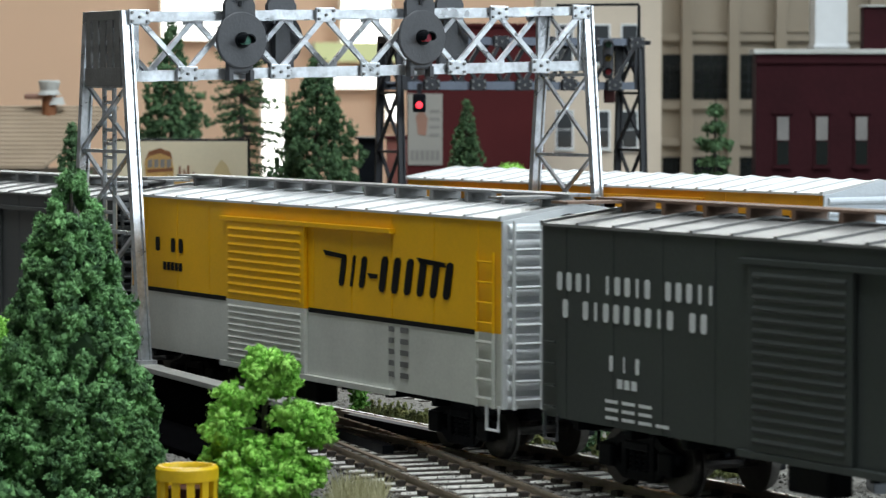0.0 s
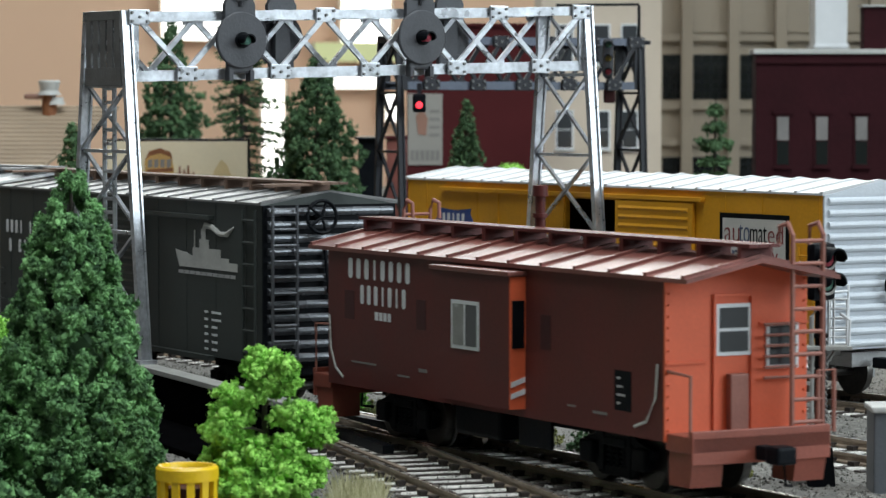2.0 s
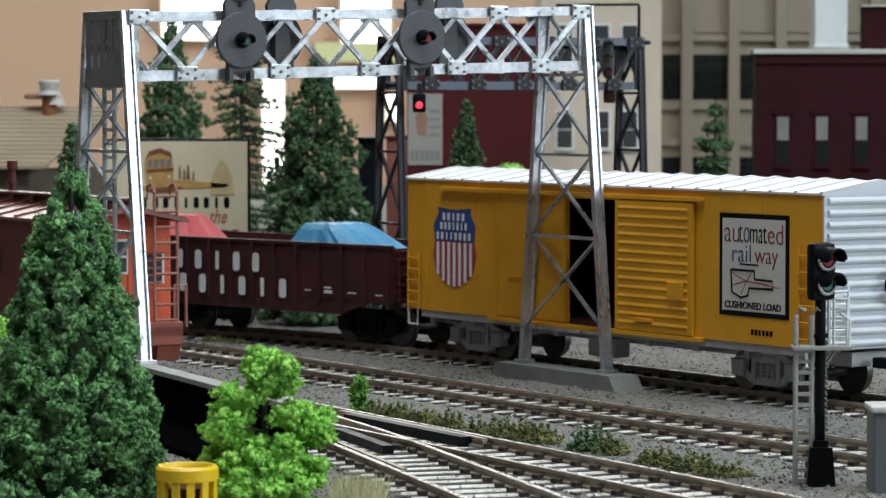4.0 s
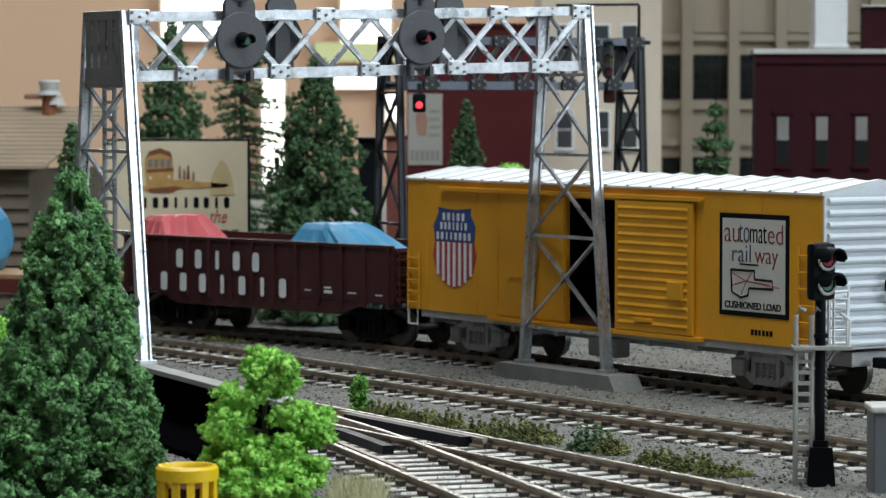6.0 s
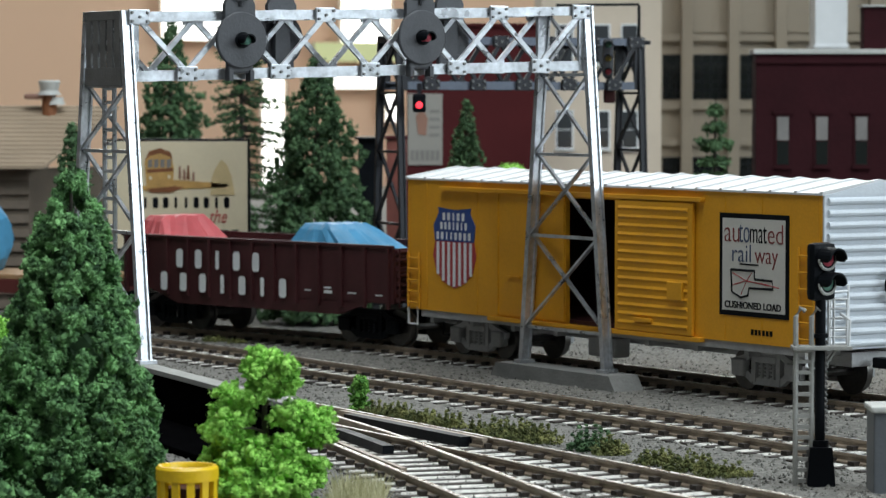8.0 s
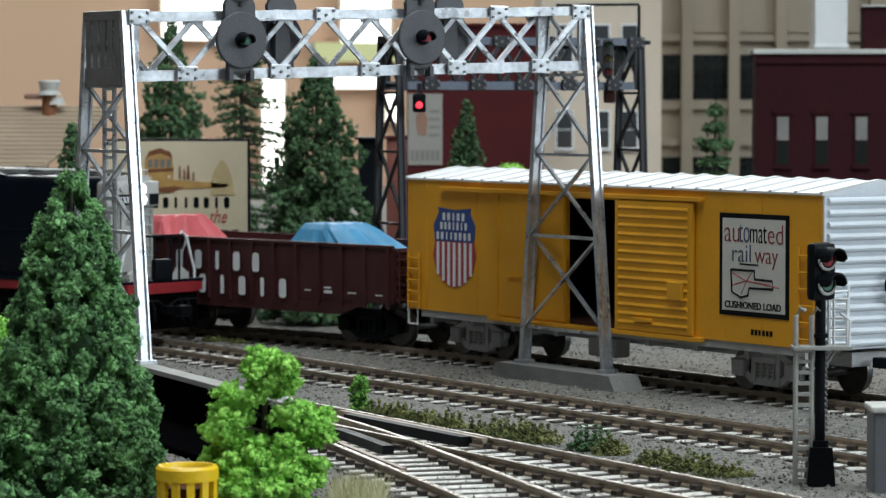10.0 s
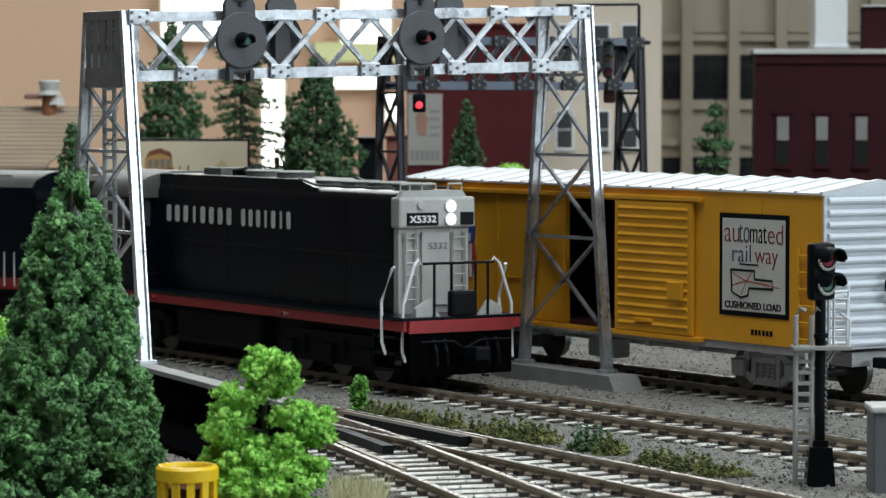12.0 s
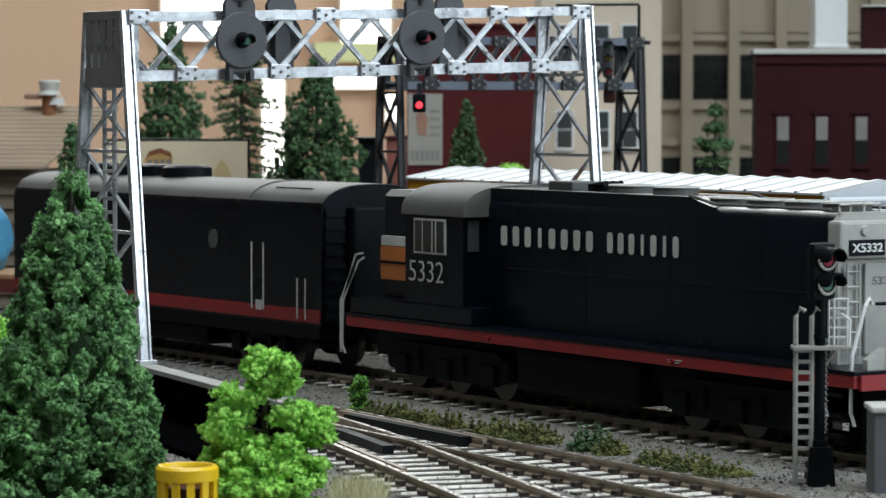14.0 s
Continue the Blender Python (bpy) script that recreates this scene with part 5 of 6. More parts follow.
def tracks():
    tie = tie_mesh()
    for l, s0, s1, w in ((LINE_D, -150, 58, 13.5), (LINE_N, -330, 200, 14.5), (LINE_L, -420, 200, 14.0), (LINE_U, -420, 110, 14.0)):
        bed = link("ballast_bed", sweep(l, s0, s1, 0, [(-w, GZ - .6), (w, GZ - .6), (w - 1, GZ + .22 + (l is LINE_D) * .03), (-w + 1, GZ + .22 + (l is LINE_D) * .03)], 3), M_LITBALLAST)
        tagged(bed, "crushed stone ballast between the ties, lightened for window light", "ballast", kind="structure")
    track(LINE_N, -640, 200, "near main track with weathered brown rails and dark ties", tie, far=-2240)
    track(LINE_L, -640, 200, "middle track with weathered brown rails and dark ties", tie, far=-2000)
    track(LINE_U, -620, 120, "far siding track under the standing cars", tie)
    d = track(LINE_D, -240, 50, "branch track leaving the turnout towards the front", tie, (-240, -150))
    # turnout: guard rails, throw bar and black frog housing
    for l, s0, s1, off in ((LINE_D, -128, -70, -6.6), (LINE_N, -170, -100, 6.6)):
        part("guard_rail", sweep(l, s0, s1, off, RAIL), M_RAIL, d)
    part("frog_strip", sweep(LINE_D, -150, -112, 1.7, [(-1.2, -2.4), (1.2, -2.4), (1.2, -.3), (-1.2, -.3)]), M_BLACK, d, "black switch machine strip beside the rail")
    part("frog_strip", sweep(LINE_N, -163, -109, 5.2, [(-1.7, -2.4), (1.7, -2.4), (1.7, -.1), (-1.7, -.1)]), M_BLACK, d, "black switch machine strip beside the rail")


# ---- signal bridge ----
def signal_bridge(m, L, D, spread, zt, zb, rise, zf_l, zf_r, metal, leg, label, discs, side=None, chords=None):
    br = thing("signal_bridge", m, label, "signal bridge", "signal bridges")
    zc = lambda s, z: z + rise * s / L
    w = leg
    for end, s, zf in (("l", w / 2, zf_l), ("r", L - w / 2, zf_r)):
        top = zc(s, zt)
        tw = thing_part("tower", br)
        for y0, y1 in ((0, -spread), (D, D + spread)):
            bm = bmesh.new()
            # H-shaped rolled leg
            a1, a2, f = w / 2, w * .30, .5
            prof = [(-a1, -a2), (-a1 + f, -a2), (-a1 + f, -.3), (a1 - f, -.3), (a1 - f, -a2), (a1, -a2), (a1, a2), (a1 - f, a2), (a1 - f, .3), (-a1 + f, .3), (-a1 + f, a2), (-a1, a2)]
            r0 = [bm.verts.new((s + u, y0 + v, top)) for u, v in prof]
            r1 = [bm.verts.new((s + u, y1 + v, zf)) for u, v in prof]
            for i in range(12):
                bm.faces.new((r0[i], r0[(i + 1) % 12], r1[(i + 1) % 12], r1[i]))
            bm.faces.new(r0)
            bm.faces.new(r1)
            part("leg", bm, metal, tw)
            part("foot_plate", B(s - w * .8, s + w * .8, y1 - w * .6, y1 + w * .6, zf - .2, zf + .7, .1), metal, tw)
        def yy(z, far):
            u = (top - z) / (top - zf)
            return (D + spread * u) if far else -spread * u
        levels = [top - 1.2, zc(s, zb) - 1, zf + (zb - zf) * .75, zf + (zb - zf) * .46, zf + (zb - zf) * .13]
        for i, z in enumerate(levels):
            bm = bmesh.new()
            bar(bm, (s, yy(z, 0), z), (s, yy(z, 1), z), .8, 1.1, (1, 0, 0))
            part("tower_strut", bm, metal, tw)
        for za, zb2 in zip(levels, levels[1:]):
            bm = bmesh.new()
            bar(bm, (s - .6, yy(za, 0), za), (s - .6, yy(zb2, 1), zb2), .7, .95, (1, 0, 0))
            bar(bm, (s + .6, yy(za, 1), za), (s + .6, yy(zb2, 0), zb2), .7, .95, (1, 0, 0))
            part("tower_brace", bm, metal, tw)
        if end == "l" and side:
            bm = bmesh.new()
            for o in (-2.6, 2.6):
                rod(bm, [(s + .4, D / 2 + o, top), (s + .4, D / 2 + o, zf + 2)], .55)
            for i in range(24):
                z = top - 2 - i * (top - zf - 4) / 24
                rod(bm, [(s + .4, D / 2 - 2.6, z), (s + .4, D / 2 + 2.6, z)], .48)
            part("ladder", bm, metal, br, "narrow ladder up the tower")
            # Plates on the unlit side: darker than the silver, shade in the colour.
            head = part("tower_head", B(s - w / 2, s + w / 2, 0, D, top - 2.2, top, .2), side, br, "plated head of the tower in shade-dark grey")
            part("plate", B(s - w / 2, s - w / 2 + .6, 0, D, top - 17.5, top - 13.2, .1), side, head)
            for k in range(5):
                a = D * (k + .5) / 5
                part("plate", B(s - w / 2, s - w / 2 + .6, a - 1.35, a + 1.15, top - 13.2, top - 2.2), side, head)
            part("plate", B(s - w / 2 + .7, s - w / 2 + 1.1, D * .1, D * .9, top - 9.4, top - 7.4), side, head)
        else:
            part("tower_head", B(s - w / 2, s + w / 2, 0, D, top - 2.2, top - .3, .2), metal, br)
    n = 10
    s0, s1 = w + 1.6, L - w - 1.0
    for y, ph in ((0, 0), (D, 0)):
        sgn = -1 if y == 0 else 1
        for za, zb2 in ((zt - 2.5, zt - .3), (zb, zb + 2.5)):
            bm = bmesh.new()
            bar(bm, (w * .9, y, zc(0, (za + zb2) / 2)), (L - w * .9, y, zc(L, (za + zb2) / 2)), zb2 - za, .8, (0, 1, 0))
            for q in (za + .3, zb2 - .3):
                bar(bm, (w * .9, y + sgn * -.7, zc(0, q)), (L - w * .9, y + sgn * -.7, zc(L, q)), .6, 1.6, (0, 1, 0))
            part("chord", bm, chords or metal, br)
        for s in (s0 - .8, s1 + .8):
            part("end_post", bar(bmesh.new(), (s, y, zc(s, zb)), (s, y, zc(s, zt)), 2.0, 1.0, (0, 1, 0)), metal, br)
        for i in range(n):
            a, b = s0 + (s1 - s0) * i / n, s0 + (s1 - s0) * (i + 1) / n
            up = (i + ph) % 2 == 0
            za, zb2 = (zt - 2, zb + 2) if up else (zb + 2, zt - 2)
            part("diagonal", bar(bmesh.new(), (a, y + sgn * .5, zc(a, za)), (b, y + sgn * .5, zc(b, zb2)), 1.2, .9, (0, 1, 0)), metal, br)
        for i in range(n + 1):
            a = s0 + (s1 - s0) * i / n
            zg = zt - 1.6 if (i + ph) % 2 == 0 else zb + 1.5
            gs = part("gusset", B(a - 2.7, a + 2.7, y + sgn * 1.0 - .35, y + sgn * 1.0 + .35, zc(a, zg) - 1.75, zc(a, zg) + 1.75, .15), metal, br)
            for dx, dz in ((-2.0, -1.0), (2.0, -1.0), (-2.0, 1.0), (2.0, 1.0), (0, 0)):
                part("bolt", rod(bmesh.new(), [(a + dx, y + sgn * 1.2, zc(a, zg) + dz), (a + dx, y + sgn * 1.85, zc(a, zg) + dz)], [.42, .34], 6), M_GREYSTEEL, gs, "dark bolt head")
    for i in range(n + 1):
        a = s0 + (s1 - s0) * i / n
        for z in (zt - 1.5, zb + 1.2):
            part("cross_strut", bar(bmesh.new(), (a, .4, zc(a, z)), (a, D - .4, zc(a, z)), .8, .8), metal, br)
    for s, z, y, lens in discs:
        d = -1 if y <= 0 else 1
        head = thing_part("signal_head", br)
        bm = bmesh.new()
        rod(bm, [(s, y, z), (s, y + d * .6, z), (s, y + d * .8, z)], [6.7, 6.7, 6.4], 48)
        part("disc", bm, M_GREYBLACK, head, "dark grey round target disc")
        bm = bmesh.new()
        visor(bm, (s, y + d * .6, z), 1.55, 4.2, .3, -.5, math.pi + .5, d)
        rod(bm, [(s, y + d * .7, z), (s, y + d * 1.3, z)], 1.9, 20)
        part("hood", bm, M_BLACK, head)
        bm = bmesh.new()
        rod(bm, [(s, y + d * 1.2, z), (s, y + d * 3.2, z), (s, y + d * 3.6, z)], [1.15, 1.15, .6], 16)
        part("lens", bm, lens, head, "small coloured lens")
        bm = bmesh.new()
        prism(bm, [(s - 4.0, z + 4), (s - 4.0, z + 8.4), (s - 2.9, z + 10.4), (s - 1.2, z + 11.4), (s + 1.2, z + 11.4), (s + 2.9, z + 10.4), (s + 4.0, z + 8.4), (s + 4.0, z + 4)], "y", min(y - d * 1.6, y - d * .1), max(y - d * 1.6, y - d * .1))
        box(bm, s - 3.4, s + 3.4, y - d * 1.6, y + d * .1, z - 7.8, z - 4.5, .5)
        for o in (-2.8, 2.8):
            box(bm, s + o - .6, s + o + .6, y - d * 1.8, y + d * .6, z - 9.6, z - 7, .2)
        rod(bm, [(s, y, z + 8), (s, y, z + 11)], .6)
        rod(bm, [(s - 1.5, y + d * .6, z + 9.4), (s + 1.5, y + d * .6, z + 9.4)], .35)
        box(bm, s - 2.0, s + 2.0, min(y - d * 1.8, y), max(y - d * 1.8, y), z - 5, z + 5)
        part("bracket", bm, M_GREYBLACK, head)
    return br


def thing_part(name, parent):
    """A small hub mesh that carries the pieces of one part."""
    ob = new(name)
    ob.empty_display_size = 0.002
    ob.parent = parent
    return ob


M_GREYBLACK = mat("signal_grey", (0.052, 0.054, 0.063), 0.5, 0, 0.2, 150, 0.15)
M_STRAWLENS = mat("amber_lens", (0.30, 0.22, 0.05), 0.2, 0, 0.2, 90, 0)
M_DARKSTEEL = mat("dark_steel", (0.014, 0.015, 0.020), 0.5, 0.3, 0.3, 150)


def bridges():
    signal_bridge(mm(-74.7, 714.4, 0, 0, 0, 32.4), 133.1, 18.7, 9.4, 91.0, 74.5, 3.28, 9.8, 1.5 - 0.0, M_SILVER, 2.8,
                  "silver lattice signal bridge with two round signal heads spanning the tracks",
                  ((30.1, 84.4, -3.0, M_GREENLENS), (80.2, 85.6, -3.0, M_LENSRED), (54.0, 85.2, 21.0, M_GREENLENS), (103.0, 86.4, 21.0, M_LENSRED)), M_GREYSTEEL)
    signal_bridge(mm(-14.5, 940, 0, 0, 0, 25.0), 86, 13, 5, 90.0, 73.5, 0, GZ, GZ, M_DARKSTEEL, 2.2,
                  "dark weathered signal bridge behind the standing boxcar", (), None, M_BLUESTEEL)
    # red lamp hanging from the dark bridge
    lamp = thing("signal_lamp", mm(-7.2, 936, 68.8), "small black hanging signal lamp glowing red", "signal")
    part("housing", B(-2.0, 2.0, -1.5, 2.0, -2.2, 3.4, .7), M_BLACK, lamp)
    part("hanger", B(-.7, .7, -.4, .6, 3.2, 6.5), M_DARKSTEEL, lamp)
    bm = bmesh.new()
    rod(bm, [(0, -1.6, 0), (0, -2.4, 0)], [1.05, .8], 16)
    part("lens", bm, M_REDLAMP, lamp, "glowing red lens")
    lamp2 = thing("signal_lamp", mm(52.6, 975, 72), "small dark red hanging signal lamp, unlit", "signal")
    part("housing", B(-1.8, 1.8, -1.5, 2.0, -2.6, 2.6, .6), M_GONDOLA, lamp2)
    for px, zz in ((51.6, 84),):
        h3 = thing("signal_lamp", mm(px, 965, zz), "dark three-lamp colour signal on the dark bridge, unlit", "signal")
        part("backplate", B(-1.7, 1.7, -1, .4, -6.6, 5.4, 1.0), M_GREYBLACK, h3)
        for z, mt in ((3.6, M_GREENLENS), (-.6, M_STRAWLENS), (-4.8, M_LENSRED)):
            part("lens", rod(bmesh.new(), [(0, -1.0, z), (0, -1.6, z)], [1.0, .7], 14), mt, h3, "dull coloured lens")
            part("visor", visor(bmesh.new(), (0, -1.0, z), 1.3, 2.2), M_BLACK, h3)
        part("bracket", B(-.8, .8, .4, 6, -7, -5.5), M_DARKSTEEL, h3)
    rail = thing("signal_platform", mm(58, 985, 90), "black railed maintenance platform on the dark signal bridge", "platform")
    bm = bmesh.new()
    for x in (-11, 4.5):
        rod(bm, [(x, 0, -1), (x, 0, 10.5)], .55)
    rod(bm, [(-22, 0, 10.5), (4.5, 0, 10.8)], .5)
    part("railing", bm, M_BLACK, rail)
    part("deck", B(-20, 8, -4, 8, -2, -.8, .2), M_DARKSTEEL, rail)
    # footings
    f = link("concrete_footing", prism(bmesh.new(), [(-29.5, GZ - 1), (-26, 1.3), (25, 1.3), (28.5, GZ - 1)], "x", -4.5, 4.5), M_CONCRETE)
    f.matrix_world = mm(-74.7 + 131.3 * .8443 - 9.3 * .5358, 714.4 + 131.3 * .5358 + 9.3 * .8443, 0, 0, 0, 32.4)
    tagged(f, "grey concrete footing under the bridge tower", "footing")
    # retaining wall with a pale cap carrying the other tower
    a, b = Vector((-92, 757, 0)), Vector((-30, 612, 0))
    d = (b - a).normalized()
    ang = math.degrees(math.atan2(d.y, d.x))
    w = thing("retaining_wall", mm(a.x, a.y, 0, 0, 0, ang), "dark retaining wall, shade in its black, with a pale concrete cap", "wall")
    ln = (b - a).length
    # Wall face and an added slab at its foot, coloured black for shade.
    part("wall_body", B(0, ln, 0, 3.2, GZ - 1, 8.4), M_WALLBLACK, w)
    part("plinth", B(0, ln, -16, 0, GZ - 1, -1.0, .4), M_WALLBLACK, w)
    part("cap", B(-.3, ln + .3, -.5, 4.2, 8.4, 9.6, .2), M_CAPDULL, w, "pale grey concrete cap")


# ---- plants ----
ICO = None


def foliage(name, centres, radii, material, parent, flakes=10, seed=1, flat=1.0, leaf=0.55):
    """Foam-like clumps with loose flakes round each."""
    global ICO
    if ICO is None:
        bm = bmesh.new()
        bmesh.ops.create_icosphere(bm, subdivisions=1, radius=1)
        ICO = (np.array([v.co[:] for v in bm.verts]), [tuple(v.index for v in f.verts) for f in bm.faces])
        bm.free()
    rng = np.random.default_rng(seed)
    c, r = np.array(centres, float), np.array(radii, float)
    n, k = len(c), len(ICO[0])
    pts = ICO[0][None] * (0.55 + 0.8 * rng.random((n, k, 1))) * r[:, None, None] * np.array([1, 1, flat]) + c[:, None]
    verts = [pts.reshape(-1, 3)]
    faces = [tuple(i * k + q for q in f) for i in range(n) for f in ICO[1]]
    if flakes:
        d = rng.normal(size=(n, flakes, 3))
        d /= np.linalg.norm(d, axis=2, keepdims=True)
        p = c[:, None] + d * r[:, None, None] * (0.9 + 0.45 * rng.random((n, flakes, 1)))
        t = p[:, :, None] + rng.normal(size=(n, flakes, 3, 3)) * r[:, None, None, None] * leaf
        verts.append(t.reshape(-1, 3))
        o = n * k
        faces += [(o + 3 * i, o + 3 * i + 1, o + 3 * i + 2) for i in range(n * flakes)]
    me = bpy.data.meshes.new(name)
    me.from_pydata((np.concatenate(verts) * S).tolist(), [], faces)
    me.materials.append(material)
    ob = new(name, me)
    ob.parent = parent
    return ob


def trunk(parent, h, r, limbs=0, spread=8.0, seed=1):
    rng = np.random.default_rng(seed)
    bm = bmesh.new()
    rod(bm, [(0, 0, -1), (.2, 0, h * .3), (-.2, .1, h * .7), (0, 0, h)], [r, r * .8, r * .5, r * .15], 9)
    for i in range(limbs):
        z = h * (.15 + .75 * (i + .5) / limbs)
        a = rng.random() * 6.28
        q = spread * (1 - z / h) + 1.5
        rod(bm, [(0, 0, z), (q * .5 * math.cos(a), q * .5 * math.sin(a), z + 1), (q * math.cos(a), q * math.sin(a), z + 1.2)], [r * .35, r * .22, r * .08], 5)
    part("trunk", bm, M_BARK, parent)


def conifer(x, y, h, rad, label, material, seed, n=1500, clump=1.1, bulge=1.6, lean=0.0, leaf=.5):
    t = thing("conifer_tree", mm(x, y, GZ), label, "tree", "trees")
    trunk(t, h * .96, rad * .09, 24, rad * .8, seed)
    rng = np.random.default_rng(seed)
    u = 1 - rng.random(n) ** .62
    u = np.clip(u, 0, .985)
    ang = rng.random(n) * 2 * math.pi
    env = rad * (1 - u ** bulge) ** .9 * (0.82 + 0.2 * np.sin(ang * 3 + u * 21) + 0.22 * np.sin(ang * 5 - u * 40)) + .6
    q = env * (0.45 + 0.6 * rng.random(n) ** .5)
    c = np.stack([np.cos(ang) * q + lean * u, np.sin(ang) * q, h * .02 + u * h * .98], 1)
    foliage("crown", c, clump * (.6 + .7 * rng.random(n)) * (1.05 - .4 * u), material, t, 12, seed, 1.0, leaf)
    return t


def foam_spruce(x, y, h, rad, label, material, seed, clumps=620, bits=34):
    """A dense cone of cottony clumps, each of many small bits."""
    t = thing("conifer_tree", mm(x, y, GZ), label, "tree", "trees")
    trunk(t, h * .96, rad * .09, 24, rad * .7, seed)
    rng = np.random.default_rng(seed)
    u = np.clip(1 - rng.random(clumps) ** .60, 0, .985)
    ang = rng.random(clumps) * 2 * math.pi
    q = rad * (1 - u) ** .62 * (.94 + .06 * np.sin(ang * 4 + u * 25)) * (.66 + .32 * rng.random(clumps) ** .5)
    c = np.stack([np.cos(ang) * q, np.sin(ang) * q, h * .01 + u * h * .97], 1)
    r = (1.35 + 1.25 * rng.random(clumps)) * (1.08 - .5 * u)
    d = rng.normal(size=(clumps, bits, 3))
    d /= np.linalg.norm(d, axis=2, keepdims=True)
    p = c[:, None] + d * r[:, None, None] * (.45 + .6 * rng.random((clumps, bits, 1))) * np.array([.9, .9, 1.2])
    foliage("crown", p.reshape(-1, 3), .32 + .34 * rng.random(clumps * bits), material, t, 6, seed, 1.0, .6)
    # Added darker core: its colour is the shade in gaps between clumps.
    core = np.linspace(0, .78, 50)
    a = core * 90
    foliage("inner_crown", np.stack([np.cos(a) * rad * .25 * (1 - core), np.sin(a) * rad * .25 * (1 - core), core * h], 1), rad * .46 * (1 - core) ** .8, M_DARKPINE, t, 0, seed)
    return t


def layered_pine(x, y, h, rad, label, material, seed, tiers=9, power=.75, clump=.9):
    t = thing("pine_tree", mm(x, y, GZ), label, "tree", "trees")
    trunk(t, h * .98, max(.7, rad * .07), 0, rad, seed)
    rng = np.random.default_rng(seed)
    cs, rs = [], []
    bm = bmesh.new()
    for i in range(tiers):
        u = (i + .3) / tiers
        for k in range(7):
            a = rng.random() * 6.28
            q = rad * (1 - u) ** power * (.55 + .55 * rng.random())
            z = h * (.12 + .86 * u) + rng.normal() * .5
            rod(bm, [(0, 0, z), (q * math.cos(a), q * math.sin(a), z - .15 * q)], [.3, .12], 4)
            for s in np.linspace(.3, 1, 5):
                for _ in range(2):
                    cs.append((q * s * math.cos(a) + rng.normal() * .5, q * s * math.sin(a) + rng.normal() * .5, z - .15 * q * s + rng.normal() * .35))
                    rs.append(clump * (.5 + .6 * rng.random()))
    tagged(part("branchwork", bm, M_BARK, t), kind="stuff")
    foliage("crown", cs, rs, material, t, 9, seed, .55)
    return t


def plants():
    foam_spruce(-67.6, 560, 60.6, 18.6, "large dark green foam spruce in front of the retaining wall", M_PINE, 3)
    conifer(-88.5, 545, 24, 11, "dark green foam spruce beside the larger one", M_PINE, 5, 1200, 1.1, 1.5)
    # lime tree with a bare fork
    t = thing("small_tree", mm(-31.2, 540, GZ), "bright lime-green foam tree with a forked dark trunk", "tree", "trees")
    trunk(t, 25, 1.1, 8, 9, 4)
    rng = np.random.default_rng(11)
    cs, rs = [], []
    lobes = ((0.3, 0, 26.0, 4.9, 2.6, 16), (1.6, 0, 22.6, 5.0, 1.6, 8), (-4.6, -1, 20.6, 3.6, 1.6, 6), (-6.6, -1, 15.4, 4.6, 3.0, 15), (6.6, 0, 17.6, 4.4, 2.2, 12), (8.4, 0, 13.6, 3.4, 2.4, 9),
             (-3.2, 0, 12.2, 4.2, 2.6, 12), (3.0, -2, 11.5, 4.0, 2.0, 10), (0, -3, 4.5, 8.4, 2.6, 20), (-2.0, -2, 8.2, 7.2, 3.4, 22), (5.0, -1, 7.6, 6.2, 3.2, 16), (-7.6, 0, 9.4, 4.2, 3.0, 12), (0, 2, 1.5, 9.5, 3.4, 24))
    for bx, by, bz, br, bh, m in lobes:
        for _ in range(int(m * 1.45)):
            o = rng.normal(size=3)
            o /= np.linalg.norm(o)
            q = .45 + .6 * rng.random()
            cx, cy, cz, r = bx + o[0] * br * q, by + o[1] * br * q, bz + o[2] * bh * q, 1.25 + 1.15 * rng.random()
            for _ in range(30):
                d = rng.normal(size=3)
                d /= np.linalg.norm(d)
                w = r * (.3 + .75 * rng.random())
                cs.append((cx + d[0] * w, cy + d[1] * w, cz + d[2] * w * .8))
                rs.append(.34 + .36 * rng.random())
    foliage("crown", cs, rs, M_LIME, t, 9, 12, 1.0, .5)
    k = 1 / 5454.0
    def at(px, Y):
        return (px - 784) * Y * k
    def zat(py, Y):
        return 70.2 + (178 - py) * Y * k
    conifer(at(304, 1120), 1120, zat(32, 1120) - GZ, 18.5, "tall dark green spruce behind the billboard", M_DARKPINE, 21, 3200, 1.1, 1.7)
    conifer(at(562, 1000), 1000, zat(95, 1000) - GZ, 17.2, "tall broad dark green spruce behind the gondola", M_DARKPINE, 22, 4200, 1.05, 2.5)
    layered_pine(at(428, 1060), 1060, zat(-25, 1060) - GZ, 19, "thin dark bottle-brush pine with bare branches", M_DARKPINE, 23, 44, clump=.66, power=.45)
    conifer(at(826, 1010), 1010, zat(174, 1010) - GZ, 15.5, "small dark fir behind the yellow boxcar", M_DARKPINE, 24, 2600, .8, 1.0)
    layered_pine(at(1266, 1020), 1020, zat(168, 1020) - GZ, 17.0, "small open-branched pine behind the yellow boxcar", M_DARKPINE, 25, 12, clump=1.15)
    conifer(at(128, 940), 940, zat(212, 940) - GZ, 11, "small dark green spruce beside the shed", M_DARKPINE, 26, 1500, 1.0, 1.3)
    b = thing("shrub", mm(at(905, 960), 960, 44), "small lime-green treetop behind the yellow boxcar", "shrub", "shrubs")
    b.location.z = GZ * S
    trunk(b, 50, .8, 4, 4, 8)
    rng = np.random.default_rng(31)
    d = rng.normal(size=(160, 3))
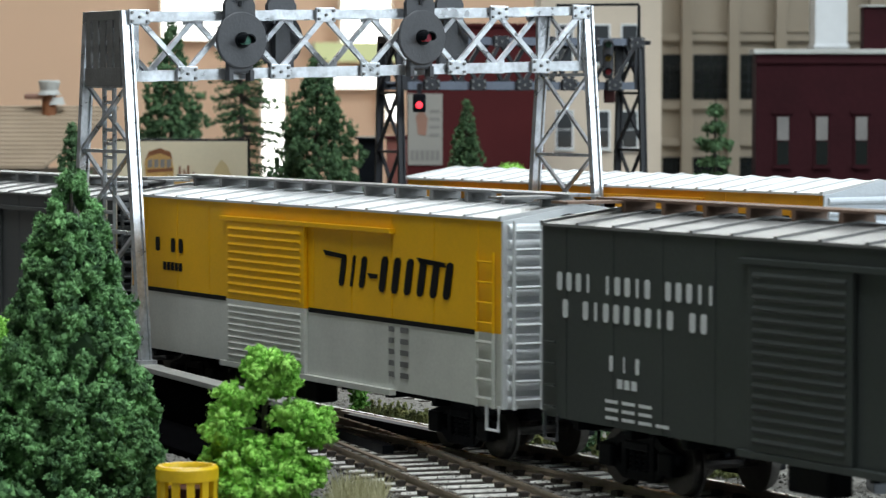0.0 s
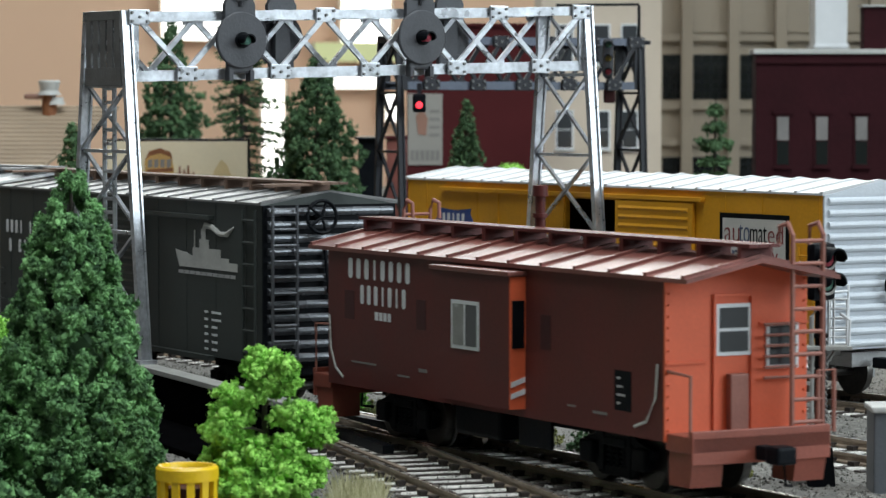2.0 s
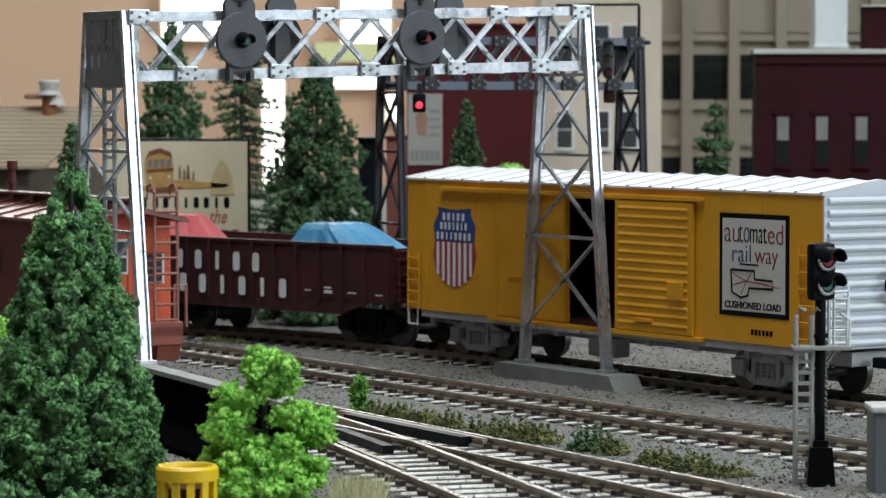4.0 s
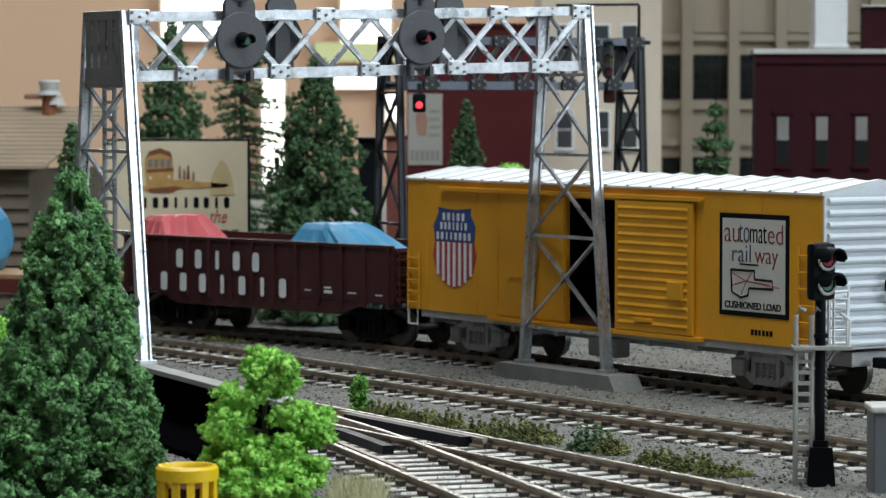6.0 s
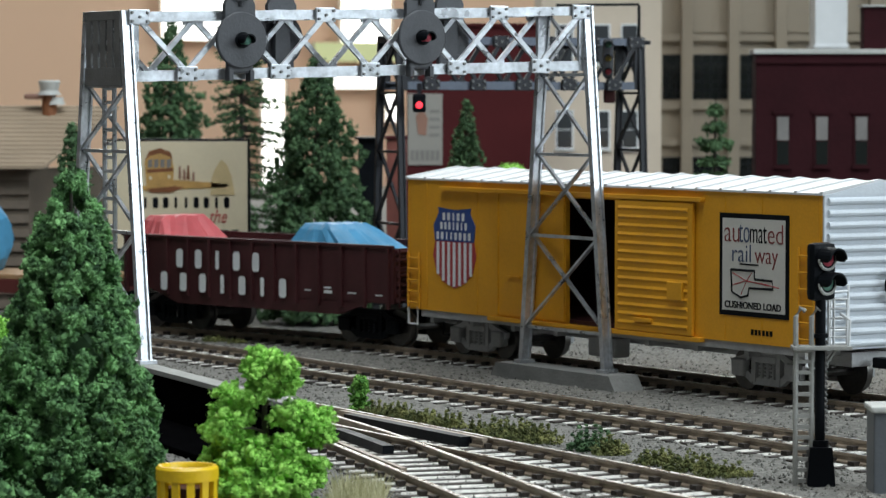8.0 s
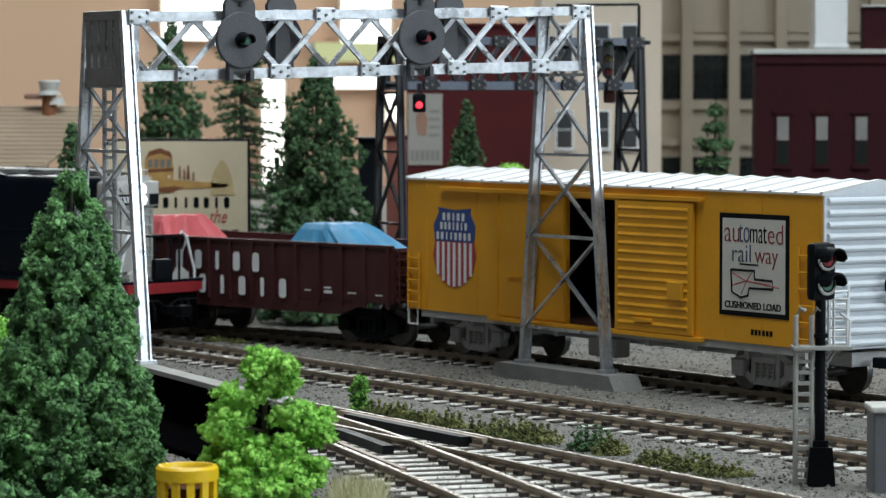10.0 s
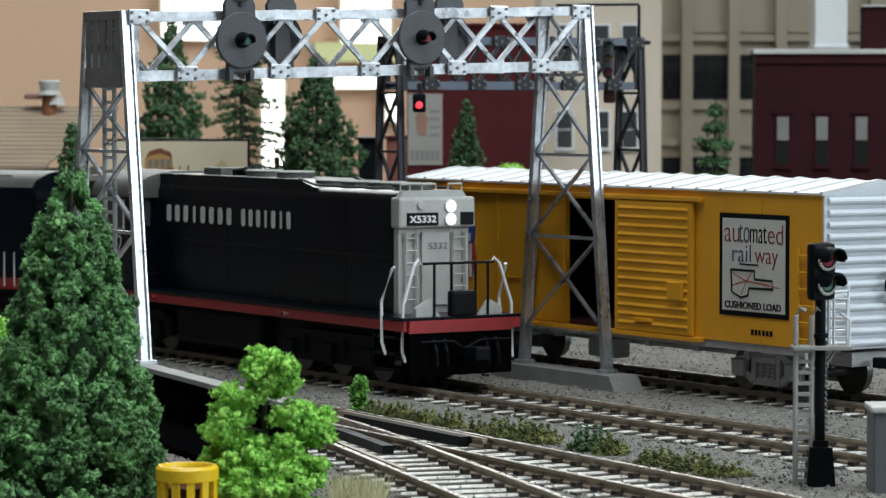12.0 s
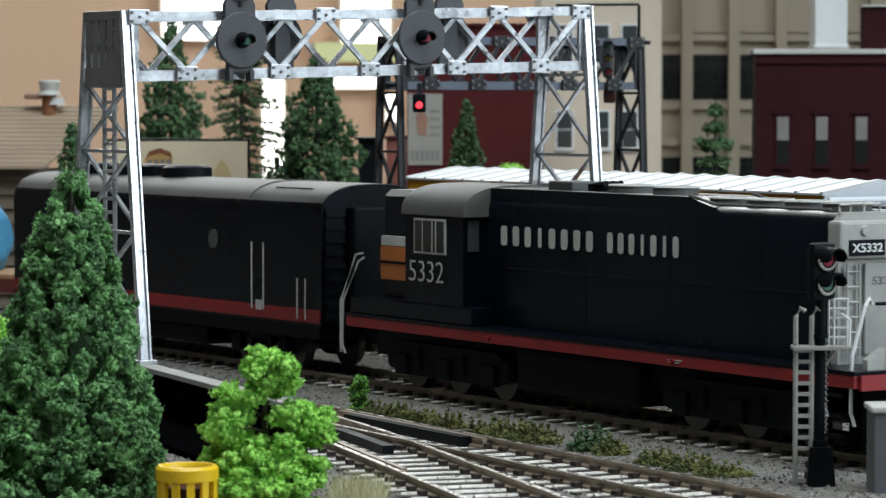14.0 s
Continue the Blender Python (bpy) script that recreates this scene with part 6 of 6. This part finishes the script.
    foliage("crown", d / np.linalg.norm(d, axis=1, keepdims=True) * (1 + 2 * rng.random((160, 1))) * np.array([1.2, 1, .8]) + np.array([0, 0, 50.3]), .6 + .5 * rng.random(160), M_LIME, b, 8, 32)
    # low bushes along the strip between the tracks
    spots = ((-16.5, 698, 2.0, 1.6, 1), (-11.5, 694, 2.2, 2.0, 1), (-6.0, 682, 2.3, 1.8, 1), (0.5, 672, 2.0, 1.8, 1), (9.5, 655, 3.0, 2.3, 1), (14.5, 648, 3.4, 2.6, 1), (19.0, 641, 2.8, 2.3, 1),
             (30.0, 626, 2.6, 3.1, 2), (33.5, 619, 2.0, 2.0, 1), (42, 603, 2.4, 1.6, 1), (48, 592, 2.8, 1.8, 1), (53.5, 583, 2.6, 1.5, 1), (-69, 930, 3.0, 1.5, 1), (-62, 922, 2.4, 1.4, 1), (-130, 905, 5, 3, 0))
    for i, (x, y, r, h, kind) in enumerate(spots):
        if i < 12:
            x, y, r, h = x + 1, y + 11, r * 1.65, h * 2.2
        rng = np.random.default_rng(50 + i)
        n = 260
        d = rng.normal(size=(n, 3))
        d /= np.linalg.norm(d, axis=1, keepdims=True)
        c = d * rng.random((n, 1)) ** .5 * np.array([r * 1.3, r, h])
        c[:, 2] = np.abs(c[:, 2]) * (.35 + .65 * np.sin(c[:, 0] * 2.1 + i) ** 2)
        c[:, 1] += rng.normal(size=n) * .7
        b = thing("shrub", mm(x, y, GZ), ("small bright green sprig", "low olive-green foam bush", "low dark green foam bush")[kind] + " in the ballast", "shrub", "shrubs")
        foliage("leaves", c, .2 + .3 * rng.random(n), (M_LIME, M_BUSH, M_DARKPINE)[kind], b, 8, 60 + i)
    # sprig stem
    b = thing("shrub", mm(-19.6, 716, GZ), "upright bright green sprig in the ballast", "shrub", "shrubs")
    rng = np.random.default_rng(91)
    c = np.stack([rng.normal(size=160) * 1.0, rng.normal(size=160) * 1.0, rng.random(160) * 8.2], 1)
    c[:, :2] *= (1.3 - .07 * c[:, 2:3])
    foliage("leaves", c, .4 + .35 * rng.random(160), M_SPRIG, b, 8, 92)
    # a second lime-green tree behind the spruce
    t = thing("small_tree", mm(-86.5, 600, GZ), "bright lime-green foam tree behind the large spruce", "tree", "trees")
    trunk(t, 27, 1.0, 6, 6, 14)
    rng = np.random.default_rng(15)
    d = rng.normal(size=(700, 3))
    d /= np.linalg.norm(d, axis=1, keepdims=True)
    foliage("crown", d * (2 + 2.6 * rng.random((700, 1))) * np.array([1.0, 1, 1.2]) + np.array([0, 0, 25.0]), .35 + .35 * rng.random(700), M_LIME, t, 8, 16)
    # straw grass tuft
    rng = np.random.default_rng(77)
    vs, fs = [], []
    for i in range(1500):
        x, y = -20 + rng.random() * 9.5, 510 + rng.random() * 56
        h = 1.6 + 4.2 * rng.random()
        a, l = rng.random() * 6.28, rng.normal() * 1.4
        j = len(vs)
        vs += [(x - .13, y, GZ), (x + .13, y, GZ), (x + l, y + rng.normal(), GZ + h)]
        fs.append((j, j + 1, j + 2))
    me = bpy.data.meshes.new("straw_grass")
    me.from_pydata([tuple(q * S for q in v) for v in vs], [], fs)
    me.materials.append(M_STRAW)
    tagged(new("straw_grass", me), "dry straw-coloured static grass beside the track", "grass", kind="stuff")


# ---- buildings behind ----
def building_window(parent, x0, x1, y, z0, z1, frame, glass, bars_n=1, sill=True, upper=None):
    w = part("window", B(x0 - .5, x1 + .5, y - .35, y + .3, z0 - .5, z1 + .5), frame, parent)
    n = bars_n + 1
    for i in range(n):
        a = z0 + (z1 - z0) * i / n
        b = z0 + (z1 - z0) * (i + 1) / n
        part("pane", B(x0 + .25, x1 - .25, y - .45, y - .2, a + .2, b - .2), upper if upper and i else glass, w)
    if sill:
        part("sill", B(x0 - 1, x1 + 1, y - 1.2, y + .2, z0 - 1.4, z0 - .5), M_CAP if frame is M_WHITE else frame, w)
    return w


def buildings():
    k = 1 / 5454.0
    def P(px, Y):
        return (px - 784) * Y * k
    def Z(py, Y):
        return 70.2 + (178 - py) * Y * k
    # maroon brick block
    Y = 1150
    b = thing("brick_building", mm(0, Y, GZ), "maroon brick building with pale coping and sash windows", "building", "buildings")
    x0, x1, zt = P(1337, Y), 240, Z(96, Y) - GZ
    part("wall", B(x0, x1, 0, 14, -1, zt), M_BRICK, b)
    part("coping", B(x0 - 1, x1 + 1, -1, 15, zt, zt + 1.8, .3), M_CAP, b, "pale coping along the roof edge")
    part("cornice", B(x0 - .5, x1 + .5, -.8, 0, zt - 3.6, zt - 2.4, .2), M_BRICK, b)
    for px in (1385, 1454, 1524, 1594):
        c = P(px, Y)
        building_window(b, c - 2.4, c + 2.4, 0, Z(292, Y) - GZ, Z(206, Y) - GZ, M_BRICK, M_WINDOW, 1, True, M_BLIND)
        building_window(b, c - 2.6, c + 2.6, 0, Z(440, Y) - GZ, Z(345, Y) - GZ, M_BRICK, M_PANE, 1)
        part("lintel", B(c - 3.8, c + 3.8, -.8, 0.1, Z(205, Y) - GZ + .6, Z(205, Y) - GZ + 1.8), M_BRICK, b)
    part("chimney", B(P(1529, Y), P(1600, Y), 3, 13, zt, Z(12, Y) - GZ, .2), M_BRICK, b)
    part("chimney_cap", B(P(1526, Y), P(1603, Y), 2, 14, Z(12, Y) - GZ, Z(9, Y) - GZ), M_CAP, b)
    # tan factory with large windows
    Y = 1420
    b = thing("factory_building", mm(0, Y, GZ), "large tan masonry factory with dark multi-pane windows", "building", "buildings")
    x0, x1, zt = P(1168, Y), P(1700, Y), 210
    part("wall", B(x0, x1, 0, 200, -1, zt), M_TAN, b)
    for px in (1214, 1297, 1380, 1463, 1546, 1630):
        c = P(px, Y)
        part("pilaster", B(c - 2.6, c + 2.6, -4, 0.1, -1, zt, .4), M_TAN, b)
    for py in (68, 188, 252, -70):
        part("ledge", B(x0, x1, -2.4, .1, Z(py, Y) - GZ - 1.6, Z(py, Y) - GZ + 1.6, .3), M_TAN, b)
    for pa, pb in ((1172, 1204), (1226, 1288), (1309, 1370), (1392, 1452), (1475, 1535)):
        for q in ((97, 176), (278, 340)):
            w = part("window", B(P(pa, Y), P(pb, Y), -.3, .3, Z(q[1], Y) - GZ, Z(q[0], Y) - GZ), M_DARKSTEEL, b)
            nx, nz = 4, 5
            za, zb = Z(q[1], Y) - GZ, Z(q[0], Y) - GZ
            for i in range(nx):
                for j in range(nz):
                    a, e = P(pa, Y) + (P(pb, Y) - P(pa, Y)) * i / nx, P(pa, Y) + (P(pb, Y) - P(pa, Y)) * (i + 1) / nx
                    part("pane", B(a + .2, e - .2, -.5, -.2, za + (zb - za) * j / nz + .2, za + (zb - za) * (j + 1) / nz - .2), M_WINDOW, w)
    for pa, pb in ((1226, 1288), (1309, 1370), (1392, 1452), (1475, 1535)):
        part("recess_frame", prism(bmesh.new(), [(P(pa, Y), Z(58, Y) - GZ), (P(pb, Y), Z(58, Y) - GZ), (P(pb, Y), Z(52, Y) - GZ), (P(pa, Y), Z(52, Y) - GZ)], "y", -1.2, .1), M_TAN, b)
    # pale column block behind
    ob = thing("white_tower", mm(0, 1330, GZ), "plain white square tower block", "tower", "buildings")
    part("wall", B(P(1441, 1330), P(1498, 1330), 0, 20, -1, 200, .3), M_WHITE, ob)
    part("ledge", B(P(1438, 1330), P(1501, 1330), -1, 21, Z(86, 1330) - GZ, Z(80, 1330) - GZ, .2), M_WHITE, ob)
    # pale plaster front with small white windows
    Y = 1300
    b = thing("plaster_building", mm(0, Y, GZ), "tall pale tan plaster building with small white windows", "building", "buildings")
    x0, x1 = P(958, Y), P(1170, Y)
    part("wall", B(x0, x1, 0, 100, -1, 220), M_PLASTER, b)
    for pa, pb in ((985, 1013), (1050, 1078), (1100, 1128)):
        for q in ((197, 262), (45, 112), (340, 400)):
            building_window(b, P(pa, Y), P(pb, Y), 0, Z(q[1], Y) - GZ, Z(q[0], Y) - GZ, M_WHITE, M_PANE, 1)
    # dark red warehouse with a poster
    Y = 1200
    b = thing("warehouse", mm(0, Y, GZ), "dark red brick warehouse with a faded poster on its wall", "building", "buildings")
    part("wall", B(P(720, Y), P(962, Y), 0, 90, -1, Z(48, Y) - GZ), M_BRICK2, b)
    part("coping", B(P(718, Y), P(964, Y), -1, 91, Z(48, Y) - GZ, Z(42, Y) - GZ, .2), M_BRICK2, b)
    ps = part("poster", B(P(722, Y), P(783, Y), -.6, 0, Z(292, Y) - GZ, Z(166, Y) - GZ), M_GREYBLD, b, "faded grey poster with red-brown print")
    part("poster_figure", prism(bmesh.new(), [(P(740, Y), Z(238, Y) - GZ), (P(736, Y), Z(205, Y) - GZ), (P(748, Y), Z(192, Y) - GZ), (P(757, Y), Z(210, Y) - GZ), (P(754, Y), Z(240, Y) - GZ)], "y", -.8, -.5), M_FADEDRED, ps)
    bars("poster_marks", [(P(726 + i * 9, Y), Z(284, Y) - GZ, 1.5, 4.0) for i in range(6)] + [(P(760, Y), Z(200 + 14 * i, Y) - GZ, 4.0, 1.2) for i in range(4)], -.6, M_FADEDGREY, b)
    # dark kiosk
    Y = 1080
    b = thing("kiosk", mm(0, Y, GZ), "small black box building beside the dark signal bridge", "building", "buildings")
    part("wall", B(P(634, Y), P(672, Y), 0, 25, -1, Z(247, Y) - GZ), M_BLACK, b)
    part("roof", B(P(628, Y), P(678, Y), -2, 27, Z(247, Y) - GZ, Z(243, Y) - GZ, .2), M_BLACK, b)
    b = thing("brick_hut", mm(0, 1110, GZ), "small orange brick hut behind the dark signal bridge", "building", "buildings")
    part("wall", B(P(684, 1110), P(719, 1110), 0, 20, -1, Z(246, 1110) - GZ), M_CABROOF, b)
    part("roof", B(P(681, 1110), P(721, 1110), -1, 21, Z(246, 1110) - GZ, Z(241, 1110) - GZ, .2), M_BRICK2, b)
    # wooden shed with gable
    Y = 1060
    b = thing("wooden_shed", mm(0, Y, GZ), "brown clapboard shed with a pale tan roof", "shed", "buildings")
    xe = P(47, Y)
    zr, ze = Z(194, Y) - GZ, Z(299, Y) - GZ
    part("wall", B(-320, xe, 6, 60, -1, ze), M_SHED, b)
    # the gable end stands askew, so that its rake is seen
    rf = bmesh.new()
    prism(rf, [(-320, 0), (xe + 6, 0), (xe + 27, 46), (-320, 46)], "z", 0, 1.2)
    for v in rf.verts:
        v.co.z += ze + (zr - ze) * v.co.y / 46
    part("roof", rf, M_SHEDROOF, b, "pale tan sloping roof")
    for i in range(10):
        zz = ze * (i + .5) / 10
        part("clapboard", prism(bmesh.new(), [(5.2, zz - 1.6), (6.1, zz + 1.6), (6.1, zz - 1.6)], "x", -320, xe), M_SHED, b)
    gw = bmesh.new()
    prism(gw, [(xe, 6), (xe + 27, 46), (xe + 26, 47), (xe - 1, 7)], "z", -1, ze)
    part("end_wall", gw, M_SHED, b)
    building_window(b, P(70, Y) , P(84, Y), 18, Z(372, Y) - GZ, Z(325, Y) - GZ, M_SHED, M_WINDOW, 1)
    bm = bmesh.new()
    rod(bm, [(P(62, Y), 40, zr - 6), (P(62, Y), 40, Z(168, Y) - GZ)], 2.6, 12)
    part("vent_pipe", bm, M_BROWN, b)
    bm = bmesh.new()
    rod(bm, [(P(62, Y), 40, Z(168, Y) - GZ), (P(62, Y), 40, Z(160, Y) - GZ), (P(62, Y), 40, Z(144, Y) - GZ), (P(62, Y), 40, Z(141, Y) - GZ)], [4.2, 3.2, 3.9, 3.4], 16)
    rod(bm, [(P(74, Y), 40, Z(186, Y) - GZ), (P(74, Y), 40, Z(172, Y) - GZ)], [3.4, 2.4], 12)
    part("vent_cowl", bm, M_CAP, b, "pale metal roof vent cowl", True)
    part("vent_arm", B(P(16, Y), P(56, Y), 38, 42, Z(176, Y) - GZ, Z(165, Y) - GZ, 1.0), M_FADEDRED, b)
    for i in range(14):
        v = 46 * (i + .5) / 14
        sb = B(-320, xe + 6 + 21 * v / 46 - .5, v - .25, v + .25, ze + (zr - ze) * v / 46 + 1.0, ze + (zr - ze) * v / 46 + 1.55)
        part("roof_seam", sb, M_SHEDROOF, b)
    # billboard
    Y = 1015
    b = thing("billboard", mm(0, Y, GZ), "cream billboard with a tram picture and bold lettering", "billboard")
    x0, x1, z0, z1 = P(190, Y), P(438, Y), Z(440, Y) - GZ, Z(250, Y) - GZ
    part("frame", B(x0 - .8, x1 + .8, 0, 2, z0 - .8, z1 + .8, .3), M_BLACK, b, "black frame")
    part("board", B(x0, x1, -.3, .5, z0, z1), M_CREAM, b)
    for x in (x0 + 8, x1 - 8):
        part("post", B(x - .8, x + .8, 1.6, 3.2, -1, z1), M_BARK, b)
    def poly(name, pts, m, dy=-.5):
        part(name, prism(bmesh.new(), [(P(a, Y), Z(c, Y) - GZ) for a, c in pts], "y", dy, -.25), m, b)
    poly("printed_ground", [(252, 330), (300, 318), (360, 322), (405, 326), (400, 332), (330, 334), (256, 338)], M_OCHRE)
    poly("printed_shade", [(258, 332), (300, 328), (326, 332), (300, 341), (266, 341)], M_BROWN, -.52)
    poly("printed_bus", [(260, 334), (256, 286), (264, 269), (284, 263), (302, 270), (308, 298), (306, 330)], M_OCHRE, -.55)
    poly("printed_bus_roof", [(257, 284), (264, 268), (284, 262), (302, 269), (306, 282), (300, 277), (284, 271), (266, 276)], M_BROWN, -.6)
    poly("printed_bus_front", [(260, 300), (306, 297), (307, 303), (261, 306)], M_BROWN, -.6)
    for a in (262, 273, 284, 295):
        poly("printed_pane", [(a, 297), (a + 8, 296), (a + 8, 281), (a, 283)], M_FADEDGREY, -.62)
    for a, c2 in ((264, 318), (297, 316)):
        poly("printed_headlamp", [(a, c2), (a + 5, c2), (a + 5, c2 - 6), (a, c2 - 6)], M_CREAM, -.62)
    for a, c2, h2 in ((316, 316, 22), (324, 318, 18), (331, 317, 24), (340, 320, 16)):
        poly("printed_figure", [(a, c2), (a + 5, c2), (a + 4, c2 - h2), (a + 1, c2 - h2)], M_BROWN if a % 4 else M_FADEDRED, -.6)
    poly("printed_tree", [(372, 345), (374, 318), (380, 300), (392, 282), (402, 292), (410, 312), (416, 345)], M_PALEOCHRE, -.5)
    brand("iooiiooio", P(250, Y), Z(368, Y) - GZ, P(412, Y) - P(250, Y), Z(349, Y) - Z(368, Y), -.35, M_BLACK, b)
    text("lettering", "the", P(372, Y), Z(394, Y) - GZ, P(402, Y) - P(372, Y), 4.2, -.35, M_RED, b, slant=.3)
    bars("lettering_bars", [(P(300 + i * 18, Y), Z(424, Y) - GZ, 2.6, 3.2) for i in range(7)], -.3, M_BLACK, b)


# ---- small lineside things ----
def lineside():
    m = thing("mast_signal", mm(71.2, 580, GZ), "black two-lamp mast signal with a grey ladder and platform", "signal")
    part("base", prism(bmesh.new(), [(-2.8, -1), (-2.1, 7.4), (2.1, 7.4), (2.8, -1)], "y", -2.6, 2.6), M_BLACK, m)
    bm = bmesh.new()
    rod(bm, [(0, 0, 7), (0, 0, 42)], 1.0, 12)
    rod(bm, [(0, 0, 7.3), (0, 0, 8.6)], 1.7, 12)
    rod(bm, [(0, 0, 28), (0, 0, 28.8)], 1.5, 12)
    part("mast", bm, M_BLACK, m, smooth=True)
    head = part("signal_head", B(-2.9, 2.9, -1.4, 1.2, 35.0, 46.0, 1.2), M_BLACK, m)
    head.rotation_euler = (0, 0, radians(36))
    for z, mt in ((43.0, M_LENSRED), (38.4, M_GREENLENS)):
        bm = bmesh.new()
        rod(bm, [(0, -1.4, z), (0, -2.0, z)], 2.2, 20)
        visor(bm, (0, -1.6, z), 2.25, 3.4, .3)
        part("visor", bm, M_BLACK, head)
        bm = bmesh.new()
        rod(bm, [(0, -1.9, z), (0, -2.5, z)], [1.6, .9], 16)
        part("lens", bm, mt, head, "unlit red lens" if mt is M_LENSRED else "dull green lens")
    bm = bmesh.new()
    for z in (36.4, 41.0):
        for i in range(9):
            a = math.pi + math.pi * i / 8
            rod(bm, [(2.1 * math.cos(a), -1.9, z + 2 + 2.1 * math.sin(a)), (2.1 * math.cos(a + .35), -1.9, z + 2 + 2.1 * math.sin(a + .35))], .3)
    part("lens_rim", bm, M_CAP, head, "pale lower arcs of the lens rims")
    bm = bmesh.new()
    for x in (-4.7, -1.7):
        rod(bm, [(x, -.5, -1), (x, -.5, 32.0), (x + .9, -.5, 33.6), (x + 1.8, -.5, 33.0)], .5, 8)
    for i in range(13):
        box(bm, -4.7, -1.7, -.9, -.1, .6 + i * 2.05, 1.3 + i * 2.05)
    part("ladder", bm, M_CAPDULL, m, "grey painted ladder")
    bm = B(-5.4, 5.8, -2.2, 2.4, 25.7, 26.5, .2)
    rod(bm, [(0, 1.5, 21), (3.4, 1.5, 26)], .35)
    part("platform", bm, M_CAPDULL, m, "grey platform plate")
    bm = bmesh.new()
    for a in (1.7, 2.7, 5.2):
        rod(bm, [(a, 1.2, 26.4), (a, 1.2, 35.4)], .28)
    for z in (28.0, 29.8, 31.6, 33.4, 35.2):
        rod(bm, [(1.7, 1.2, z), (5.2, 1.2, z)], .28)
    rod(bm, [(5.2, -1.6, 26.4), (5.4, -1.6, 31.4), (4.0, 1.2, 32.4)], .3)
    part("railing", bm, M_WHITE, m, "white wire railing on the platform")
    bm = bmesh.new()
    for i in range(16):
        rod(bm, [(.9, -.6, 10 + i * 1.1), (1.3, -.6, 10.5 + i * 1.1), (.9, -.6, 11 + i * 1.1)], .25, 5)
    part("chain", bm, M_GREYSTEEL, m)
    # relay cabinet
    c = thing("relay_cabinet", mm(86.1, 572, GZ - 1.4), "plain grey metal relay cabinet beside the track", "cabinet")
    part("body", B(-6.5, 6.5, -5, 5, .4, 16.4, .4), M_BOXGREY, c)
    part("lid", B(-7.0, 7.0, -5.5, 5.5, 16.4, 17.6, .4), M_CAP, c, "pale overhanging lid")
    # yellow safety cage
    y = thing("safety_cage", mm(-44.2, 530, GZ), "round bright yellow safety cage with dark slots", "cage")
    n = 28
    def ring(r, z0, z1, th):
        bm = bmesh.new()
        R = [[bm.verts.new((q * math.cos(2 * math.pi * i / n), q * math.sin(2 * math.pi * i / n), z)) for i in range(n)] for q, z in ((r, z0), (r, z1 - .5), (r - .4, z1), (r - th + .3, z1), (r - th, z1 - .5), (r - th, z0))]
        for a in range(6):
            for i in range(n):
                bm.faces.new((R[a][i], R[a][(i + 1) % n], R[(a + 1) % 6][(i + 1) % n], R[(a + 1) % 6][i]))
        return bm
    part("top_ring", ring(5.45, 7.3, 9.8, 1.3), M_BRIGHTYELLOW, y, smooth=True)
    part("bottom_ring", ring(5.45, -1, 1.2, 1.3), M_BRIGHTYELLOW, y, smooth=True)
    for i in range(12):
        a = 2 * math.pi * i / 12 + .2
        part("slat", bar(bmesh.new(), (4.9 * math.cos(a), 4.9 * math.sin(a), .5), (4.9 * math.cos(a), 4.9 * math.sin(a), 8.1), 1.35, .7, (math.cos(a), math.sin(a), 0)), M_BRIGHTYELLOW, y)
    bm = bmesh.new()
    rod(bm, [(0, 0, -1), (0, 0, 6.0)], 3.7, 24)
    part("core", bm, M_GONDOLA, y, "dark brown core")


room()
ground()
bridges()
yellow_boxcar()
gondola()
flatcar()
NEAR = [(grey_car(), -550.0, 58), (grande_car(), -361.5, 64), (dark_green_car(), -173.7, 58), (caboose(), 6.0, 40)]
ENGINE, BOOSTER = locomotive(), booster()
plants()
buildings()
lineside()
tracks()


# ---- what moves ----
def motions():
    # near train: steady, away to the far end of the layout
    for car, s0, half in NEAR:
        walk(car, [(t / 2, LINE_N.car_at(s0 - 143.2 * (t / 2 - 1.5), half)) for t in range(0, 29)])
    # engine and booster: front sill at s; it comes in from far down the line
    T = [0, 2, 4, 6, 8, 9.5, 10.5, 11, 11.5, 12, 12.5, 13, 13.5, 14]
    D = [-1149, -980, -811, -642, -473, -346, -261.6, -218.5, -174.5, -132.0, -89.7, -46.7, -3, 41]
    tt = [i / 2 for i in range(29)]
    dd = np.interp(tt, T, D)
    walk(ENGINE, [(t, engine_pose(d)) for t, d in zip(tt, dd)])
    walk(BOOSTER, [(t, LINE_L.car_at(d - 306, 52)) for t, d in zip(tt, dd)])


def engine_pose(d):
    return LINE_L.car_at(d - 100, 58) @ mm(100, 0, 0)


motions()
